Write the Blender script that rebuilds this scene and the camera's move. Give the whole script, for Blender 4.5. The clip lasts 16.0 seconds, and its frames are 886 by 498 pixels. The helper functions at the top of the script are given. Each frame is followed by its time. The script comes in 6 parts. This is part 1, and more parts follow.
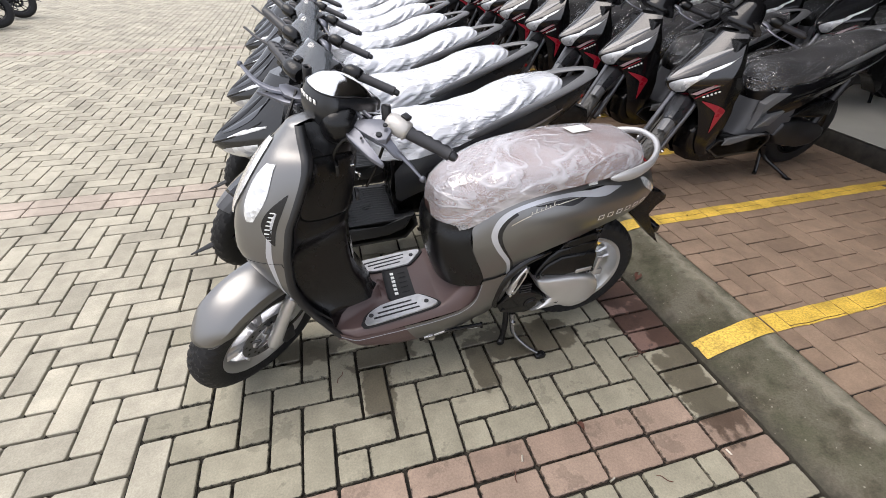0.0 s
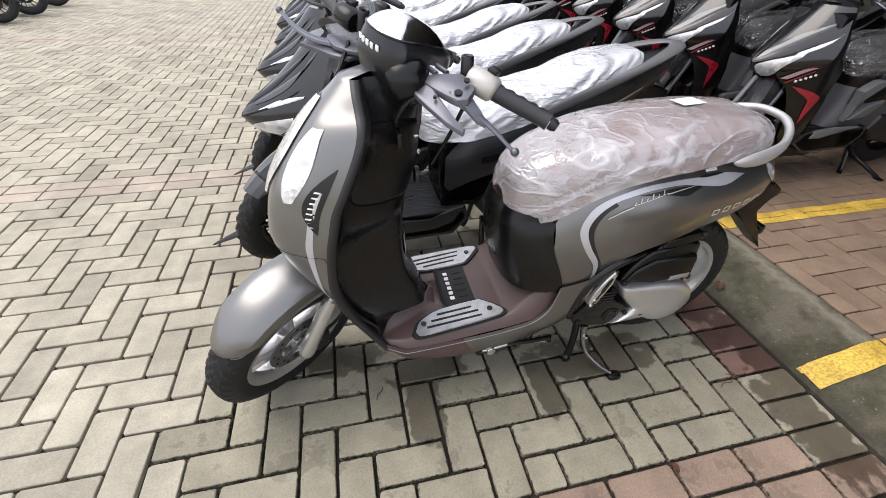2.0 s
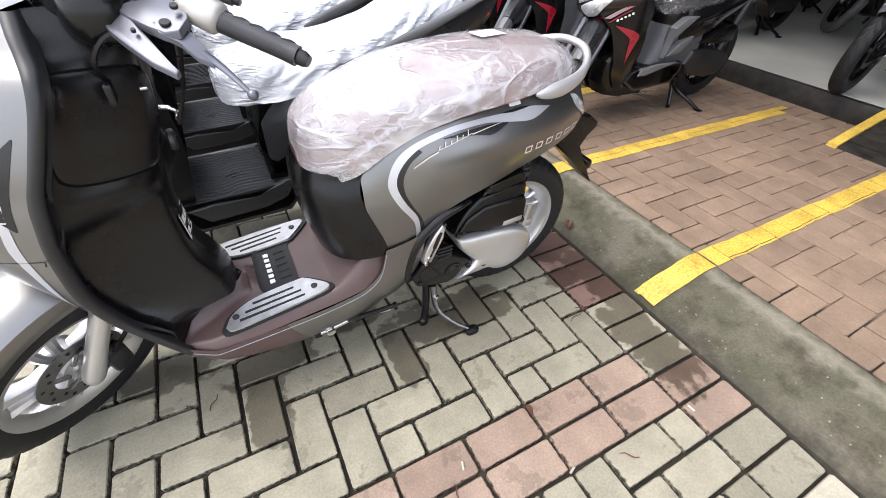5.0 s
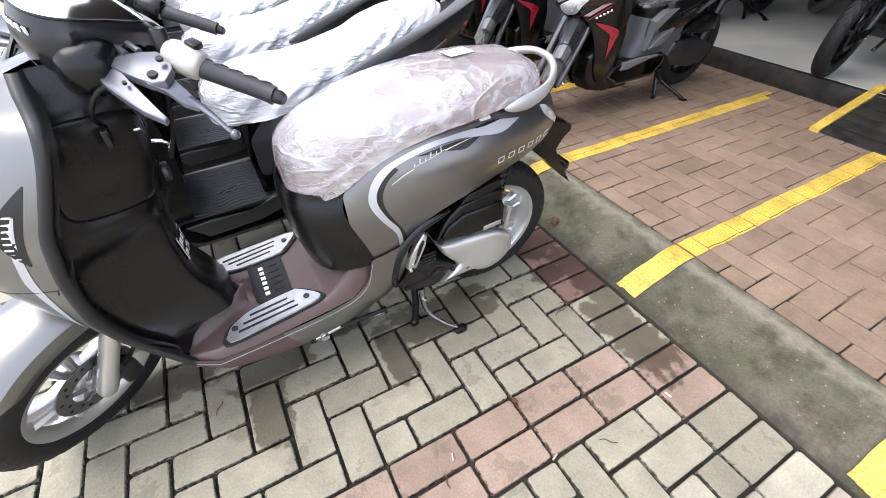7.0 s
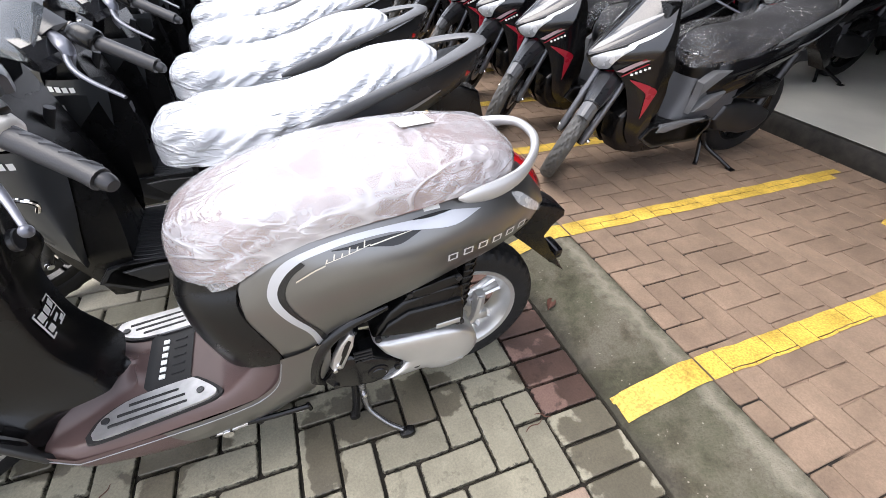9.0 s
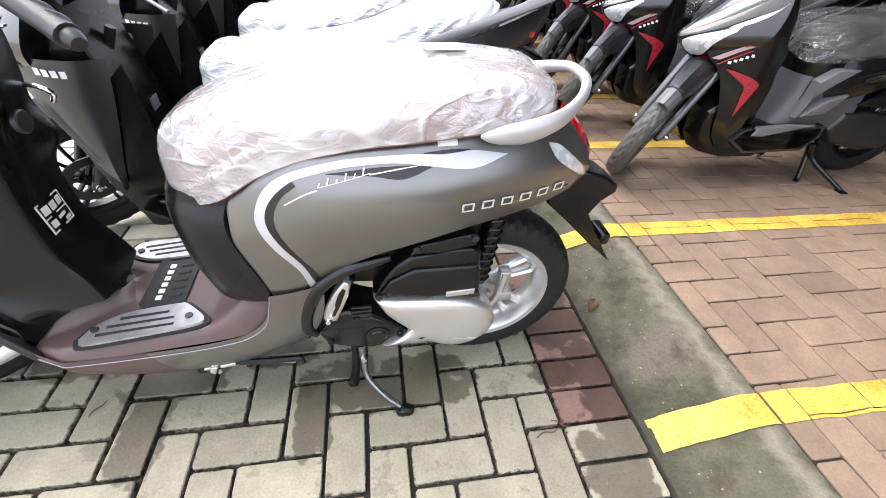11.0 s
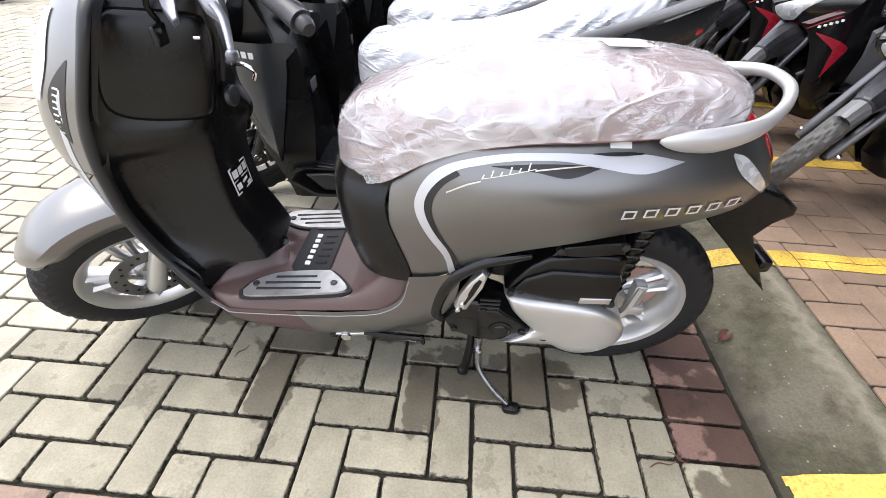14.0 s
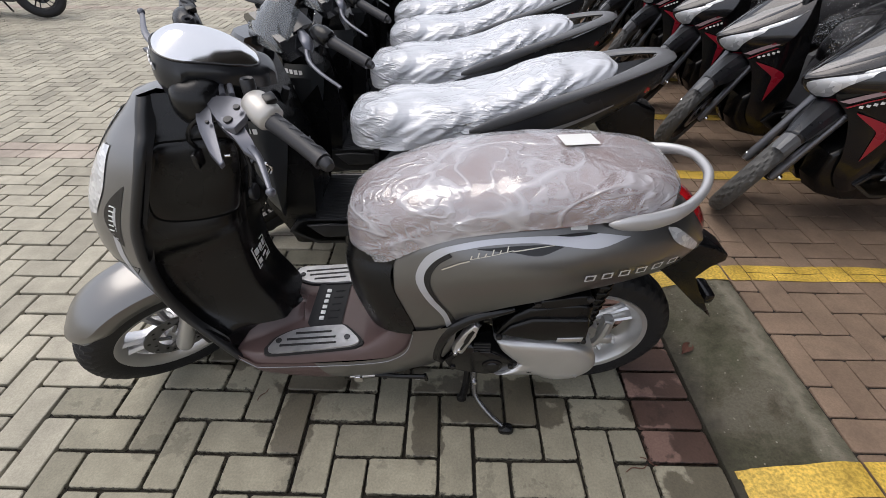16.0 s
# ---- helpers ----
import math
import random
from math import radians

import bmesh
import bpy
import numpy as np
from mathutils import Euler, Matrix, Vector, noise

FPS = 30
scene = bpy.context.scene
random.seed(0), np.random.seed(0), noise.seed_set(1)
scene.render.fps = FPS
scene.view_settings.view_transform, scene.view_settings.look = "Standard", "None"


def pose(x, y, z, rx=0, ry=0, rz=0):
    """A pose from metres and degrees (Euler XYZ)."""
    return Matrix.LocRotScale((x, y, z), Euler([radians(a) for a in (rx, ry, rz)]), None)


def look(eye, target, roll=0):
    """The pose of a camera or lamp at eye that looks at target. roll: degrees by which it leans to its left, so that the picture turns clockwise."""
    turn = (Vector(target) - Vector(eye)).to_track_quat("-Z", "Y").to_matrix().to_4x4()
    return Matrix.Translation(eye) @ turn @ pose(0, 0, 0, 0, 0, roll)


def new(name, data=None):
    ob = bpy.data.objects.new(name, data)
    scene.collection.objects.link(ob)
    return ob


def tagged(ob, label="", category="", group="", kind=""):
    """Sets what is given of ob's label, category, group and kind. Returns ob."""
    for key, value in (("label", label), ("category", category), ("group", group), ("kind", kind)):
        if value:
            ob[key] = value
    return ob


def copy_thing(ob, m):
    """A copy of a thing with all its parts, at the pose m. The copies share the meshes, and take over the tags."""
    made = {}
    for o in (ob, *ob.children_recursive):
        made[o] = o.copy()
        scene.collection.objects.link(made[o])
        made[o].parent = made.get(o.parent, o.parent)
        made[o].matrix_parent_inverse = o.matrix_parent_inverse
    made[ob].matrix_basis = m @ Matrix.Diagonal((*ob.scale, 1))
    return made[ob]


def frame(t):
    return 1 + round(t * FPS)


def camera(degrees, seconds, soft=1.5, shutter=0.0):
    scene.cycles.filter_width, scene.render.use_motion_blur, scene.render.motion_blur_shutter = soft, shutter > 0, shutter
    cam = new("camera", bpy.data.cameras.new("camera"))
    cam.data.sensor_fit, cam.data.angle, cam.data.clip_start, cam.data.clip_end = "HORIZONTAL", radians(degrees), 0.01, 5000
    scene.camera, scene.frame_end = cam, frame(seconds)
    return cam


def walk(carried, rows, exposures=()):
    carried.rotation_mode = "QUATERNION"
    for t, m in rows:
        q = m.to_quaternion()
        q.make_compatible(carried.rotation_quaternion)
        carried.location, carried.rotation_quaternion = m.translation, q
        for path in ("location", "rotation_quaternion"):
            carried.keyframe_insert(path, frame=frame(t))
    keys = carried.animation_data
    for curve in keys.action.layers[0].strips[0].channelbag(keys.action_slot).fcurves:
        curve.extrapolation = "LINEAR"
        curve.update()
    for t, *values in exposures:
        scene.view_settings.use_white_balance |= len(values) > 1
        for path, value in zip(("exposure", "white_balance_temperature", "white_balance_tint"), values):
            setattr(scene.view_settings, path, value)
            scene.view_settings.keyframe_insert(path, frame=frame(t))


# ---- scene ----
cam = camera(93.7, 16.0, soft=0.55)
PATH = [
    (0, (-1.312, -0.933, 1.347), (-0.853, 0.593, 0.138), 1.6),
    (0.5, (-1.325, -0.933, 1.341), (-0.937, 0.61, 0.13), 1.2),
    (1, (-1.344, -0.877, 1.326), (-1.017, 0.679, 0.112), 0.5),
    (1.5, (-1.37, -0.789, 1.273), (-0.975, 0.75, 0.058), 1.5),
    (2, (-1.4, -0.718, 1.19), (-1.018, 0.826, -0.022), 1.6),
    (2.5, (-1.412, -0.688, 1.123), (-1.043, 0.779, -0.185), 2.1),
    (3, (-1.367, -0.684, 1.113), (-0.885, 0.751, -0.195), 2.3),
    (3.5, (-1.296, -0.691, 1.115), (-0.693, 0.726, -0.16), 2.2),
    (4, (-1.228, -0.704, 1.113), (-0.532, 0.668, -0.164), 2.4),
    (4.5, (-1.183, -0.711, 1.104), (-0.438, 0.613, -0.196), 2.8),
    (4.7, (-1.167, -0.716, 1.106), (-0.415, 0.606, -0.193), 3.1),
    (7, (-1.111, -0.775, 1.186), (-0.386, 0.532, -0.143), 0.1),
    (7.5, (-1.096, -0.759, 1.253), (-0.342, 0.583, -0.025), 2.0),
    (8, (-1.01, -0.66, 1.25), (-0.33, 0.659, -0.091), 4.9),
    (8.2, (-0.958, -0.639, 1.243), (-0.251, 0.686, -0.078), 4.5),
    (10.3, (-0.652, -0.596, 1.079), (-0.348, 0.962, -0.137), 2.3),
    (10.5, (-0.656, -0.598, 1.062), (-0.341, 0.942, -0.175), 3.3),
    (11, (-0.669, -0.607, 1.043), (-0.356, 0.92, -0.21), 4.4),
    (11.5, (-0.669, -0.607, 1.022), (-0.352, 0.878, -0.279), 5.4),
    (12, (-0.665, -0.599, 1.009), (-0.372, 0.841, -0.347), 4.7),
    (12.5, (-0.66, -0.598, 1.019), (-0.384, 0.895, -0.282), 3.6),
    (13, (-0.666, -0.589, 1.017), (-0.411, 0.921, -0.27), 3.8),
    (13.5, (-0.719, -0.587, 1.022), (-0.616, 0.928, -0.279), 3.6),
    (14, (-0.784, -0.598, 1.037), (-0.869, 0.925, -0.257), 2.6),
    (14.5, (-0.832, -0.614, 1.054), (-1.014, 0.93, -0.205), 2.5),
    (15, (-0.843, -0.605, 1.06), (-1.043, 0.939, -0.194), 1.5),
    (15.5, (-0.84, -0.605, 1.119), (-1.012, 0.944, -0.134), 1.4),
    (16, (-0.807, -0.63, 1.247), (-0.825, 0.895, -0.047), 0.6),
]
walk(cam, [(t, look(eye, target, roll)) for t, eye, target, roll in PATH],
     exposures=[(0, 0.44, 6480, 13), (1.2, 0.46, 6480, 13), (2, 0.42, 6480, 13), (2.5, 0.5, 6480, 13), (3.5, 0.82, 6430, 13), (4.7, 1.05, 6330, 13), (6.8, 1.1, 6180, 13), (7.5, 1.05, 6080, 13), (8, 0.92, 6230, 13), (10.5, 1.38, 6280, 13), (13.4, 1.46, 6180, 13), (14.1, 1.05, 6380, 13), (15.2, 0.8, 6480, 13), (15.5, 0.58, 6480, 13), (16, -0.05, 6410, 13)])


# ---------------------------------------------------------------- light
world = bpy.data.worlds.new("overcast_sky")
scene.world = world
world.use_nodes = True
wn, wl = world.node_tree.nodes, world.node_tree.links
sky = wn.new("ShaderNodeTexSky")
sky.sky_type = "NISHITA"
sky.sun_disc = False
sky.sun_elevation, sky.sun_rotation = radians(60), radians(255)
sky.air_density, sky.dust_density, sky.ozone_density = 1.0, 4.0, 1.0
mixw = wn.new("ShaderNodeMixRGB")
mixw.inputs[0].default_value = 0.72
mixw.inputs[2].default_value = (8.8, 9.2, 9.9, 1)
wl.new(sky.outputs[0], mixw.inputs[1])
wl.new(mixw.outputs[0], wn["Background"].inputs[0])
wn["Background"].inputs[1].default_value = 0.13

sun_data = bpy.data.lights.new("sun", "SUN")
sun_data.energy, sun_data.angle, sun_data.color = 1.8, radians(45), (1.0, 0.94, 0.85)
sun = new("sun", sun_data)
sun.matrix_basis = look((-3.0, 1.0, 6.2), (0, 0, 0))


# ---------------------------------------------------------------- materials
def node_mat(name):
    m = bpy.data.materials.new(name)
    m.use_nodes = True
    return m, m.node_tree.nodes, m.node_tree.links, m.node_tree.nodes["Principled BSDF"]


def surface(name, colour, rough=0.5, metal=0.0, vary=0.15, scale=6.0, bump=0.0, bump_scale=300.0, coat=0.0, spots=0.0, spec=0.5, coat_rough=0.06):
    """Two scales of noise over a base colour, with grain in the relief."""
    m, n, l, bsdf = node_mat(name)
    tc = n.new("ShaderNodeTexCoord")
    big = n.new("ShaderNodeTexNoise")
    big.inputs["Scale"].default_value, big.inputs["Detail"].default_value = scale, 6
    l.new(tc.outputs["Object"], big.inputs["Vector"])
    fine = n.new("ShaderNodeTexNoise")
    fine.inputs["Scale"].default_value, fine.inputs["Detail"].default_value = bump_scale, 3
    l.new(tc.outputs["Object"], fine.inputs["Vector"])
    ramp = n.new("ShaderNodeValToRGB")
    lo, hi = 1 - vary, 1 + vary
    ramp.color_ramp.elements[0].position, ramp.color_ramp.elements[1].position = 0.3, 0.7
    ramp.color_ramp.elements[0].color = (*[c * lo for c in colour], 1)
    ramp.color_ramp.elements[1].color = (*[min(1, c * hi) for c in colour], 1)
    l.new(big.outputs["Fac"], ramp.inputs[0])
    out = ramp.outputs[0]
    if spots:
        mx = n.new("ShaderNodeMixRGB")
        mx.blend_type = "MULTIPLY"
        mx.inputs[0].default_value = spots
        r2 = n.new("ShaderNodeValToRGB")
        r2.color_ramp.elements[0].position, r2.color_ramp.elements[1].position = 0.35, 0.65
        l.new(fine.outputs["Fac"], r2.inputs[0])
        l.new(out, mx.inputs[1])
        l.new(r2.outputs[0], mx.inputs[2])
        out = mx.outputs[0]
    l.new(out, bsdf.inputs["Base Color"])
    rr = n.new("ShaderNodeMapRange")
    rr.inputs["To Min"].default_value, rr.inputs["To Max"].default_value = max(0.02, rough * 0.85), min(1, rough * 1.15)
    l.new(big.outputs["Fac"], rr.inputs["Value"])
    l.new(rr.outputs[0], bsdf.inputs["Roughness"])
    bsdf.inputs["Metallic"].default_value = metal
    bsdf.inputs["Specular IOR Level"].default_value = spec
    bsdf.inputs["Coat Weight"].default_value = coat
    bsdf.inputs["Coat Roughness"].default_value = coat_rough
    if bump:
        b = n.new("ShaderNodeBump")
        b.inputs["Strength"].default_value, b.inputs["Distance"].default_value = bump, 0.002
        l.new(fine.outputs["Fac"], b.inputs["Height"])
        l.new(b.outputs[0], bsdf.inputs["Normal"])
    return m


def math_node(n, l, op, a, b=None):
    q = n.new("ShaderNodeMath")
    q.operation = op
    for i, v in enumerate((a, b)):
        if v is None:
            continue
        if isinstance(v, (int, float)):
            q.inputs[i].default_value = v
        else:
            l.new(v, q.inputs[i])
    return q.outputs[0]


def paver_mat(name, light, dark, wet_spots=(), per_island=False, dust=0.5):
    """Cast concrete: a tint for each block, grain, grey stains and a few wet patches."""
    m, n, l, bsdf = node_mat(name)
    geo = n.new("ShaderNodeNewGeometry")
    rnd = geo.outputs["Random Per Island"] if per_island else n.new("ShaderNodeObjectInfo").outputs["Random"]
    ramp = n.new("ShaderNodeValToRGB")
    ramp.color_ramp.elements[0].color, ramp.color_ramp.elements[1].color = (*dark, 1), (*light, 1)
    mid = ramp.color_ramp.elements.new(0.4)
    mid.color = (*[(a + b) / 2 * 1.04 for a, b in zip(light, dark)], 1)
    l.new(rnd, ramp.inputs[0])
    stain = n.new("ShaderNodeTexNoise")
    stain.inputs["Scale"].default_value, stain.inputs["Detail"].default_value, stain.inputs["Roughness"].default_value = 2.6, 9, 0.62
    l.new(geo.outputs["Position"], stain.inputs["Vector"])
    grain = n.new("ShaderNodeTexNoise")
    grain.inputs["Scale"].default_value, grain.inputs["Detail"].default_value = 160, 4
    l.new(geo.outputs["Position"], grain.inputs["Vector"])
    speck = n.new("ShaderNodeTexNoise")
    speck.inputs["Scale"].default_value, speck.inputs["Detail"].default_value = 420, 2
    l.new(geo.outputs["Position"], speck.inputs["Vector"])
    blot = n.new("ShaderNodeTexNoise")
    blot.inputs["Scale"].default_value, blot.inputs["Detail"].default_value = 14, 6
    l.new(geo.outputs["Position"], blot.inputs["Vector"])
    out = ramp.outputs[0]
    for src, lo, hi, a, b in ((stain, 0.3, 0.72, 0.72, 1.12), (blot, 0.3, 0.7, 0.86, 1.08), (grain, 0.35, 0.65, 0.88, 1.06), (speck, 0.36, 0.5, 0.9, 1.0)):
        mr = n.new("ShaderNodeMapRange")
        mr.inputs["From Min"].default_value, mr.inputs["From Max"].default_value = lo, hi
        mr.inputs["To Min"].default_value, mr.inputs["To Max"].default_value = a, b
        l.new(src.outputs["Fac"], mr.inputs["Value"])
        mx = n.new("ShaderNodeVectorMath")
        mx.operation = "SCALE"
        l.new(out, mx.inputs[0])
        l.new(mr.outputs[0], mx.inputs["Scale"])
        out = mx.outputs[0]
    rough = 0.85
    if wet_spots:
        sep = n.new("ShaderNodeSeparateXYZ")
        l.new(geo.outputs["Position"], sep.inputs[0])
        wob = n.new("ShaderNodeTexNoise")
        wob.inputs["Scale"].default_value, wob.inputs["Detail"].default_value = 22, 5
        l.new(geo.outputs["Position"], wob.inputs["Vector"])
        field = None
        for cx, cy, rx, ry in wet_spots:
            dx = math_node(n, l, "MULTIPLY", math_node(n, l, "SUBTRACT", sep.outputs[0], cx), 1 / rx)
            dy = math_node(n, l, "MULTIPLY", math_node(n, l, "SUBTRACT", sep.outputs[1], cy), 1 / ry)
            d = math_node(n, l, "SQRT", math_node(n, l, "ADD", math_node(n, l, "POWER", math_node(n, l, "ABSOLUTE", dx), 4.0), math_node(n, l, "POWER", math_node(n, l, "ABSOLUTE", dy), 4.0)))
            field = d if field is None else math_node(n, l, "MINIMUM", field, d)
        edge = math_node(n, l, "ADD", field, math_node(n, l, "MULTIPLY", math_node(n, l, "SUBTRACT", wob.outputs["Fac"], 0.5), 2.6))
        mr = n.new("ShaderNodeMapRange")
        mr.inputs["From Min"].default_value, mr.inputs["From Max"].default_value = 0.85, 1.1
        mr.inputs["To Min"].default_value, mr.inputs["To Max"].default_value = 1.0, 0.0
        l.new(edge, mr.inputs["Value"])
        tc = n.new("ShaderNodeTexCoord")
        gen = n.new("ShaderNodeSeparateXYZ")
        l.new(tc.outputs["Generated"], gen.inputs[0])
        near = None
        for axis in (0, 1):
            e = math_node(n, l, "MINIMUM", gen.outputs[axis], math_node(n, l, "SUBTRACT", 1.0, gen.outputs[axis]))
            near = e if near is None else math_node(n, l, "MINIMUM", near, e)
        rim = n.new("ShaderNodeMapRange")
        rim.inputs["From Min"].default_value, rim.inputs["From Max"].default_value = 0.006, 0.03
        rim.inputs["To Min"].default_value, rim.inputs["To Max"].default_value = 0.16, 1.0
        crumb = n.new("ShaderNodeTexNoise")
        crumb.inputs["Scale"].default_value, crumb.inputs["Detail"].default_value, crumb.inputs["Roughness"].default_value = 60, 6, 0.7
        l.new(geo.outputs["Position"], crumb.inputs["Vector"])
        l.new(math_node(n, l, "ADD", near, math_node(n, l, "MULTIPLY", math_node(n, l, "SUBTRACT", crumb.outputs["Fac"], 0.42), 0.17)), rim.inputs["Value"])
        dirt = n.new("ShaderNodeVectorMath")
        dirt.operation = "SCALE"
        l.new(out, dirt.inputs[0])
        l.new(rim.outputs[0], dirt.inputs["Scale"])
        out = dirt.outputs[0]
        blotch = n.new("ShaderNodeTexNoise")
        blotch.inputs["Scale"].default_value, blotch.inputs["Detail"].default_value, blotch.inputs["Roughness"].default_value = 7, 7, 0.65
        l.new(geo.outputs["Position"], blotch.inputs["Vector"])
        bm_ = n.new("ShaderNodeMapRange")
        bm_.inputs["From Min"].default_value, bm_.inputs["From Max"].default_value = 0.57, 0.61
        bm_.inputs["To Min"].default_value, bm_.inputs["To Max"].default_value = 1.0, 0.72
        l.new(blotch.outputs["Fac"], bm_.inputs["Value"])
        damp = n.new("ShaderNodeVectorMath")
        damp.operation = "SCALE"
        l.new(out, damp.inputs[0])
        l.new(bm_.outputs[0], damp.inputs["Scale"])
        out = damp.outputs[0]
        wetm = n.new("ShaderNodeMixRGB")
        wetm.blend_type = "MULTIPLY"
        wetm.inputs[2].default_value = (0.4, 0.38, 0.36, 1)
        l.new(mr.outputs[0], wetm.inputs[0])
        l.new(out, wetm.inputs[1])
        out = wetm.outputs[0]
        rr = n.new("ShaderNodeMapRange")
        rr.inputs["To Min"].default_value, rr.inputs["To Max"].default_value = 0.85, 0.45
        l.new(mr.outputs[0], rr.inputs["Value"])
        l.new(rr.outputs[0], bsdf.inputs["Roughness"])
    else:
        bsdf.inputs["Roughness"].default_value = rough
    l.new(out, bsdf.inputs["Base Color"])
    hs = math_node(n, l, "ADD", math_node(n, l, "MULTIPLY", grain.outputs["Fac"], 0.3), math_node(n, l, "MULTIPLY", blot.outputs["Fac"], 0.7))
    b = n.new("ShaderNodeBump")
    b.inputs["Strength"].default_value, b.inputs["Distance"].default_value = 0.55, 0.003
    l.new(hs, b.inputs["Height"])
    l.new(b.outputs[0], bsdf.inputs["Normal"])
    return m


def film_mat(name, clear, milk, rough, scale, stretch=(1, 1, 1), turn=(0, 0, 0), line=0.0015, wave=0.006, swing=0.2, ior=1.9):
    """Thin plastic film: part see-through, part milky gloss, with soft waves and thin sharp creases."""
    m, n, l, bsdf = node_mat(name)
    tc = n.new("ShaderNodeTexCoord")
    height, crease = None, None
    for f, k, w, sign in ((1.0, 16.0, 1.0, 1), (2.2, 14.0, 0.6, -0.5), (4.6, 11.0, 0.35, 0.3)):
        mp = n.new("ShaderNodeMapping")
        mp.inputs["Scale"].default_value = stretch
        mp.inputs["Rotation"].default_value = [radians(q * sign) for q in turn]
        l.new(tc.outputs["Object"], mp.inputs["Vector"])
        t = n.new("ShaderNodeTexNoise")
        t.inputs["Scale"].default_value, t.inputs["Detail"].default_value, t.inputs["Distortion"].default_value = scale * f, 1.5, 0.8
        l.new(mp.outputs[0], t.inputs["Vector"])
        off = math_node(n, l, "ABSOLUTE", math_node(n, l, "SUBTRACT", t.outputs["Fac"], 0.5))
        ridge = math_node(n, l, "MAXIMUM", math_node(n, l, "SUBTRACT", 1.0, math_node(n, l, "MULTIPLY", off, k)), 0.0)
        both = math_node(n, l, "ADD", math_node(n, l, "MULTIPLY", ridge, line * w), math_node(n, l, "MULTIPLY", t.outputs["Fac"], wave * w / f))
        height = both if height is None else math_node(n, l, "ADD", height, both)
        crease = ridge if crease is None else math_node(n, l, "MAXIMUM", crease, math_node(n, l, "MULTIPLY", ridge, w))
    calm = n.new("ShaderNodeTexNoise")
    calm.inputs["Scale"].default_value, calm.inputs["Detail"].default_value = 4.5, 1
    l.new(tc.outputs["Object"], calm.inputs["Vector"])
    where = n.new("ShaderNodeMapRange")
    where.inputs["From Min"].default_value, where.inputs["From Max"].default_value = 0.35, 0.65
    where.inputs["To Min"].default_value, where.inputs["To Max"].default_value = 0.15, 1.2
    l.new(calm.outputs["Fac"], where.inputs["Value"])
    b = n.new("ShaderNodeBump")
    b.inputs["Strength"].default_value, b.inputs["Distance"].default_value = 1.0, 1.0
    l.new(math_node(n, l, "MULTIPLY", height, where.outputs[0]), b.inputs["Height"])
    l.new(b.outputs[0], bsdf.inputs["Normal"])
    l.new(b.outputs[0], bsdf.inputs["Coat Normal"])
    bsdf.inputs["Base Color"].default_value = (*milk, 1)
    bsdf.inputs["Roughness"].default_value = rough
    bsdf.inputs["IOR"].default_value = ior
    bsdf.inputs["Coat Weight"].default_value = 1.0
    bsdf.inputs["Coat IOR"].default_value = ior
    bsdf.inputs["Coat Roughness"].default_value = rough * 0.6
    tr = n.new("ShaderNodeBsdfTransparent")
    mix = n.new("ShaderNodeMixShader")
    wide = n.new("ShaderNodeTexNoise")
    wide.inputs["Scale"].default_value, wide.inputs["Detail"].default_value = 5, 2
    l.new(tc.outputs["Object"], wide.inputs["Vector"])
    fac = math_node(n, l, "ADD", math_node(n, l, "MULTIPLY", crease, swing * 0.4), math_node(n, l, "MULTIPLY", math_node(n, l, "SUBTRACT", wide.outputs["Fac"], 0.5), swing))
    clampn = n.new("ShaderNodeClamp")
    clampn.inputs["Min"].default_value, clampn.inputs["Max"].default_value = 0.08, 0.97
    l.new(math_node(n, l, "ADD", fac, 1 - clear), clampn.inputs["Value"])
    l.new(clampn.outputs[0], mix.inputs[0])
    l.new(tr.outputs[0], mix.inputs[1])
    l.new(bsdf.outputs[0], mix.inputs[2])
    l.new(mix.outputs[0], n["Material Output"].inputs[0])
    return m


def lens_mat(name, dark, light, scale=60.0, metal=0.7):
    """Lamp glass over a faceted reflector: cells of light and dark under a clear coat."""
    m, n, l, bsdf = node_mat(name)
    tc = n.new("ShaderNodeTexCoord")
    v = n.new("ShaderNodeTexVoronoi")
    v.inputs["Scale"].default_value = scale
    l.new(tc.outputs["Object"], v.inputs["Vector"])
    sep = n.new("ShaderNodeSeparateColor")
    l.new(v.outputs["Color"], sep.inputs[0])
    ramp = n.new("ShaderNodeValToRGB")
    ramp.color_ramp.elements[0].color, ramp.color_ramp.elements[1].color = (*dark, 1), (*light, 1)
    l.new(sep.outputs[0], ramp.inputs[0])
    l.new(ramp.outputs[0], bsdf.inputs["Base Color"])
    bsdf.inputs["Metallic"].default_value = metal
    bsdf.inputs["Roughness"].default_value = 0.16
    bsdf.inputs["Coat Weight"].default_value = 1.0
    bsdf.inputs["Coat Roughness"].default_value = 0.03
    b = n.new("ShaderNodeBump")
    b.inputs["Strength"].default_value, b.inputs["Distance"].default_value = 0.25, 0.004
    l.new(v.outputs["Distance"], b.inputs["Height"])
    l.new(b.outputs[0], bsdf.inputs["Normal"])
    return m


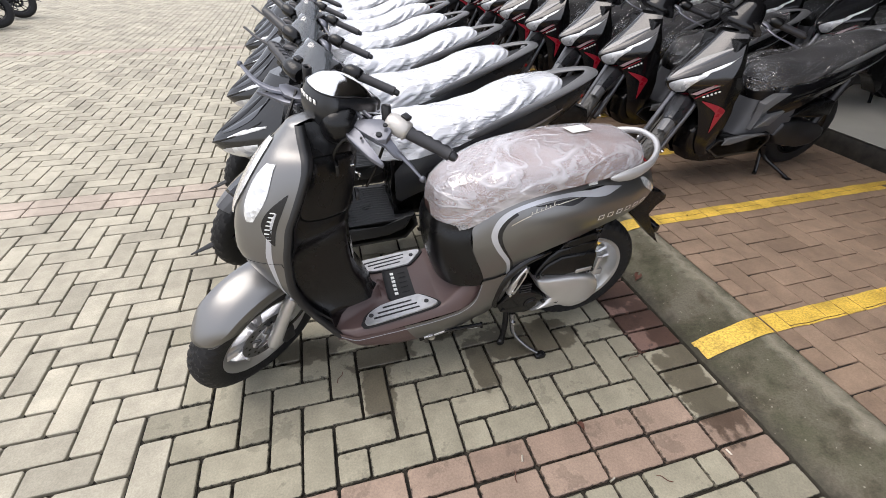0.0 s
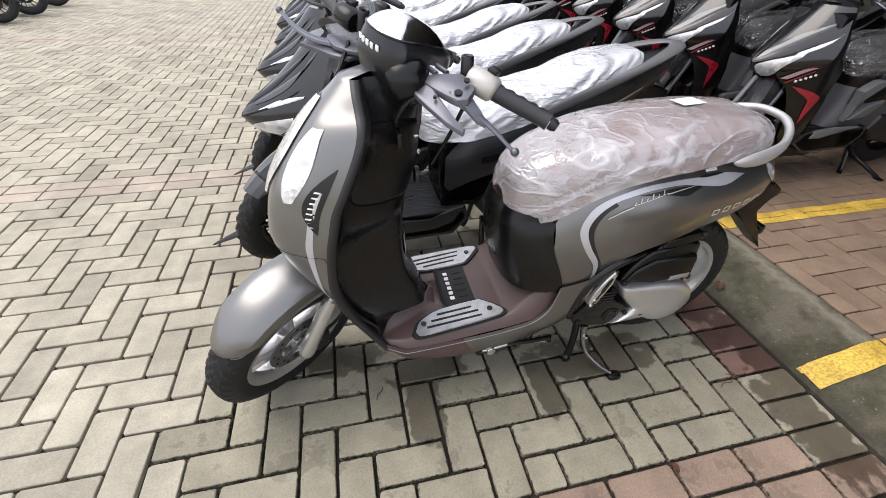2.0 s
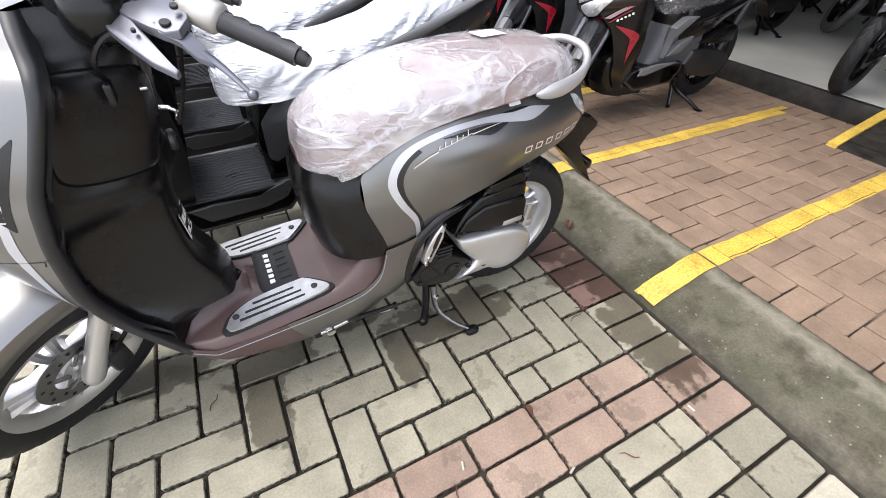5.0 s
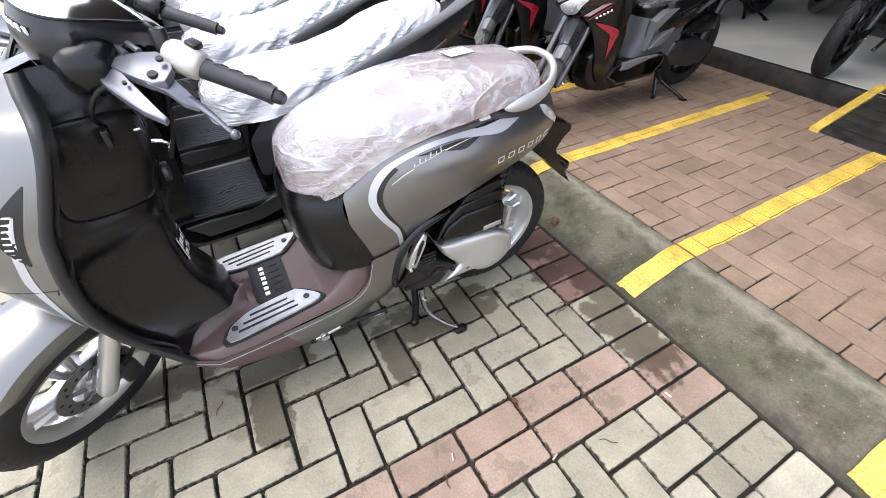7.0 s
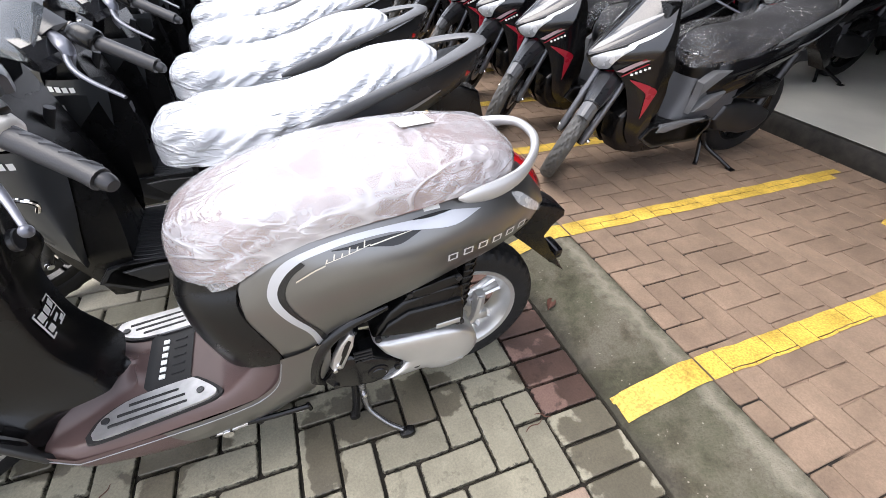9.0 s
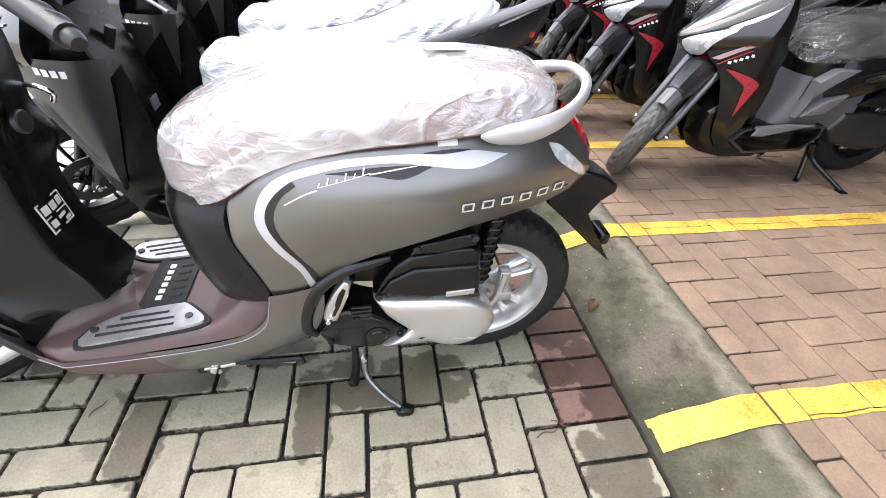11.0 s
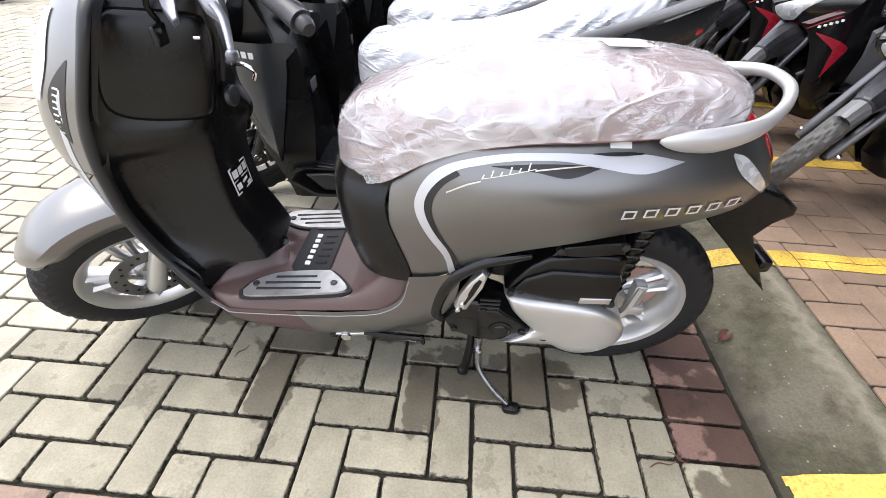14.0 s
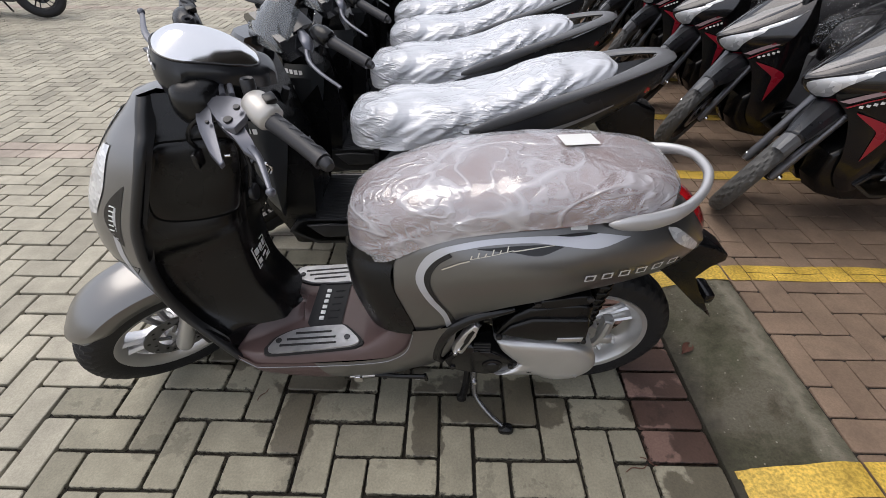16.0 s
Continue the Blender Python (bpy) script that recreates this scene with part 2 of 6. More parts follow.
def kerb_mat():
    """Old concrete: grey-brown and moss green in patches, dark grime, and small pale chips of stone."""
    m, n, l, bsdf = node_mat("mossy_concrete")
    geo = n.new("ShaderNodeNewGeometry")

    def field(scale, detail, lo, hi):
        t = n.new("ShaderNodeTexNoise")
        t.inputs["Scale"].default_value, t.inputs["Detail"].default_value, t.inputs["Roughness"].default_value = scale, detail, 0.65
        l.new(geo.outputs["Position"], t.inputs["Vector"])
        r = n.new("ShaderNodeMapRange")
        r.inputs["From Min"].default_value, r.inputs["From Max"].default_value = lo, hi
        l.new(t.outputs["Fac"], r.inputs["Value"])
        return t, r.outputs[0]

    def blend(kind, fac, a, b):
        mx = n.new("ShaderNodeMixRGB")
        mx.blend_type = kind
        l.new(fac, mx.inputs[0])
        for k, v in ((1, a), (2, b)):
            if isinstance(v, tuple):
                mx.inputs[k].default_value = (*v, 1)
            else:
                l.new(v, mx.inputs[k])
        return mx.outputs[0]

    _, moss = field(3.5, 8, 0.42, 0.62)
    col = blend("MIX", moss, (0.15, 0.135, 0.1), (0.09, 0.088, 0.054))
    _, grime = field(9, 9, 0.5, 0.66)
    col = blend("MULTIPLY", grime, col, (0.55, 0.52, 0.46))
    gt, grain = field(130, 4, 0.35, 0.7)
    col = blend("MULTIPLY", grain, col, (0.7, 0.7, 0.68))
    v = n.new("ShaderNodeTexVoronoi")
    v.inputs["Scale"].default_value = 75
    l.new(geo.outputs["Position"], v.inputs["Vector"])
    sep = n.new("ShaderNodeSeparateColor")
    l.new(v.outputs["Color"], sep.inputs[0])
    chip = math_node(n, l, "MULTIPLY", math_node(n, l, "LESS_THAN", v.outputs["Distance"], 0.2), math_node(n, l, "GREATER_THAN", sep.outputs[0], 0.9))
    col = blend("MIX", chip, col, (0.25, 0.23, 0.18))
    # the crest is rubbed pale, the foot is silted dark
    sep2 = n.new("ShaderNodeSeparateXYZ")
    l.new(geo.outputs["Position"], sep2.inputs[0])
    wt, wear = field(16, 7, 0.2, 0.8)
    along = math_node(n, l, "ADD", sep2.outputs[0], math_node(n, l, "MULTIPLY", math_node(n, l, "SUBTRACT", wt.outputs["Fac"], 0.5), 0.16))
    crest = math_node(n, l, "SUBTRACT", 1.0, math_node(n, l, "MULTIPLY", math_node(n, l, "ABSOLUTE", math_node(n, l, "SUBTRACT", along, 0.275)), 1 / 0.055))
    crest = math_node(n, l, "MULTIPLY", math_node(n, l, "MAXIMUM", crest, 0.0), 0.75)
    col = blend("MIX", crest, col, (0.27, 0.245, 0.19))
    silt = math_node(n, l, "MAXIMUM", math_node(n, l, "SUBTRACT", 1.0, math_node(n, l, "MULTIPLY", math_node(n, l, "ABSOLUTE", along), 1 / 0.06)), 0.0)
    col = blend("MIX", math_node(n, l, "MULTIPLY", silt, 0.8), col, (0.035, 0.03, 0.022))
    l.new(col, bsdf.inputs["Base Color"])
    bsdf.inputs["Roughness"].default_value = 0.9
    b = n.new("ShaderNodeBump")
    b.inputs["Strength"].default_value, b.inputs["Distance"].default_value = 1.0, 0.006
    l.new(gt.outputs["Fac"], b.inputs["Height"])
    l.new(b.outputs[0], bsdf.inputs["Normal"])
    return m


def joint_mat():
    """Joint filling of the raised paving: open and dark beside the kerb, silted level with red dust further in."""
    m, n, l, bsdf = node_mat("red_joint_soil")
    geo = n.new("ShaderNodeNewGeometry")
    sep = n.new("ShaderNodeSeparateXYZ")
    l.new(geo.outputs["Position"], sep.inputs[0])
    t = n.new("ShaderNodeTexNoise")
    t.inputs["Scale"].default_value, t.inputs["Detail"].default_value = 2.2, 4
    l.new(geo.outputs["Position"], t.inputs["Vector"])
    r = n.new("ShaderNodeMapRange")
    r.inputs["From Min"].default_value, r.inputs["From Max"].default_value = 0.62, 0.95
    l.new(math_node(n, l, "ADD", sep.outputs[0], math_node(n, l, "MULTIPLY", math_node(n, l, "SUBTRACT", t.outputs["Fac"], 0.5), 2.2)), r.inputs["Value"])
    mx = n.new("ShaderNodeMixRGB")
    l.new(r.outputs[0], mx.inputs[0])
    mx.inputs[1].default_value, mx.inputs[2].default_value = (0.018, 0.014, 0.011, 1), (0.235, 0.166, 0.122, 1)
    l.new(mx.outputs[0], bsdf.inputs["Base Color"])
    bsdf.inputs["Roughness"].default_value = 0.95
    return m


U = 0.1025                      # half a paving block with its joint
PAVE_Z = 0.09                   # top of the raised red paving
KERB_W = 0.325
WET = ((-12.35 * U, 0.0, 0.055, 0.12), (-12.0 * U, 1.5 * U, 0.13, 0.06), (-8.3 * U, 0.2 * U, 0.05, 0.13), (-6.0 * U, 0.55 * U, 0.2, 0.06),
       (-3.2 * U, 3.2 * U, 0.16, 0.12), (-.11, .26, .11, .12), (-.05, -.02, .07, .2), (-.1, -.3, .09, .2), (-.16, .06, .08, .05), (-.55, .12, .12, .05), (-.75, .09, .06, .09), (-14.6 * U, 2.4 * U, 0.12, 0.07), (-9.4 * U, 2.2 * U, 0.1, 0.06))
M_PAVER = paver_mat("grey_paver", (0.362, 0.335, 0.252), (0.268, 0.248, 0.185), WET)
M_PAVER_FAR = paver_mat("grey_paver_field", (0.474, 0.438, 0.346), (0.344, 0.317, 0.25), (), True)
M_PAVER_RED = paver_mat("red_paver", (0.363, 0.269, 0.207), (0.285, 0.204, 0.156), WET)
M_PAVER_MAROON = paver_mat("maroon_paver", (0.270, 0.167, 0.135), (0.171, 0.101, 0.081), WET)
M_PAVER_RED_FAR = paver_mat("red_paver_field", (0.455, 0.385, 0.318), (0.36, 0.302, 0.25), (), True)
M_RED = paver_mat("terracotta_paver", (0.267, 0.188, 0.132), (0.206, 0.143, 0.100))
M_RED_FAR = paver_mat("terracotta_paver_field", (0.267, 0.188, 0.132), (0.206, 0.143, 0.100), (), True)
M_JOINT = surface("joint_soil", (0.021, 0.0175, 0.0125), 0.95, vary=0.5, scale=9, bump=0.8, bump_scale=150)
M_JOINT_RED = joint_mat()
M_KERB = kerb_mat()
M_YELLOW = surface("yellow_line_paint", (0.71, 0.475, 0.08), 0.6, vary=0.32, scale=8, bump=0.6, bump_scale=130, spots=0.45)
M_PAINT = surface("matte_brown_grey_paint", (0.195, 0.193, 0.19), 0.32, metal=0.86, vary=0.05, scale=3, bump=0.04, bump_scale=900, coat=0.8, coat_rough=0.18)
M_SILVER = surface("silver_decal", (0.55, 0.56, 0.6), 0.3, metal=0.5, vary=0.06)
M_GREYDECAL = surface("grey_decal", (0.32, 0.33, 0.36), 0.3, metal=0.4, vary=0.06)
M_BLACKDECAL = surface("black_decal", (0.012, 0.012, 0.013), 0.25, vary=0.1)
M_GOLD = surface("pale_gold_line", (0.6, 0.56, 0.48), 0.3, metal=0.5, vary=0.05)
M_BLACK = surface("satin_black_plastic", (0.0045, 0.0045, 0.005), 0.27, vary=0.15, bump=0.05, bump_scale=900, spec=0.38)
# near-black without gloss, paints the shade of the glove box seam
M_GROOVE_SHADE = surface("painted_groove_shade", (0.002, 0.002, 0.002), 0.8, vary=0.1, spec=0.1)
M_GLOSS = surface("gloss_black", (0.006, 0.006, 0.007), 0.2, vary=0.15, coat=0.2, spec=0.35)
M_BROWN = surface("brown_plastic", (0.088, 0.056, 0.053), 0.38, vary=0.1, bump=0.12, bump_scale=900)
M_SEAT = surface("brown_seat_vinyl", (0.2, 0.115, 0.098), 0.5, vary=0.15, bump=0.3, bump_scale=500)
M_TRIM = surface("dark_grey_bead", (0.014, 0.0145, 0.016), 0.36, vary=0.1, bump=0.05, bump_scale=900)
M_YARD = surface("satin_slate_paint", (0.035, 0.038, 0.042), 0.34, metal=0.3, vary=0.06, coat=0.3, coat_rough=0.2)
M_SEATBLACK = surface("black_seat_vinyl", (0.02, 0.02, 0.022), 0.5, vary=0.15, bump=0.3, bump_scale=500)
M_RUBBER = surface("black_rubber", (0.013, 0.013, 0.014), 0.6, vary=0.25, bump=0.3, bump_scale=400, spec=0.35)
M_PLATE = surface("etched_aluminium", (0.47, 0.47, 0.48), 0.36, metal=0.85, vary=0.18, scale=30, bump=0.3, bump_scale=500)
M_GRIP = surface("grip_rubber", (0.03, 0.03, 0.034), 0.42, vary=0.2, bump=0.2, bump_scale=500)
M_ALU = surface("brushed_aluminium", (0.68, 0.68, 0.69), 0.3, metal=0.9, vary=0.07, bump=0.15, bump_scale=700)
M_DISC = surface("ground_steel", (0.22, 0.22, 0.225), 0.3, metal=0.9, vary=0.1)
M_CAST = surface("cast_silver", (0.66, 0.66, 0.66), 0.34, metal=0.8, vary=0.07, bump=0.12, bump_scale=600)
M_MIRROR = surface("mirror_bright_plating", (0.85, 0.84, 0.84), 0.13, metal=1.0, vary=0.03)
M_CHROME = surface("chrome", (0.8, 0.8, 0.82), 0.07, metal=1.0, vary=0.03)
M_STEEL = surface("dark_steel", (0.05, 0.05, 0.053), 0.4, metal=0.7, vary=0.2)
M_SWITCH = surface("champagne_grey_plastic", (0.5, 0.48, 0.45), 0.36, metal=0.35, vary=0.06)
M_LEVER = surface("grey_lever", (0.145, 0.15, 0.175), 0.34, metal=0.6, vary=0.1)
M_CHARCOAL = surface("satin_charcoal", (0.02, 0.021, 0.024), 0.33, metal=0.35, vary=0.1, bump=0.04, bump_scale=900, coat=0.35, coat_rough=0.2)
M_GRAB = surface("silver_grey_rail", (0.5, 0.495, 0.5), 0.36, metal=0.5, vary=0.05)
M_WHITE = surface("white_sticker", (0.78, 0.78, 0.76), 0.5, vary=0.05)
M_FILM = film_mat("clear_seat_film", 0.65, (0.85, 0.85, 0.9), 0.13, 6.5, (0.8, 1.0, 1.7), (15, 30, 10), 0.0026, 0.009, 0.6, 2.5)
M_FILM_MILKY = film_mat("milky_seat_film", 0.19, (0.77, 0.79, 0.84), 0.27, 5.5, (0.5, 1.2, 2.4), (0, 42, 12), 0.0045, 0.009, 0.34, 1.8)
M_FILM_CLEAR = film_mat("thin_clear_film", 0.9, (0.5, 0.5, 0.52), 0.06, 6, (0.7, 1.2, 1.8), (0, 35, 10), 0.008, 0.02, 0.3, 2.6)
M_LENS = lens_mat("clear_lamp", (0.6, 0.61, 0.62), (0.92, 0.93, 0.94), 90, 0.4)
M_SMOKED = lens_mat("smoked_headlamp", (0.55, 0.56, 0.58), (0.95, 0.96, 0.97), 34, 0.1)
M_REDLENS = lens_mat("red_lamp", (0.3, 0.004, 0.008), (0.6, 0.015, 0.02), 60, 0.1)
M_GREY = surface("grey_plastic", (0.022, 0.023, 0.026), 0.28, vary=0.12, bump=0.1, bump_scale=800)
M_DARKPAINT = surface("graphite_paint", (0.018, 0.0185, 0.021), 0.24, metal=0.3, vary=0.08, coat=0.7)
M_REDPAINT = surface("red_paint", (0.3, 0.01, 0.024), 0.28, vary=0.08, coat=0.4)
M_WHITEPAINT = surface("white_paint", (0.72, 0.76, 0.76), 0.25, vary=0.04, coat=0.4)
M_KNEE = surface("charcoal_plastic", (0.068, 0.069, 0.076), 0.34, vary=0.1, bump=0.15, bump_scale=800)
M_YARDBLACK = surface("gloss_yard_black", (0.007, 0.0075, 0.0085), 0.16, vary=0.1, coat=0.3)
M_MIDGREY = surface("mid_grey_plastic", (0.13, 0.132, 0.138), 0.4, vary=0.1, bump=0.15, bump_scale=800)
M_TREAD = surface("dusty_rubber", (0.09, 0.088, 0.084), 0.6, vary=0.3, scale=20, bump=0.3, bump_scale=400)
M_FORK = surface("fork_silver", (0.17, 0.17, 0.18), 0.32, metal=0.7, vary=0.1)
M_ROSE = surface("rose_grey_decal", (0.42, 0.30, 0.32), 0.3, metal=0.3, vary=0.1)
M_STAND = surface("worn_stand_steel", (0.24, 0.24, 0.245), 0.26, metal=0.85, vary=0.5, scale=25)
M_BRASS = surface("yellow_clip", (0.6, 0.4, 0.06), 0.4, metal=0.4, vary=0.1)
M_LEAF = surface("dry_leaf", (0.11, 0.045, 0.03), 0.8, vary=0.3, scale=40)
M_COWL = surface("gloss_grey_cowl", (0.09, 0.093, 0.1), 0.13, metal=0.8, vary=0.06, coat=0.8)
M_SMOKE = surface("smoke_grey_panel", (0.07, 0.072, 0.078), 0.22, metal=0.7, vary=0.06, coat=0.7)
M_TILE = surface("shop_floor_tile", (0.6, 0.59, 0.54), 0.3, vary=0.1, scale=3)
M_DARKWALL = surface("dark_wall", (0.018, 0.017, 0.016), 0.8, vary=0.3, scale=2, bump=0.2, bump_scale=60)
M_STEP = surface("black_step_edge", (0.018, 0.016, 0.013), 0.6, vary=0.8, scale=16, bump=0.8, bump_scale=70)
M_ROOF = surface("roof_sheet", (0.06, 0.058, 0.056), 0.7, vary=0.15, scale=3)
M_LETTER = surface("bright_metal_letter", (0.72, 0.72, 0.74), 0.35, metal=0.3, vary=0.04)


def screen_mat():
    """Smoked clear plastic: part see-through, part gloss."""
    m, n, l, bsdf = node_mat("smoked_screen")
    bsdf.inputs["Base Color"].default_value = (0.16, 0.17, 0.18, 1)
    bsdf.inputs["Roughness"].default_value = 0.06
    bsdf.inputs["Coat Weight"].default_value = 1.0
    bsdf.inputs["Coat IOR"].default_value = 1.9
    tr = n.new("ShaderNodeBsdfTransparent")
    tr.inputs[0].default_value = (0.75, 0.78, 0.8, 1)
    mix = n.new("ShaderNodeMixShader")
    mix.inputs[0].default_value = 0.6
    l.new(tr.outputs[0], mix.inputs[1])
    l.new(bsdf.outputs[0], mix.inputs[2])
    l.new(mix.outputs[0], n["Material Output"].inputs[0])
    return m


M_SCREEN = screen_mat()


# ---------------------------------------------------------------- mesh helpers
def finish(name, bm, material, sharp=38):
    me = bpy.data.meshes.new(name)
    bmesh.ops.recalc_face_normals(bm, faces=bm.faces)
    bm.to_mesh(me)
    bm.free()
    me.materials.append(material)
    me.polygons.foreach_set("use_smooth", [True] * len(me.polygons))
    me.set_sharp_from_angle(angle=radians(sharp))
    return me


def part(name, bm, material, parent, label="", sharp=38):
    ob = new(name, finish(name, bm, material, sharp))
    ob.parent = parent
    return tagged(ob, label)


def thing(name, label, category, m=None, group="", kind=""):
    ob = new(name)
    ob.empty_display_size = 0.1
    if m is not None:
        ob.matrix_basis = m
    return tagged(ob, label, category, group, kind)


def single(name, bm, material, label, category, kind="", sharp=38, group=""):
    return tagged(new(name, finish(name, bm, material, sharp)), label, category, group, kind)


def spline(points, n):
    """Points of a Catmull-Rom curve through the given rows."""
    p = [np.array(q, float) for q in points]
    p = [2 * p[0] - p[1]] + p + [2 * p[-1] - p[-2]]
    out, segs = [], len(p) - 3
    for i in range(n + 1):
        f = min(i * segs / n, segs - 1e-9)
        k = int(f)
        t = f - k
        a, b, c, d = p[k], p[k + 1], p[k + 2], p[k + 3]
        out.append(0.5 * (2 * b + (c - a) * t + (2 * a - 5 * b + 4 * c - d) * t * t + (3 * b - a - 3 * c + d) * t ** 3))
    return out


def loft(bm, rings, closed=True, caps=True):
    rows = [[bm.verts.new(Vector(p)) for p in r] for r in rings]
    m = len(rows[0])
    for a, b in zip(rows, rows[1:]):
        for i in range(m if closed else m - 1):
            j = (i + 1) % m
            bm.faces.new((a[i], a[j], b[j], b[i]))
    if caps and closed:
        bm.faces.new(rows[0][::-1])
        bm.faces.new(rows[-1])
    return rows


def tube(bm, points, radius, n=10, steps=0, flat=1.0):
    """A round or flattened bar along points; radius is one number or one for each point."""
    rad = [radius] * len(points) if isinstance(radius, (int, float)) else list(radius)
    rows = [(*p, r) for p, r in zip(points, rad)]
    if steps:
        rows = spline(rows, steps)
    pts, rad = [Vector([float(q) for q in r[:3]]) for r in rows], [float(r[3]) for r in rows]
    rings, side = [], None
    for i, p in enumerate(pts):
        d = (pts[min(i + 1, len(pts) - 1)] - pts[max(i - 1, 0)]).normalized()
        up = Vector((0, 0, 1)) if abs(d.z) < 0.95 else Vector((1, 0, 0))
        s = d.cross(up).normalized() if side is None else (side - d * side.dot(d)).normalized()
        side = s
        w = s.cross(d).normalized()
        rings.append([p + rad[i] * (math.cos(a) * s + flat * math.sin(a) * w) for a in (2 * math.pi * k / n for k in range(n))])
    loft(bm, rings)


def blade(bm, rows, n=14, steps=48):
    """A bar along rows of (x, y, z, half thickness, half height)."""
    rows = [[float(q) for q in r] for r in spline(rows, steps)]
    rings = []
    for i, (x, y, z, t, h) in enumerate(rows):
        a, b = rows[max(i - 1, 0)], rows[min(i + 1, len(rows) - 1)]
        d = Vector((b[0] - a[0], b[1] - a[1], 0)).normalized()
        rings.append([(x - d.y * t * math.cos(q), y + d.x * t * math.cos(q), z + h * math.sin(q)) for q in (2 * math.pi * k / n for k in range(n))])
    loft(bm, rings)


def block(bm, centre, size, m=None, bevel=0.004):
    b2 = bmesh.new()
    bmesh.ops.create_cube(b2, size=1)
    bmesh.ops.scale(b2, vec=size, verts=b2.verts)
    if bevel:
        bmesh.ops.bevel(b2, geom=b2.edges[:], offset=bevel, segments=2, profile=0.5, affect="EDGES")
    bmesh.ops.translate(b2, vec=centre, verts=b2.verts)
    if m is not None:
        b2.transform(m)
    join(bm, b2)


def join(bm, b2):
    seen = {v: bm.verts.new(v.co) for v in b2.verts}
    for f in b2.faces:
        bm.faces.new([seen[v] for v in f.verts])
    b2.free()


def slab(bm, outline, y0, y1, bevel=0.006, shrink=0.0):
    """A plate whose outline is given in x and z, between two widths y; the outer face may be drawn in."""
    b2 = bmesh.new()
    cx, cz = sum(p[0] for p in outline) / len(outline), sum(p[1] for p in outline) / len(outline)
    a = [b2.verts.new((x, y0, z)) for x, z in outline]
    b = [b2.verts.new((cx + (x - cx) * (1 - shrink), y1, cz + (z - cz) * (1 - shrink))) for x, z in outline]
    n = len(a)
    fa, fb = b2.faces.new(a), b2.faces.new(b[::-1])
    for i in range(n):
        b2.faces.new((a[i], b[i], b[(i + 1) % n], a[(i + 1) % n]))
    if bevel:
        bmesh.ops.bevel(b2, geom=[e for e in fb.edges], offset=bevel, segments=3, profile=0.5, affect="EDGES")
    join(bm, b2)


def lathe(bm, profile, centre, n=48, sweep=None, wobble=None):
    """Turns (radius, y) about an axis along y through centre; sweep = (from, to) in degrees for an arc."""
    cx, cy, cz = centre
    full = sweep is None
    a0, a1 = (0, 360) if full else sweep
    steps = n if full else n + 1
    rings = []
    for i in range(steps):
        a = radians(a0 + (a1 - a0) * i / n)
        ring = []
        for k, (r, y) in enumerate(profile):
            rr = r + (wobble(a, k, y) if wobble else 0)
            ring.append((cx + rr * math.cos(a), cy + y, cz + rr * math.sin(a)))
        rings.append(ring)
    rows = [[bm.verts.new(p) for p in r] for r in rings]
    m = len(profile)
    for i in range(steps if full else steps - 1):
        a, b = rows[i], rows[(i + 1) % steps]
        for k in range(m - 1):
            bm.faces.new((a[k], a[k + 1], b[k + 1], b[k]))


def disc(bm, centre, radius, y0, y1, n=24):
    lathe(bm, [(0.0005, y0), (radius * 0.9, y0), (radius, y0 + (y1 - y0) * 0.2), (radius, y1 - (y1 - y0) * 0.2), (radius * 0.9, y1), (0.0005, y1)], centre, n)


def egg(bm, centre, radii, n=20, m=12, power=2.4, cut=None):
    """A rounded box-like shell; cut keeps heights between two fractions of its half height."""
    lo, hi = cut or (-1, 1)
    rings = []
    for i in range(m + 1):
        h = lo + (hi - lo) * i / m
        s = max(0.02, (1 - abs(h) ** power) ** (1 / power))
        rings.append([(centre[0] + radii[0] * s * math.copysign(abs(math.cos(a)) ** (2 / power), math.cos(a)),
                       centre[1] + radii[1] * s * math.copysign(abs(math.sin(a)) ** (2 / power), math.sin(a)), centre[2] + radii[2] * h)
                      for a in (2 * math.pi * k / n for k in range(n))])
    loft(bm, rings)


# ---------------------------------------------------------------- wheels
def tyre_mesh(bm, centre, radius, half, grooves, n=132):
    prof = [(radius - 0.085, -half * 0.62), (radius - 0.075, -half * 0.86), (radius - 0.05, -half), (radius - 0.027, -half * 0.97), (radius - 0.012, -half * 0.8),
            (radius - 0.005, -half * 0.58), (radius - 0.001, -half * 0.3), (radius, -half * 0.08), (radius, half * 0.08), (radius - 0.001, half * 0.3), (radius - 0.005, half * 0.58),
            (radius - 0.012, half * 0.8), (radius - 0.027, half * 0.97), (radius - 0.05, half), (radius - 0.075, half * 0.86), (radius - 0.085, half * 0.62)]

    def tread(a, k, y):
        if k < 4 or k > 11:
            return 0
        f = (a / (2 * math.pi) * grooves + (abs(y) / half) * 1.3 + (0.5 if y > 0 else 0)) % 1
        return -0.006 if f < 0.3 else 0

    lathe(bm, prof, centre, n, wobble=tread)


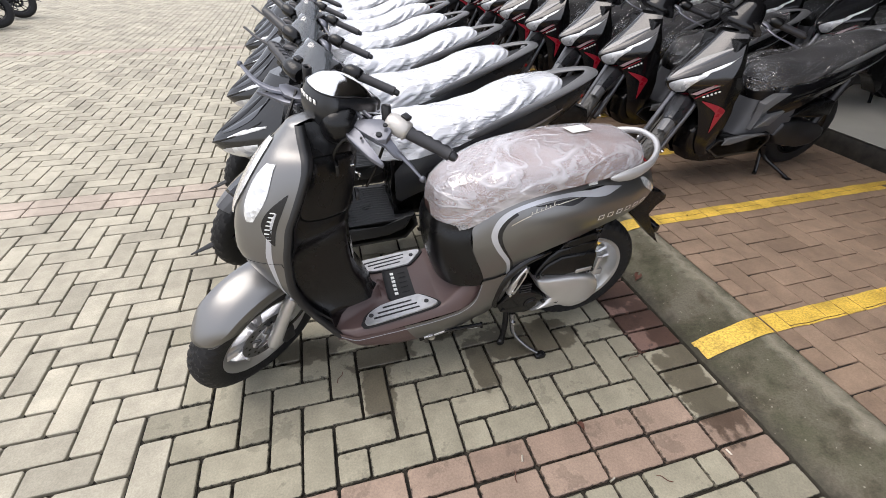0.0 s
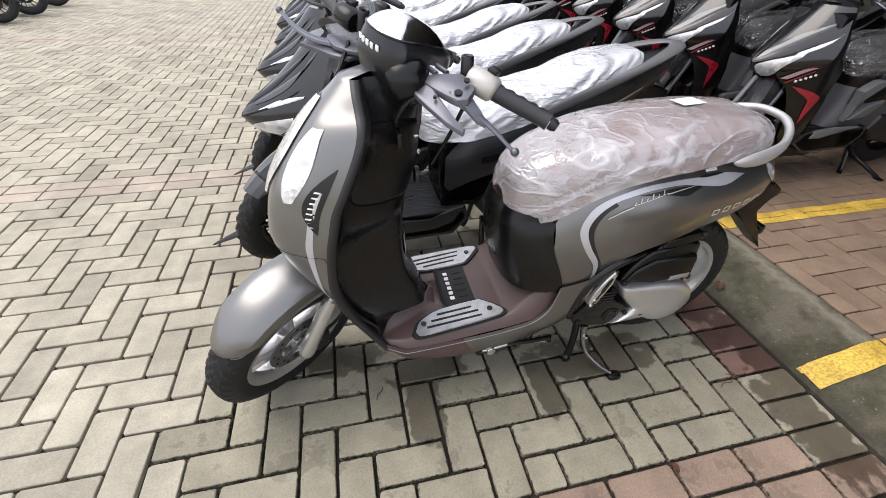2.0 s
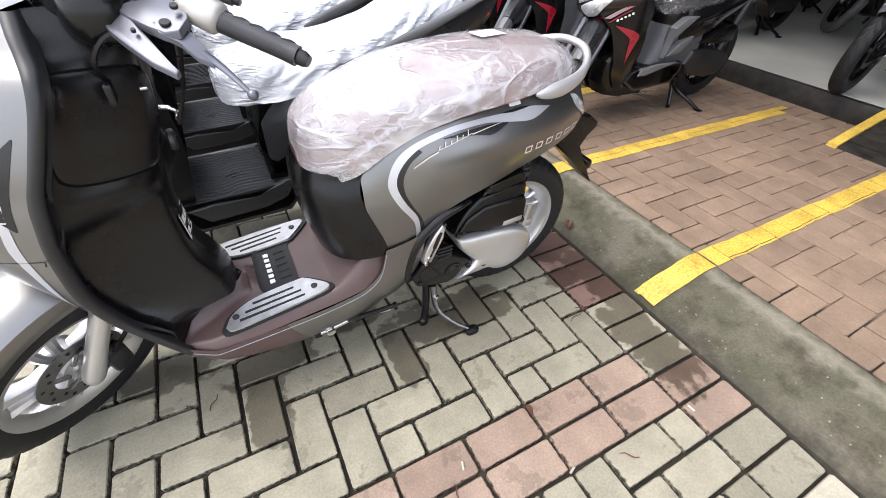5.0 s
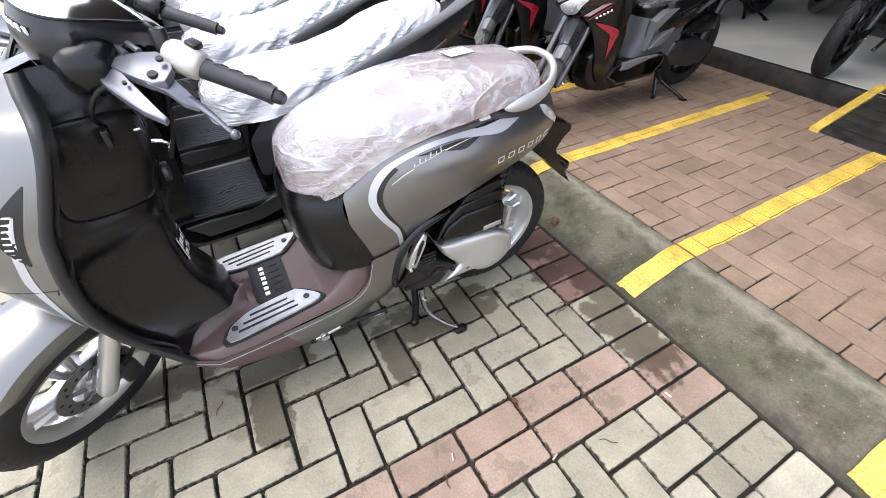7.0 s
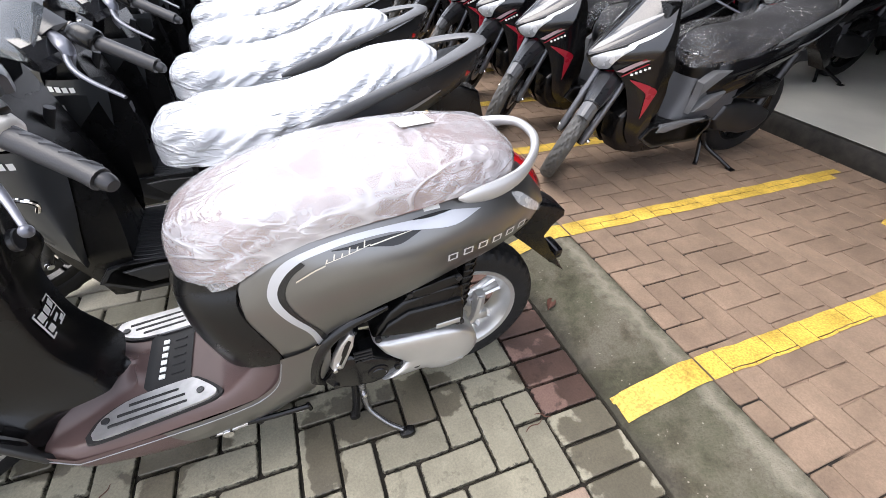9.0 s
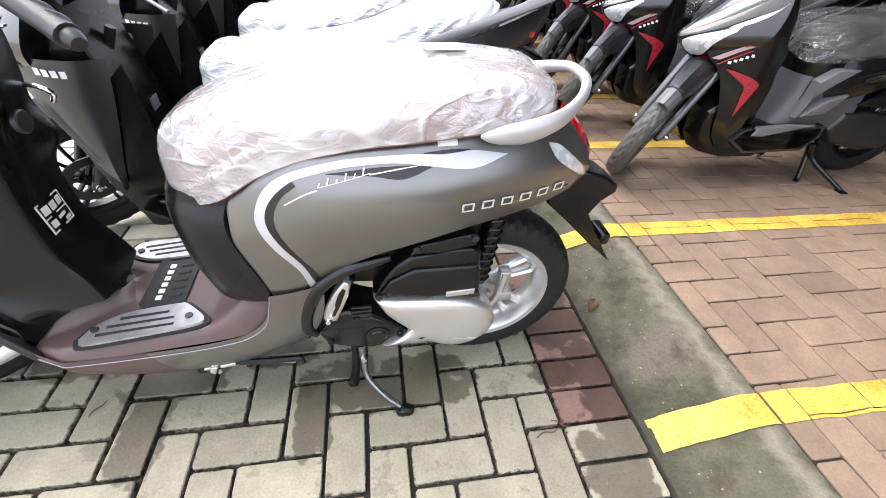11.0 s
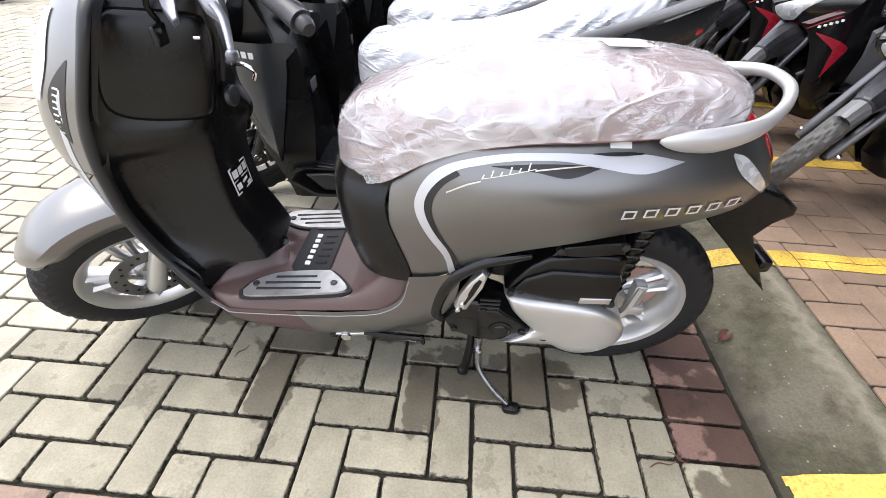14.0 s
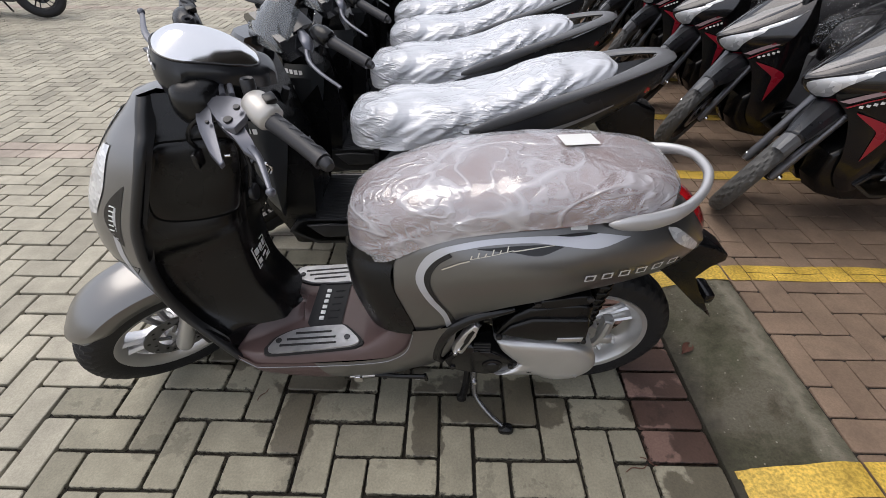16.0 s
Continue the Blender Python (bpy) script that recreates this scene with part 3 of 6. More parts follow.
def rim_mesh(bm, centre, radius, half, spokes, width=0.03, twin=True):
    """Rim channel, hub and pairs of slightly swept spokes."""
    lathe(bm, [(radius, -half), (radius + 0.004, -half * 0.86), (radius - 0.008, -half * 0.8), (radius - 0.022, -half * 0.35), (radius - 0.022, half * 0.35),
               (radius - 0.008, half * 0.8), (radius + 0.004, half * 0.86), (radius, half), (radius - 0.012, half * 0.94), (radius - 0.032, half * 0.4), (radius - 0.032, -half * 0.4),
               (radius - 0.012, -half * 0.94), (radius, -half)], centre, 64)
    disc(bm, centre, 0.042, -half * 0.9, half * 0.9, 28)
    disc(bm, centre, 0.02, -half * 1.15, half * 1.15, 16)
    for s in range(spokes):
        for d in ((-0.17, 0.17) if twin else (0,)):
            a0, a1 = 2 * math.pi * s / spokes + d * 1.3, 2 * math.pi * s / spokes + d + 0.16
            p = [Vector((centre[0] + math.cos(a0) * 0.034, centre[1], centre[2] + math.sin(a0) * 0.034)),
                 Vector((centre[0] + math.cos((a0 + a1) / 2) * radius * 0.5, centre[1] + 0.006, centre[2] + math.sin((a0 + a1) / 2) * radius * 0.5)),
                 Vector((centre[0] + math.cos(a1) * (radius - 0.024), centre[1], centre[2] + math.sin(a1) * (radius - 0.024)))]
            tube(bm, p, [width * 0.5, width * 0.42, width * 0.55], n=8, steps=5, flat=0.55)


def brake_disc(bm, centre, outer, inner, y, n=56):
    lathe(bm, [(inner, y - 0.002), (outer, y - 0.002), (outer, y + 0.002), (inner, y + 0.002), (inner, y - 0.002)], centre, n)
    for s in range(5):
        a = 2 * math.pi * s / 5
        tube(bm, [(centre[0] + math.cos(a) * 0.03, centre[1] + y, centre[2] + math.sin(a) * 0.03), (centre[0] + math.cos(a + 0.5) * (inner + 0.004), centre[1] + y, centre[2] + math.sin(a + 0.5) * (inner + 0.004))], 0.006, 6)


# ---------------------------------------------------------------- setting
def herringbone(x0, x1, y0, y1, shift=0):
    """Block rectangles in half-block units that lie in the window, cut at its edge."""
    out = []
    for oy in range(math.floor(y0) - 2, math.ceil(y1) + 1):
        for w, h, first in ((2, 1, -4 - oy + shift), (1, 2, -6 - oy + shift)):
            b = math.floor((x0 - 2 - first) / 4)
            while first + 4 * b < x1:
                ox = first + 4 * b
                b += 1
                r = (max(ox, x0), max(oy, y0), min(ox + w, x1), min(oy + h, y1))
                if r[2] - r[0] > 0.15 and r[3] - r[1] > 0.15:
                    out.append(r)
    return out


def brick_geometry(w, h, depth=0.022, joint=0.0042, edge=0.0025, rough=0.0, seed=0):
    """Corners and faces of one block of w by h units, its middle on the origin, its top at zero."""
    hx, hy = w * U / 2 - joint, h * U / 2 - joint
    c = 0.006
    def ring(hx, hy, z):
        return [(-hx + c, -hy, z), (hx - c, -hy, z), (hx, -hy + c, z), (hx, hy - c, z), (hx - c, hy, z), (-hx + c, hy, z), (-hx, hy - c, z), (-hx, -hy + c, z)]
    rng = random.Random(seed)
    off = [(rng.uniform(-rough, rough), rng.uniform(-rough, rough)) for _ in range(8)]
    def ragged(pts, k=1.0):
        return [(x + a * k, y + b * k, z) for (x, y, z), (a, b) in zip(pts, off)]
    v = ring(hx, hy, -depth) + ragged(ring(hx, hy, -edge)) + ragged(ring(hx - edge, hy - edge, 0), 1.4)
    f = [tuple(range(16, 24))]
    for r in (0, 8):
        f += [(r + i, r + (i + 1) % 8, r + 8 + (i + 1) % 8, r + 8 + i) for i in range(8)]
    return v, f


BRICKS = {}


def brick_mesh(w, h, material, joint, edge, kind):
    key = (round(w, 3), round(h, 3), material.name, kind)
    if key not in BRICKS:
        v, f = brick_geometry(w, h, 0.022, joint, edge, 0.0016, kind)
        me = bpy.data.meshes.new("brick")
        me.from_pydata(v, [], f)
        me.materials.append(material)
        BRICKS[key] = me
    return BRICKS[key]


def lay(rects, parent, materials, far_materials, z, near, joined_name, joined_label, joint=0.0046, edge=0.0024, uneven=1.0):
    """Blocks inside the near window become pieces of their own, the others one mesh for each colour."""
    rng = random.Random(5)
    fields = {}
    pieces = 0
    for x0, y0, x1, y1, red in rects:
        cx, cy, w, h = (x0 + x1) / 2 * U, (y0 + y1) / 2 * U, x1 - x0, y1 - y0
        dz, turn = rng.uniform(-0.002, 0.0015) * uneven, rng.uniform(-0.006, 0.006)
        dx, dy = rng.uniform(-0.0012, 0.0012), rng.uniform(-0.0012, 0.0012)
        tx, ty = rng.uniform(-0.006, 0.006) * uneven, rng.uniform(-0.006, 0.006) * uneven
        m = Matrix.LocRotScale((cx + dx, cy + dy, z + dz), Euler((tx, ty, turn)), None)
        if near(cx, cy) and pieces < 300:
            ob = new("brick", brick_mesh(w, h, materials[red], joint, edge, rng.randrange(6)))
            ob.matrix_basis = m
            ob.parent = parent
            pieces += 1
        else:
            v, f = brick_geometry(w, h, 0.022, joint, edge, 0.0016, rng.randrange(6))
            vs, fs = fields.setdefault(red, ([], []))
            base = len(vs)
            vs += [tuple(m @ Vector(p)) for p in v]
            fs += [tuple(i + base for i in q) for q in f]
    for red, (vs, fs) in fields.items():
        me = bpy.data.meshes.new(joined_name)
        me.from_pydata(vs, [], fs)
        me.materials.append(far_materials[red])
        ob = new(joined_name, me)
        ob.parent = parent
        tagged(ob, joined_label, kind="stuff")


def sheet(bm, x0, y0, x1, y1, z):
    bm.faces.new([bm.verts.new(p) for p in ((x0, y0, z), (x1, y0, z), (x1, y1, z), (x0, y1, z))])


bm = bmesh.new()
sheet(bm, -400, -400, 400, 400, -0.03)
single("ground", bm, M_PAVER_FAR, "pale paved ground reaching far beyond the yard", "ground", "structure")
bm = bmesh.new()
sheet(bm, -13.35, -6.2, 8.0, 15.4, -0.018)
single("paving_bed", bm, M_JOINT, "dark soil bed under the paving joints", "ground", "structure")


def kerb_profile(x):
    """Height of the sloping kerb at x: a rounded rise to the level of the red paving."""
    f = min(1, max(0, x / KERB_W) / .82)
    return 0.006 + (PAVE_Z - 0.006) * (1 - (1 - f) ** 1.55) - 0.004 * (1 if x > KERB_W * .97 else 0)


def build_kerb():
    length, y = 3.0, -1.3
    root = thing("kerb", "mossy grey concrete kerb rising to the red paving", "kerb", kind="structure")
    k = 0
    while y < 6:
        bm = bmesh.new()
        rows = []
        for j in range(101):
            yy = y + (length - 0.004) * j / 100
            row = []
            for i in range(15):
                x = 0.003 + (KERB_W - 0.006) * i / 14
                row.append((x, yy, kerb_profile(x) + 0.0035 * noise.noise((x * 14, yy * 14, 1)) + 0.002 * noise.noise((x * 50, yy * 50, 2))))
            rows.append([(0.003, yy, -0.05)] + row + [(KERB_W - 0.003, yy, -0.05)])
        loft(bm, rows, closed=False)
        part("kerb_stone", bm, M_KERB, root)
        y += length


def parking_line(yc, rects, name_label):
    """Yellow paint on the tops of the blocks and over the kerb, broken at the joints."""
    half = 0.0435
    vs, fs = [], []
    rng = random.Random(int(yc * 100) + 50)

    def quad(x0, x1, ya, yb, zf):
        n = max(1, round((x1 - x0) / 0.02))
        base = len(vs)
        for i in range(n + 1):
            x = x0 + (x1 - x0) * i / n
            for y in (ya, yb):
                wob = 0.005 * noise.noise((x * 9, y * 3, yc)) + 0.0025 * noise.noise((x * 60, y * 9, yc + 3))
                vs.append((x, y + wob, zf(x)))
        for i in range(n):
            fs.append((base + 2 * i, base + 2 * i + 2, base + 2 * i + 3, base + 2 * i + 1))

    for x0, y0, x1, y1, red in rects:
        ax, bx, ay, by = x0 * U + 0.0016, x1 * U - 0.0016, max(y0 * U + 0.0016, yc - half), min(y1 * U - 0.0016, yc + half)
        if by - ay > 0.004 and bx > ax and bx < 2.35:
            quad(ax, bx, ay, by, lambda x: PAVE_Z + 0.003)
    for k in range(4):
        quad(0.012 + rng.uniform(0, 0.01), KERB_W - 0.006, yc - half + 2 * half * k / 4, yc - half + 2 * half * (k + 1) / 4, lambda x: kerb_profile(x) + 0.0062)
    me = bpy.data.meshes.new("parking_line")
    me.from_pydata(vs, [], fs)
    me.materials.append(M_YELLOW)
    ob = new("parking_line", me)
    tagged(ob, name_label, "line", "parking bay lines", "structure")


def build_shop():
    top = PAVE_Z + 0.13
    bm = bmesh.new()
    block(bm, (2.43 + 3.0, 2.0, top - 0.2), (6.0, 10.0, 0.4), bevel=0)
    single("shop_floor", bm, M_TILE, "pale worn tile floor of the shop", "floor", "structure")
    bm = bmesh.new()
    block(bm, (2.405, 2.3, PAVE_Z + 0.06), (0.05, 8.4, 0.139), bevel=0.006)
    single("step_edge", bm, M_STEP, "chipped black painted step edge", "step", "structure")
    ramp = thing("ramp", "dark slatted ramp with a bright yellow edge", "ramp", kind="structure")
    for k in range(7):
        bm = bmesh.new()
        x0, x1 = 1.9 + k * 0.09, 1.9 + k * 0.09 + 0.075
        z0, z1 = PAVE_Z + 0.012 + k * 0.02, PAVE_Z + 0.012 + (k + 0.85) * 0.02
        loft(bm, [[(x0, y, z0 - 0.02), (x1, y, z1 - 0.02), (x1, y, z1), (x0, y, z0)] for y in (-1.4, 0.14)])
        part("slat", bm, M_STEP, ramp)
    bm = bmesh.new()
    loft(bm, [[(x, 0.14, z - 0.03), (x, 0.19, z - 0.03), (x, 0.19, z), (x, 0.14, z)] for x, z in ((1.88, PAVE_Z + 0.02), (2.5, PAVE_Z + 0.16))])
    part("edge_strip", bm, M_YELLOW, ramp, "bright yellow painted edge strip")
    for nm, c, s in (("wall_back", (8.6, 2.0, 1.8), (0.2, 12.0, 4.2)), ("wall_south", (5.4, -3.1, 1.8), (6.4, 0.2, 4.2)), ("wall_north", (5.4, 7.1, 1.8), (6.4, 0.2, 4.2))):
        bm = bmesh.new()
        block(bm, c, s, bevel=0.01)
        single(nm, bm, M_DARKWALL, "dark plain wall of the shop", "wall", "structure")
    # roof out of view, its edge placed to keep sky light off the bays
    bm = bmesh.new()
    block(bm, (4.95, 2.0, 3.4), (8.2, 12.0, 0.12), bevel=0.01)
    single("unseen_canopy_roof", bm, M_ROOF, "unseen grey sheet roof added to shade the shop front", "roof", "structure")


build_kerb()
build_shop()


# ---------------------------------------------------------------- the retro scooter in front
# Its own axes: x forward from the rear axle, y to its left, z up.
AXIS_P, AXIS_D = Vector((0.87, 0, 1.0)), Vector((-0.446, 0, 0.895))


def steer(degrees):
    return Matrix.Translation(AXIS_P) @ Matrix.Rotation(radians(degrees), 4, AXIS_D) @ Matrix.Translation(-AXIS_P)


SHELL = spline([(.54, .645, .115, .55, .145, .43, .15), (.48, .69, .135, .57, .165, .43, .158), (.43, .718, .145, .60, .175, .45, .16), (.385, .733, .145, .63, .182, .483, .158),
                (.3, .748, .138, .65, .186, .53, .165), (.2, .757, .125, .65, .18, .56, .162), (.1, .766, .11, .655, .163, .58, .145), (0, .765, .095, .66, .14, .597, .125),
                (-.075, .757, .075, .67, .112, .61, .1), (-.125, .712, .06, .66, .084, .62, .075), (-.166, .665, .035, .65, .05, .636, .045)], 60)
SHELL_X = [s[0] for s in SHELL][::-1]


def shell_y(x, z):
    zt, yt, zm, ym, zb, yb = [np.interp(x, SHELL_X, [s[i] for s in SHELL][::-1]) for i in range(1, 7)]
    if z >= zm:
        f = min(1.15, (z - zm) / max(0.01, zt - zm))
        return ym - (ym - yt) * f * f
    f = min(1.15, (zm - z) / max(0.01, zm - zb))
    return ym - (ym - yb) * f * f


def decal(bm, upper, lower, n=36, lift=0.0016, side=1):
    """A strip laid on the side of the rear shell between two curves of x and z."""
    a, b = spline(upper, n), spline(lower, n)
    rows = []
    for p, q in zip(a, b):
        row = []
        for f in (0, 0.33, 0.67, 1):
            x, z = p[0] + (q[0] - p[0]) * f, p[1] + (q[1] - p[1]) * f
            row.append((x, side * (shell_y(x, z) + lift), z))
        rows.append(row)
    loft(bm, rows, closed=False)


FRONT = spline([(.965, 1.0, .036, 1.02, 2.2), (.94, 1.0, .062, 1.045, 2.5), (.917, .998, .084, 1.07, 2.8), (.89, .998, .112, 1.096, 3.2), (.849, 1.011, .128, 1.13, 3.6), (.777, 1.045, .14, 1.178, 4.2), (.731, 1.067, .143, 1.198, 4.4),
                (.69, 1.078, .148, 1.208, 4.4), (.63, 1.091, .148, 1.212, 4.2), (.53, 1.099, .145, 1.17, 3.6), (.47, 1.088, .144, 1.11, 3.0), (.417, 1.067, .145, 1.07, 3.0), (.34, 1.02, .152, 1.022, 3.0), (.29, .99, .155, .992, 3.0)], 52)
FRONT_Z = [s[0] for s in FRONT][::-1]


def front_at(z):
    return [np.interp(z, FRONT_Z, [s[i] for s in FRONT][::-1]) for i in range(1, 5)]


def front_x(y, z):
    xe, ye, xc, p = front_at(z)
    return xe + (xc - xe) * (1 - min(1, abs(y) / ye) ** p)


INNER = spline([(.965, .978, .03, .858, .1, 1.0), (.94, .978, .055, .855, .08, .95), (.917, .976, .076, .853, .06, .9), (.89, .976, .108, .852, .05, .85), (.849, .989, .126, .856, .05, .85), (.777, 1.022, .138, .87, .08, .95), (.731, 1.045, .141, .884, .1, 1.0),
                (.69, 1.056, .145, .895, .12, 1.02), (.655, 1.066, .146, .9, .14, .92), (.62, 1.076, .146, .903, .24, .8), (.53, 1.082, .144, .902, .34, .72), (.47, 1.07, .142, .892, .38, .72), (.417, 1.048, .143, .868, .4, .74), (.36, 1.0, .148, .848, .42, .82)], 56)
INNER_Z = [s[0] for s in INNER][::-1]


def inner_x(y, z):
    """The leg shield: a rounded column in the middle that sinks to a deep well on either side."""
    xe, ye, xc, t0, t1 = [float(np.interp(z, INNER_Z, [s[i] for s in INNER][::-1])) for i in range(1, 6)]
    t = min(1, abs(y) / ye)
    if y < 0:
        t0, t1 = max(t0, .6), max(t1, 1.05)
    f = min(1, max(0, (t - t0) / (t1 - t0)))
    knee = .034 * math.exp(-((z - .672) / .045) ** 2 - ((t - .58) / .3) ** 2)
    return xc + .012 * min(1, t / t0) ** 2 * (1 - f) + (xe - xc) * f * f * (3 - 2 * f) - knee


def inner_row(z, n=9):
    ye = float(np.interp(z, INNER_Z, [s[2] for s in INNER][::-1]))
    return [(inner_x(ye * (1 - k / n), z), ye * (1 - k / n)) for k in range(n + 1)]


LIP_X, LIP_Y, LIP_Z = (.826, .842, .885, .928, .966, .990), (0, .02, .042, .062, .088, .124), (.352, .35, .345, .34, .325, .30)


def floor_z(x, y):
    """Height of the foot board: level in the middle, rolled down at its sides, turned up to the leg shield and to the seat."""
    y = abs(y)
    z = 0.318 + (0.885 - x) * 0.13
    if x > .788:
        ylip, zlip = np.interp(x, LIP_X, LIP_Y), np.interp(x, LIP_X, LIP_Z)
        d = y - ylip if x > .826 else math.hypot(.826 - x, max(0, y - .02))
        f = min(1, max(0, 1 - d / .036))
        z += max(0.0, float(zlip) + .004 - z) * f ** 1.6
    g = min(1, max(0, (0.642 - x) / 0.145))
    z += 0.105 * g ** 1.25 * (1 if y < 0.14 else max(0.1, 1 - (y - 0.14) / 0.035))
    h = max(0, (y - 0.152) / 0.02)
    return z - 0.03 * min(1, h) ** 2


SEAT = [(.65, .632, .675, .035), (.641, .62, .725, .07), (.61, .622, .757, .1), (.55, .640, .785, .125), (.45, .705, .812, .142), (.33, .742, .832, .148), (.2, .755, .845, .143), (.09, .764, .848, .13),
        (0, .768, .842, .11), (-.038, .772, .825, .085), (-.055, .785, .81, .045)]


def seat_rings(rows, n_long, n_round, grow, seed=0.0, crinkle=0.0, drop=0.0):
    rings = []
    for x, zb, zt, hw in spline(rows, n_long):
        ring = []
        for k in range(n_round + 1):
            a = math.pi * k / n_round
            c, s = math.cos(a), math.sin(a)
            y = (hw + grow) * math.copysign(abs(c) ** 0.5, c)
            z = zb - drop + (zt + grow - zb + drop) * abs(s) ** 0.75
            if crinkle:
                u, v = x * 10 + z * 15 + y * 6, (x - z) * 5 + y * 8
                w = noise.noise((u * .8, v * .5, seed)) * 0.6 + 0.55 * (.7 - 2 * abs(noise.noise((u * 1.5, v * .6, seed + 4)))) + 0.3 * (.7 - 2 * abs(noise.noise((u * 3.3, v * 1.4, seed + 9))))
                d = max(-grow * 0.75, crinkle * (0.3 + 0.7 * abs(c) ** 0.7) * w)
                y += math.copysign(1, y) * d * abs(c) ** 0.5
                z += d * s * 0.8
            ring.append((x, y, z))
        rings.append(ring)
    return rings


def cut_plate(bm, pts, thick, bevel=.002):
    """A flat casting with the outline pts, its top edges rounded."""
    b2 = bmesh.new()
    a = [b2.verts.new((x, y, z - thick)) for x, y, z in pts]
    b = [b2.verts.new(p) for p in pts]
    b2.faces.new(a), b2.faces.new(b[::-1])
    for i in range(len(pts)):
        b2.faces.new((a[i], a[(i + 1) % len(pts)], b[(i + 1) % len(pts)], b[i]))
    top = set(b)
    bmesh.ops.bevel(b2, geom=[e for e in b2.edges if e.verts[0] in top and e.verts[1] in top], offset=bevel, segments=2, profile=.5, affect="EDGES")
    join(bm, b2)


def clutch_lever(root):
    """The cast perch with its two fingers and the bent lever on the near end of the bar."""
    bm = bmesh.new()
    cut_plate(bm, [(.890, .046, .957), (.864, .048, .963), (.846, .076, .955), (.838, .100, .946), (.814, .148, .917), (.803, .167, .908), (.808, .173, .905), (.834, .148, .916), (.862, .108, .934), (.876, .082, .943)], .009)
    cut_plate(bm, [(.866, .05, .966), (.842, .046, .972), (.815, .055, .976), (.788, .07, .978), (.770, .09, .972), (.772, .11, .961), (.788, .126, .949), (.808, .12, .945), (.826, .102, .951), (.846, .078, .958)], .012)
    for x, y, z in ((.85, .044, .968), (.832, .046, .972), (.812, .052, .975)):
        tube(bm, [(x, y, z), (x + .014, y - .03, z + .006)], .0052, 8)
    part("lever_perch", bm, M_LEVER, root, "blue-grey cast lever perch")
    bm = bmesh.new()
    cut_plate(bm, [(.820, .098, .956), (.795, .096, .957), (.776, .114, .948), (.762, .128, .926), (.752, .140, .912), (.757, .150, .907), (.775, .144, .916), (.792, .130, .934), (.815, .116, .946)], .008)
    tube(bm, [(.766, .134, .917), (.752, .147, .906), (.737, .172, .894), (.724, .197, .882), (.718, .208, .878)], [.0085, .007, .0055, .0045, .0045], 10, 16, .7)
    egg(bm, (.717, .211, .877), (.0085, .0085, .0085), 12, 8, 2.0)
    part("brake_lever", bm, M_LEVER, root, "blue-grey bent hand lever")
    for x, y, z, r in ((.803, .108, .953, .008), (.785, .10, .972, .006), (.872, .06, .957, .0045), (.846, .1, .944, .0035)):
        bm = bmesh.new()
        disc(bm, (0, 0, 0), r, 0, .005, 14)
        bm.transform(Matrix.Translation((x, y, z)) @ Matrix.Rotation(radians(70), 4, "X"))
        part("pivot_screw", bm, M_STEEL, root)
    bm = bmesh.new()
    tube(bm, [(.79, .12, .94), (.80, .10, .90), (.815, .07, .84), (.84, .05, .78)], .004, 6, 12)
    part("switch_cable", bm, M_BLACK, root)


def throttle_lever(root, s, m):
    bm = bmesh.new()
    for z0, z1, pts in ((.982, .991, ((.848, .05), (.862, .045), (.884, .075), (.892, .11), (.882, .148), (.868, .16), (.852, .15), (.842, .11))),
                        (.97, .978, ((.862, .06), (.888, .066), (.906, .1), (.914, .145), (.926, .185), (.918, .188), (.900, .15), (.885, .125), (.868, .11)))):
        cut_plate(bm, [(x, s * y, z1 - (y - .06) * .12) for x, y in pts], z1 - z0)
    bm.transform(m)
    part("lever_perch", bm, M_LEVER, root)
    bm = bmesh.new()
    tube(bm, [(.87, s * .12, .975), (.897, s * .165, .972), (.905, s * .22, .972), (.893, s * .28, .97), (.889, s * .298, .97)], [.0125, .0105, .007, .0055, .0045], 8, 16, 0.6)
    egg(bm, (.889, s * .303, .97), (.008, .008, .008), 12, 8, 2.0)
    bm.transform(m)
    part("brake_lever", bm, M_LEVER, root)


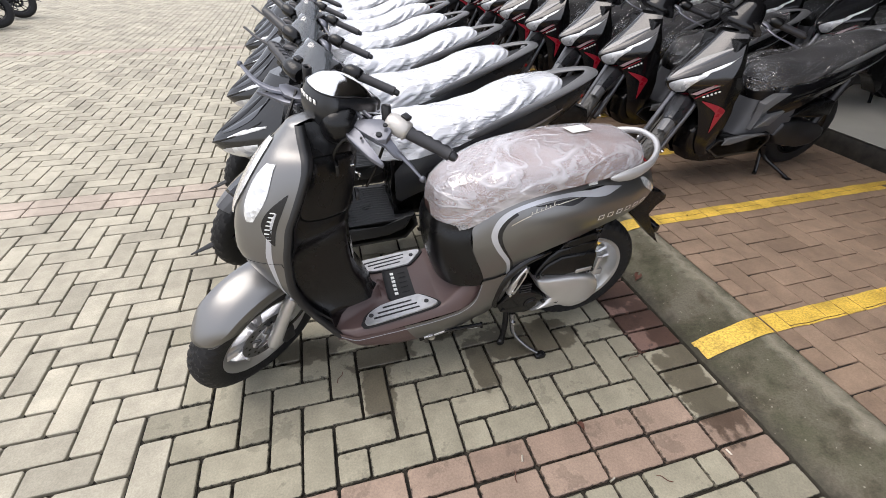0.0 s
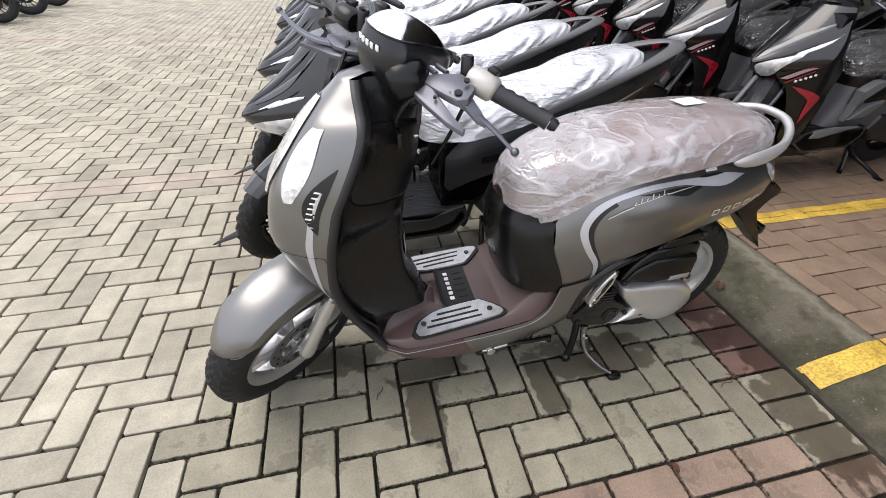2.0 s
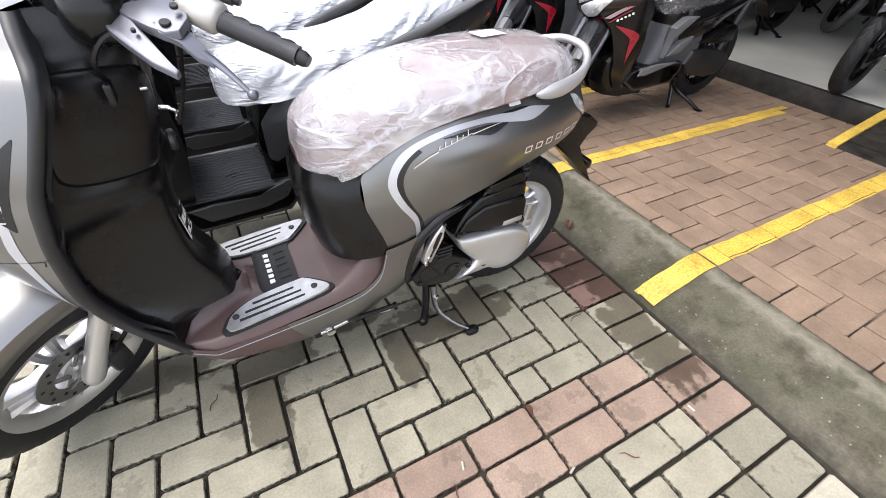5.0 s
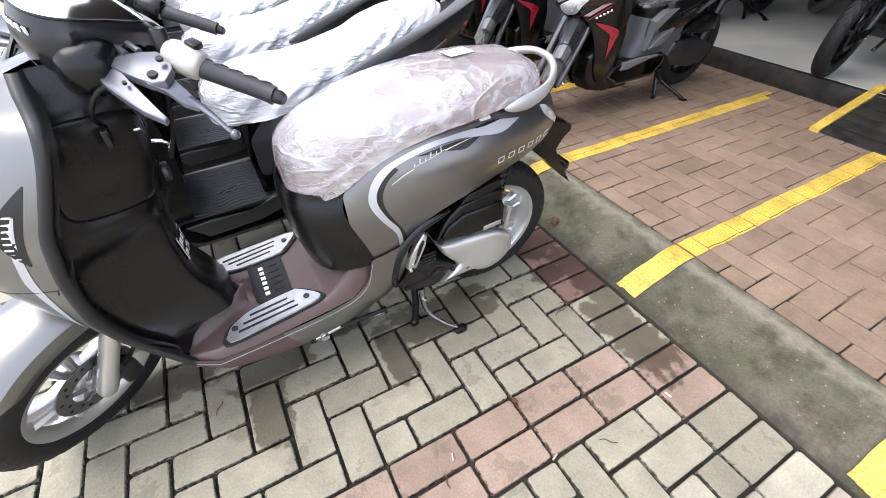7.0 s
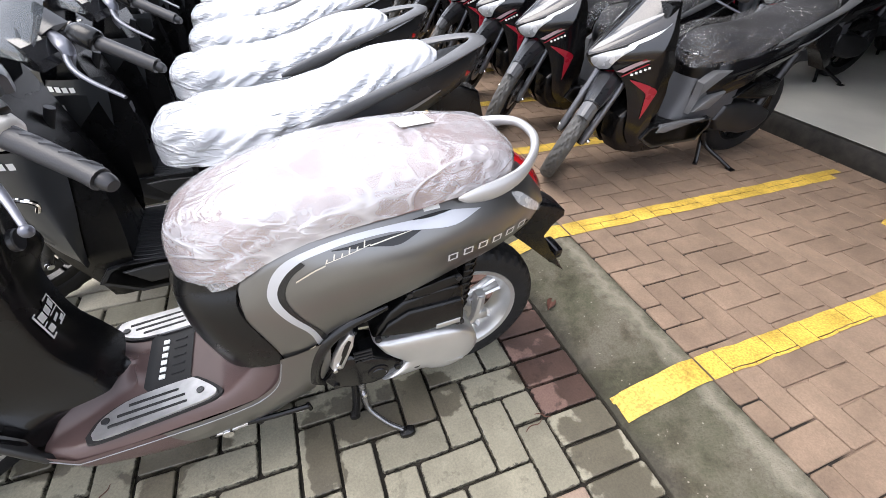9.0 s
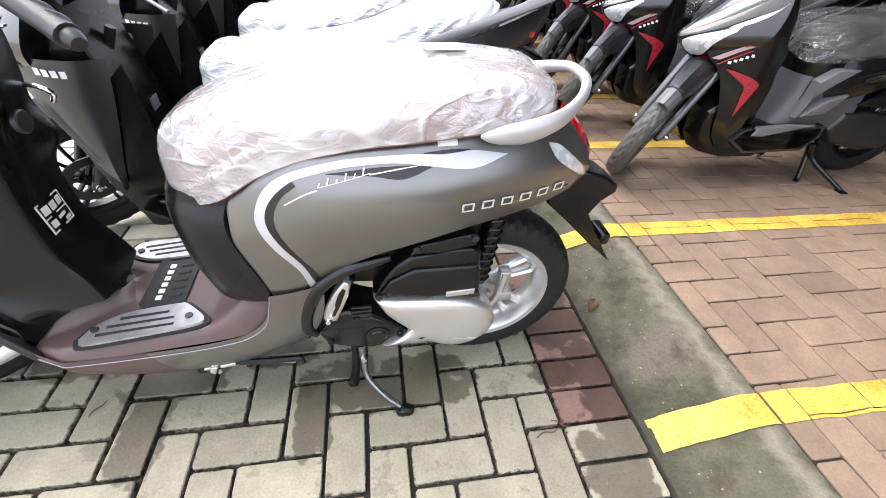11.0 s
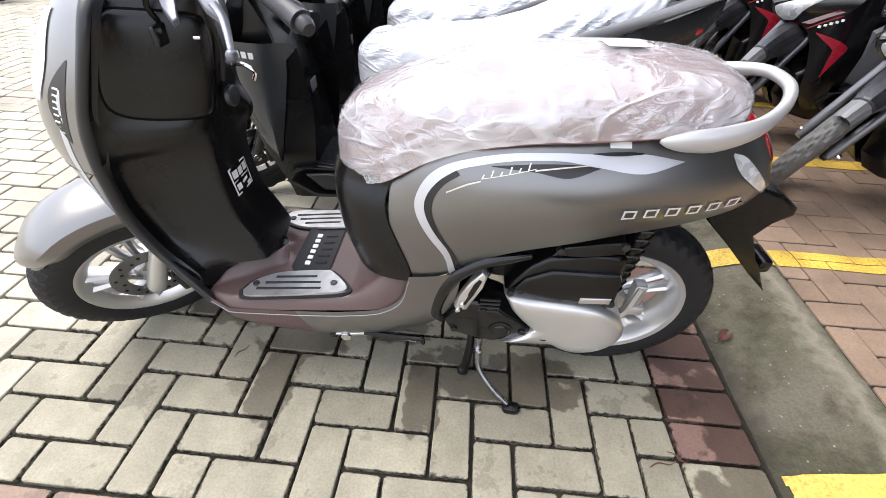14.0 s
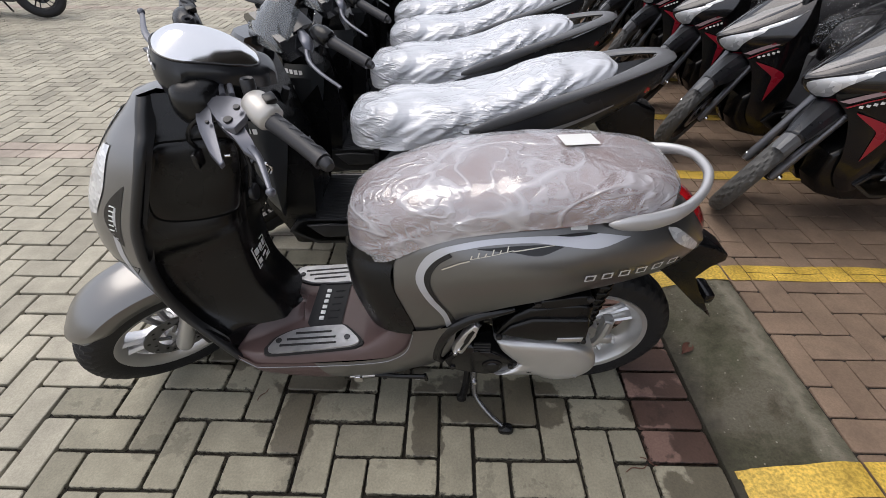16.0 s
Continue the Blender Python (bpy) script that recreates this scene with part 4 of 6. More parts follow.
def bar_end(root, side, m):
    """Grip, switch housing, lever and perch of one end of a handlebar."""
    s = side
    bm = bmesh.new()
    tube(bm, [(.824, s * (.12 if s > 0 else .03), 1.012), (.815, s * .16, 1.012), (.80, s * .21, 1.006)], .011, 10)
    bm.transform(m)
    part("handlebar", bm, M_STEEL, root)
    bm = bmesh.new()
    tube(bm, [(.819, s * .172, 1.010), (.806, s * .205, 1.005), (.79, s * .262, 1.0), (.784, s * .286, .998)], [.0165, .0165, .0155, .0165], 14, 12)
    for k in range(5):
        f = k / 4
        tube(bm, [(.818 - .03 * f, s * (.178 + .092 * f) - .012, 1.010 - .011 * f + .0155), (.818 - .03 * f - .012, s * (.178 + .092 * f), 1.010 - .011 * f + .0125), (.818 - .03 * f - .017, s * (.178 + .092 * f) + .014, 1.010 - .011 * f)], .0022, 5, 5)
    bm.transform(m)
    part("grip", bm, M_GRIP, root)
    bm = bmesh.new()
    tube(bm, [(.783, s * .287, .998), (.781, s * .296, .997), (.78, s * .304, .9965)], [.0125, .0125, .009], 14)
    bm.transform(m)
    part("bar_end", bm, M_STEEL, root)
    bm = bmesh.new()
    tube(bm, [(.8265, s * .112, 1.014), (.826, s * .114, 1.014), (.8255, s * .119, 1.014), (.824, s * .135, 1.0145), (.8215, s * .155, 1.0135), (.8185, s * .168, 1.0115), (.818, s * .172, 1.011), (.8175, s * .174, 1.0105)], [.014, .022, .0255, .027, .027, .0255, .022, .016], 20, 0, 0.92)
    bm.transform(m)
    box = part("switch_housing", bm, M_SWITCH if s > 0 else M_BLACK, root, "silver-grey switch housing" if s > 0 else "")
    bm = bmesh.new()
    block(bm, (.806, s * .15, 1.037), (.02, .022, .012), bevel=.003)
    bm.transform(m)
    part("switch", bm, M_BLACK, box)
    if s > 0:
        clutch_lever(root)
    else:
        throttle_lever(root, s, m)
    bm = bmesh.new()
    lathe(bm, [(.011, -.03), (.0125, -.001), (.0125, .03), (.0105, .033), (.006, .03), (.006, .012)], (0, 0, 0), 18)
    bm.transform(Matrix.Translation((.774, .058, .975)) @ Matrix.Rotation(radians(90), 4, "X") if s > 0 else m @ Matrix.Translation((.826, s * .092, 1.022)) @ Matrix.Rotation(radians(90), 4, "X"))
    part("mirror_boss", bm, M_STEEL, root)
    bm = bmesh.new()
    tube(bm, [(.86, s * .1, .99), (.92, s * .06, .97), (.95, s * .05, .93), (.94, s * .045, .88)], .0045, 6, 10)
    bm.transform(m)
    part("brake_cable", bm, M_BLACK, root)


def retro_scooter():
    pose_m = pose(-0.385, 0.195, 0, 0, 0, 180) @ Matrix.Rotation(radians(-2.0), 4, "X")
    root = thing("retro_scooter", "matte brown-grey retro scooter with a film-wrapped brown seat", "scooter", pose_m)
    st = steer(42)

    # rear shell
    bm = bmesh.new()
    rings = []
    for x, zt, yt, zm, ym, zb, yb in SHELL:
        side = []
        for k in range(7):
            f = 1 - k / 6
            side.append((ym - (ym - yb) * f * f, zm - (zm - zb) * f))
        for k in range(1, 8):
            f = k / 7
            side.append((ym - (ym - yt) * f * f, zm + (zt - zm) * f))
        side += [(yt * 0.93, zt + 0.006), (yt * 0.5, zt + 0.008)]
        rings.append([(x, y, z) for y, z in side] + [(x, 0, zt + 0.008)] + [(x, -y, z) for y, z in side[::-1]])
    loft(bm, rings, closed=False)
    bm.faces.new([v for v in bm.verts][-len(rings[0]):])
    shell = part("rear_shell", bm, M_PAINT, root, "matte brown-grey rear shell")
    outer = [(.418, .447), (.43, .51), (.465, .563), (.487, .608), (.485, .641), (.465, .678), (.433, .704), (.388, .721), (.324, .733), (.252, .737), (.18, .737), (.118, .739), (.049, .729)]
    inner = [(.404, .449), (.42, .521), (.449, .568), (.468, .608), (.468, .639), (.449, .671), (.417, .698), (.381, .711), (.323, .723), (.251, .727), (.187, .72), (.112, .712), (.049, .7285)]
    inner2 = [(.391, .459), (.408, .513), (.433, .557), (.453, .6), (.455, .635), (.438, .668), (.41, .692)]
    for s in (1, -1):
        bm = bmesh.new()
        decal(bm, outer, inner, 48, 0.0018, s)
        part("stripe", bm, M_SILVER, shell, "silver swept stripe")
        bm = bmesh.new()
        decal(bm, inner[:7], inner2, 30, 0.0014, s)
        decal(bm, [(.36, .7135), (.286, .722), (.223, .723), (.186, .7195)], [(.36, .7125), (.29, .711), (.235, .7045), (.186, .719)], 20, 0.0022, s)
        decal(bm, [(.20, .7385), (.17, .741), (.14, .742), (.118, .7405)], [(.20, .7375), (.17, .736), (.14, .7375), (.118, .7395)], 12, 0.003, s)
        part("stripe_shadow", bm, M_BLACKDECAL, shell, "black inner stripe")
        bm = bmesh.new()
        decal(bm, [(.432, .661), (.40, .681), (.375, .691)], [(.432, .658), (.40, .678), (.375, .6885)], 12, 0.003, s)
        decal(bm, [(.29, .7145), (.25, .7195), (.205, .7235)], [(.29, .7125), (.25, .7175), (.205, .7225)], 12, 0.003, s)
        for k in range(6):
            x, z = .372 - .0145 * k, .6925 + .0038 * k
            decal(bm, [(x, z + .0075 + .004 * (k % 2)), (x - .0028, z + .008 + .004 * (k % 2))], [(x + .003, z), (x + .0006, z + .0006)], 3, 0.003, s)
            decal(bm, [(x + .003, z + .0014), (x - .011, z + .0048)], [(x + .003, z), (x - .011, z + .0036)], 3, 0.003, s)
        part("script_line", bm, M_GOLD, shell, "thin pale script line")
        for k in range(6):
            x0 = .13 - k * .0385
            x1, zc = x0 - .024, .6405 + .001 * k
            bm = bmesh.new()
            h = .0095
            for a, b in (([(x0, zc + h), (x1, zc + h)], [(x0, zc + h - .0035), (x1, zc + h - .0035)]), ([(x0, zc - h + .0035), (x1, zc - h + .0035)], [(x0, zc - h), (x1, zc - h)]),
                         ([(x0, zc + h), (x0, zc - h)], [(x0 - .004, zc + h), (x0 - .004, zc - h)]), ([(x1 + .004, zc + h), (x1 + .004, zc - h)], [(x1, zc + h), (x1, zc - h)])):
                decal(bm, a, b, 3, 0.003, s)
            part("emblem_bar", bm, M_LETTER, shell, "raised bright emblem bar")
        bm = bmesh.new()
        decal(bm, [(-.034, .738), (-.063, .728), (-.12, .682), (-.155, .645)], [(-.034, .734), (-.056, .706), (-.115, .664), (-.148, .641)], 16, 0.004, s)
        part("indicator_lamp", bm, M_LENS, shell, "clear slanted indicator lens")
    bm = bmesh.new()
    decal(bm, [(.176, .7535), (.141, .754)], [(.174, .7455), (.14, .746)], 4, 0.0022, 1)
    part("sticker", bm, M_WHITE, shell, "small white sticker")

    # seat and its film
    bm = bmesh.new()
    loft(bm, seat_rings(SEAT, 44, 24, 0.0), closed=True)
    part("seat", bm, M_SEAT, root, "brown vinyl seat")
    bm = bmesh.new()
    rings = seat_rings(SEAT, 150, 72, 0.005, 3.0, 0.006, -0.006)
    loft(bm, rings, closed=False)
    bm.faces.new([v for v in bm.verts][:73])
    bm.faces.new([v for v in bm.verts][-73:])
    part("seat_cover", bm, M_FILM, root, "crinkled clear plastic film over the seat", 60)
    bm = bmesh.new()
    b = [(.19, -.05), (.115, -.06), (.105, -.012), (.18, -.002)]
    f = [bm.verts.new((x, y, .8578 - .35 * y * y)) for x, y in b]
    bm.faces.new(f)
    part("paper_tag", bm, M_WHITE, root, "white paper tag under the film")

    # under the seat
    bm = bmesh.new()
    rings = []
    edge = spline([(.652, .528, .655), (.63, .541, .664), (.60, .547, .668), (.56, .54, .667), (.52, .525, .664), (.48, .509, .656), (.45, .50, .648), (.42, .495, .64)], 28)
    for z, xl, xf in edge:
        yl = shell_y(xl, z) + .0035
        ring = [(xl - .004, yl - .006, z)]
        for k in range(25):
            a = radians(90 - 180 * k / 24)
            ring.append((xl + (xf - xl) * max(0.0, math.cos(a)) ** .8, yl * math.copysign(abs(math.sin(a)) ** .7, math.sin(a)), z))
        rings.append(ring + [(xl - .004, .006 - yl, z)])
    loft(bm, rings, closed=False)
    part("under_seat_panel", bm, M_BLACK, root, "satin black panel below the seat nose")
    bm = bmesh.new()
    slab(bm, [(.55, .60), (.55, .42), (.30, .40), (.05, .56), (-.1, .64), (.1, .70), (.4, .70)], -.10, .10, 0)
    part("inner_body", bm, M_BLACK, root)
    bm = bmesh.new()
    half = [(.104, .139, .764, .002, .003), (.088, .140, .7645, .006, .011), (.058, .139, .767, .009, .0185), (.012, .134, .772, .0105, .0215), (-.04, .121, .788, .0105, .018), (-.083, .088, .808, .0095, .0135), (-.108, .045, .822, .0095, .0105), (-.114, 0, .825, .0095, .010)]
    blade(bm, half + [(x, -y, z, t, h) for x, y, z, t, h in half[-2::-1]])
    part("grab_rail", bm, M_GRAB, root, "silver-grey looped grab rail with pointed ends")
    bm = bmesh.new()
    rings = []
    for i in range(13):
        f = i / 12
        x, z, w, o = -.078 - .095 * f, .762 - .105 * f, .062 * math.sin(math.pi * (.12 + .8 * f)) ** .6, .013 * math.sin(math.pi * (.06 + .88 * f))
        rings.append([(x - .74 * (o * (1 - g * g) + .012) + .016 * g * g, w * g, z + .67 * (o * (1 - g * g) + .012) - .010 * g * g) for g in (-1, -.75, -.5, -.25, 0, .25, .5, .75, 1)])
    loft(bm, rings, closed=False)
    part("tail_lamp", bm, M_REDLENS, root, "slim curved red tail lamp")
    bm = bmesh.new()
    slab(bm, [(-.09, .60), (-.16, .633), (-.225, .615), (-.262, .59), (-.265, .572), (-.226, .558), (-.203, .515), (-.226, .478), (-.25, .452), (-.27, .43), (-.327, .347), (-.26, .405), (-.18, .48), (-.105, .545)], -.036, .036, .008)
    mg = part("rear_mudguard", bm, M_BLACK, root, "matte black rear mudguard and plate holder")
    bm = bmesh.new()
    block(bm, (-.285, 0, .428), (.028, .07, .034), Matrix.Identity(4), .008)
    part("plate_lamp", bm, M_GLOSS, mg)

    # rear wheel and drive
    bm = bmesh.new()
    tyre_mesh(bm, (.004, -.022, .25), .248, .054, 40, 240)
    rt = part("rear_tyre", bm, M_RUBBER, root, "grooved black tyre", 30)
    bm = bmesh.new()
    rim_mesh(bm, (.004, -.022, .25), .176, .05, 5, .034)
    part("rear_rim", bm, M_CAST, root, "silver cast rim with paired spokes")
    bm = bmesh.new()
    slab(bm, [(.30, .395), (.285, .43), (.255, .475), (.222, .503), (.156, .512), (.085, .522), (.066, .508), (.056, .385), (.10, .376), (.179, .377)], .05, .142, .012, .03)
    ab = part("air_cleaner", bm, M_BLACK, root, "black air cleaner box")
    bm = bmesh.new()
    slab(bm, [(.284, .41), (.262, .445), (.21, .474), (.075, .476), (.066, .46), (.062, .392), (.18, .386)], .138, .152, .007, .03)
    part("cleaner_lid", bm, M_BLACK, ab)
    bm = bmesh.new()
    slab(bm, [(.225, .508), (.208, .536), (.15, .549), (.096, .56), (.082, .552), (.081, .528), (.15, .517)], .05, .147, .006, .04)
    part("cleaner_duct", bm, M_BLACK, ab)
    bm = bmesh.new()
    slab(bm, [(.139, .405), (.075, .41), (.076, .394), (.139, .389)], .148, .1545, .002)
    part("badge", bm, M_ALU, ab, "small silver badge bar")
    for x, z in ((.207, .531), (.09, .552), (.07, .39), (.285, .40)):
        bm = bmesh.new()
        disc(bm, (x, .143, z), .008, 0, .01, 12)
        part("bolt", bm, M_STEEL, ab)
    bm = bmesh.new()
    out = spline([(.298, .391), (.24, .382), (.18, .378), (.12, .373), (.07, .362), (.028, .33), (.010, .285), (.022, .245), (.055, .215), (.10, .203), (.14, .212), (.17, .228), (.22, .226), (.285, .222)], 44) + [np.array(q) for q in ((.25, .245), (.216, .278), (.25, .312), (.275, .342))]
    slab(bm, [(float(a), float(b)) for a, b in out], .07, .136, 0)
    rings = []
    for f, y in ((0, .136), (.02, .146), (.06, .152), (.13, .156), (.3, .159), (.6, .160)):
        rings.append([(.148 + (float(a) - .148) * (1 - f), y, .30 + (float(b) - .30) * (1 - f)) for a, b in out])
    loft(bm, rings, caps=False)
    bm.faces.new([bm.verts.new(p) for p in rings[-1]])
    bmesh.ops.remove_doubles(bm, verts=bm.verts, dist=.00005)
    cv = part("belt_cover", bm, M_CAST, root, "smooth cast silver belt case cover", 50)
    bm = bmesh.new()
    disc(bm, (.19, .1555, .262), .010, 0, .004, 16)
    part("cover_plug", bm, M_STEEL, cv)
    bm = bmesh.new()
    slab(bm, [(.115, .243), (.055, .240), (.056, .234), (.115, .237)], .155, .1595, 0)
    part("cover_emblem", bm, M_ALU, cv)
    bm = bmesh.new()
    slab(bm, [(.43, .335), (.40, .352), (.358, .36), (.30, .338), (.25, .30), (.213, .268), (.25, .232), (.305, .216), (.36, .225), (.41, .243), (.432, .29)], .06, .149, .010, .04)
    ck = part("crankcase", bm, M_GLOSS, root, "black crankcase cover")
    for x, z, r in ((.291, .268, .028), (.291, .268, .02), (.337, .332, .009), (.24, .267, .008), (.40, .258, .008), (.41, .32, .008)):
        bm = bmesh.new()
        disc(bm, (x, .146, z), r, 0, .007 if r != .02 else .010, 24)
        part("cap", bm, M_GLOSS, ck)
    for k in range(4):
        bm = bmesh.new()
        block(bm, (.325, .149, .352 + .012 * (k - 1.5)), (.045, .006, .005), None, .0015)
        part("cooling_fin", bm, M_STEEL, ck)
    for x, z in ((.262, .396), (.175, .387), (.112, .382), (.075, .375)):
        bm = bmesh.new()
        disc(bm, (x, .128, z), .0065, 0, .014, 14)
        part("cover_bolt", bm, M_STEEL, cv)
    bm = bmesh.new()
    slab(bm, [(.350, .478), (.338, .466), (.345, .435), (.376, .352), (.40, .35), (.405, .362), (.394, .40), (.374, .445)], .155, .172, .005, .06)
    pg = part("passenger_peg", bm, M_ALU, root, "folded silver passenger foot peg")
    bm = bmesh.new()
    slab(bm, [(.356, .456), (.350, .45), (.366, .402), (.375, .398), (.376, .41), (.366, .44)], .168, .1735, .001)
    part("peg_slot", bm, M_BLACK, pg)
    for x, z in ((.386, .372), (.395, .356)):
        bm = bmesh.new()
        disc(bm, (x, .168, z), .006, 0, .007, 10)
        part("peg_bolt", bm, M_CHROME, pg)
    bm = bmesh.new()
    tube(bm, [(.43, .14, .285), (.445, .15, .325), (.432, .156, .39), (.40, .158, .452), (.348, .157, .493), (.298, .152, .505), (.26, .146, .51)], [.012, .016, .016, .015, .014, .012, .008], 12, 24)
    tube(bm, [(.42, .145, .30), (.40, .15, .33), (.385, .152, .36), (.36, .154, .42), (.335, .155, .47)], [.012, .02, .022, .02, .012], 10, 12, .5)
    part("peg_bracket", bm, M_GLOSS, root)
    bm = bmesh.new()
    pts = [(.038 - .018 * k / 60 + .024 * math.cos(k * 0.9), .05 + .024 * math.sin(k * 0.9), .34 + .2 * k / 60) for k in range(61)]
    tube(bm, pts, .004, 6)
    tube(bm, [(.04, .05, .32), (.038, .05, .345), (.02, .05, .56)], [.014, .023, .023], 14)
    part("shock_absorber", bm, M_BLACK, root)
    bm = bmesh.new()
    block(bm, (-.03, .05, .33), (.03, .03, .07), None, .006)
    block(bm, (-.035, .055, .285), (.04, .035, .03), None, .006)
    tube(bm, [(-.03, .06, .36), (-.02, .06, .28), (.0, .06, .25)], .012, 8, 6)
    part("brake_arm", bm, M_CAST, root)
    bm = bmesh.new()
    tube(bm, [(.45, -.13, .22), (.30, -.15, .22), (.12, -.17, .25)], .022, 12, 8)
    tube(bm, [(.2, -.165, .24), (.14, -.17, .25), (-.10, -.175, .32), (-.18, -.175, .345)], [.03, .05, .052, .035], 16, 10)
    part("exhaust", bm, M_STEEL, root)

    # stands
    bm = bmesh.new()
    tube(bm, [(.335, .11, .185), (.333, .122, .135), (.325, .145, .09), (.284, .178, .048), (.244, .2, .022)], [.012, .0085, .008, .0075, .008], 10, 20)
    ss = part("side_stand", bm, M_STAND, root, "worn black and silver side stand, folded out")
    bm = bmesh.new()
    tube(bm, [(.34, .108, .18), (.339, .118, .14), (.333, .138, .098), (.292, .170, .055), (.248, .195, .024)], .005, 8, 20)
    part("stand_rib", bm, M_BLACK, ss)
    bm = bmesh.new()
    tube(bm, [(.332, .128, .15), (.331, .13, .143)], .0085, 10)
    part("spring_pin", bm, M_CHROME, ss)
    bm = bmesh.new()
    egg(bm, (.232, .208, .014), (.024, .016, .014), 14, 8, 3)
    part("stand_foot", bm, M_BLACK, ss)
    for s in (1, -1):
        bm = bmesh.new()
        tube(bm, [(.352, s * .09, .19), (.352, s * .1, .12), (.36, s * .11, .05), (.366, s * .114, .03)], [.012, .012, .012, .014], 10, 8)
        egg(bm, (.366, s * .114, .024), (.016, .012, .016), 12, 8, 2.6)
        part("centre_stand_leg", bm, M_GLOSS, root)
    bm = bmesh.new()
    tube(bm, [(.70, .142, .187), (.66, .142, .192), (.625, .142, .201), (.593, .142, .202), (.54, .142, .194), (.492, .142, .185)], [.006, .007, .0085, .0065, .006, .005], 10, 16)
    part("linkage_rod", bm, M_ALU, root, "bright steel rod under the foot board")
    bm = bmesh.new()
    tube(bm, [(.62, .15, .212), (.56, .15, .206), (.476, .146, .199)], .007, 8, 8)
    tube(bm, [(.594, .146, .21), (.593, .146, .194)], .009, 8)
    tube(bm, [(.478, .144, .206), (.474, .144, .18)], .006, 8)
    block(bm, (.703, .142, .184), (.02, .012, .02), None, .004)
    part("rod_sleeve", bm, M_GLOSS, root)
    bm = bmesh.new()
    disc(bm, (.669, .142, .188), .014, 0, .012, 20)
    part("rod_end", bm, M_CHROME, root, "chrome rod end")

    # foot board
    bm = bmesh.new()
    rows = []
    for i in range(91):
        x = .44 + (.988 - .44) * i / 90
        w = .172 if x > .57 else .172 - (.57 - x) * .22
        if x > .93:
            w -= (x - .93) * .35
        rows.append([(x, w * k / 28, floor_z(x, w * k / 28 * .172 / w)) for k in range(-28, 29)])
    loft(bm, rows, closed=False)
    part("foot_board", bm, M_BROWN, root, "dark brown plastic foot board")
    for s in (1, -1):
        top = spline([(.985, .308), (.966, .301), (.93, .292), (.88, .293), (.77, .301), (.66, .313), (.57, .334), (.522, .368), (.502, .437)], 40)
        bot = spline([(.985, .275), (.966, .24), (.93, .208), (.88, .185), (.77, .165), (.64, .173), (.53, .205), (.45, .275), (.406, .36), (.392, .462)], 40)
        bm = bmesh.new()
        rows = []
        for p, q in zip(top, bot):
            row = []
            for k in range(9):
                f = k / 8
                x, z = p[0] + (q[0] - p[0]) * f, p[1] + (q[1] - p[1]) * f
                w = (.173 if p[0] > .57 else .173 - (.57 - p[0]) * .15) - (0 if p[0] < .93 else (p[0] - .93) * .35)
                roll = .045 * min(1, max(0, (p[0] - .5) / .1))
                row.append((x, s * (w + .004 * math.sin(f * 3.1) - roll * f ** 2.2), z))
            rows.append(row)
        loft(bm, rows[20:], closed=False)
        part("side_skirt", bm, M_PAINT, root, "matte grey swept lower side panel")
        bm = bmesh.new()
        loft(bm, rows[:21], closed=False)
        sk = part("board_edge", bm, M_BROWN, root, "dark brown lower edge of the foot board")
        bm = bmesh.new()
        tube(bm, [(p[0], s * ((.1755 if p[0] > .57 else .1755 - (.57 - p[0]) * .15) - (0 if p[0] < .93 else (p[0] - .93) * .35)), p[1] - .012) for p in top], .0011, 6)
        part("pin_stripe", bm, M_GREYDECAL, sk, "thin grey pin stripe")
        # foot plates
        out = [(.902, .145), (.885, .113), (.845, .09), (.80, .082), (.715, .08), (.69, .088), (.645, .135), (.655, .152), (.70, .158), (.80, .163), (.885, .164)]
        out = spline(out + out[:1], 44)[:-1]
        def plate(scale, z0, z1, mat, nm, par, lab=""):
            b2 = bmesh.new()
            cx, cy = .775, .123
            lo = [b2.verts.new((cx + (x - cx) * scale, s * (cy + (y - cy) * scale), floor_z(min(x, .9), 0.1) + z0)) for x, y in out]
            hi = [b2.verts.new((cx + (x - cx) * scale * .985, s * (cy + (y - cy) * scale * .97), floor_z(min(x, .9), 0.1) + z1)) for x, y in out]
            b2.faces.new(hi)
            for i in range(len(out)):
                b2.faces.new((lo[i], lo[(i + 1) % len(out)], hi[(i + 1) % len(out)], hi[i]))
            return part(nm, b2, mat, par, lab)
        base = plate(1.06, 0.0, .007, M_RUBBER, "mat_base", root)
        pl = plate(.97, .006, .011, M_PLATE, "foot_plate", root, "ribbed aluminium foot plate")
        for k in range(3):
            y = .103 + .0185 * k
            x0, x1 = (.83, .73) if k == 0 else ((.85, .715) if k == 1 else (.865, .71))
            bm = bmesh.new()
            tube(bm, [(x0, s * y, floor_z(x0, .1) + .0105), (x1, s * y, floor_z(x1, .1) + .0105)], .004, 8, 0, 0.5)
            part("plate_rib", bm, M_RUBBER, pl)
        for x, y in ((.872, .125), (.683, .125)):
            bm = bmesh.new()
            disc(bm, (0, 0, 0), .008, 0, .004, 14)
            bm.transform(Matrix.Translation((x, s * y, floor_z(x, .1) + .0105)) @ Matrix.Rotation(radians(90), 4, "X"))
            part("screw", bm, M_STEEL, pl)
    bm = bmesh.new()
    rows = []
    for i in range(13):
        x = .806 - .096 * i / 12
        rows.append([(x - (.01 if abs(k) == 6 else 0), .083 * k / 6, floor_z(x, 0) + .004) for k in range(-6, 7)])
    loft(bm, rows, closed=False)
    cm = part("centre_mat", bm, M_RUBBER, root, "black rubber centre mat")
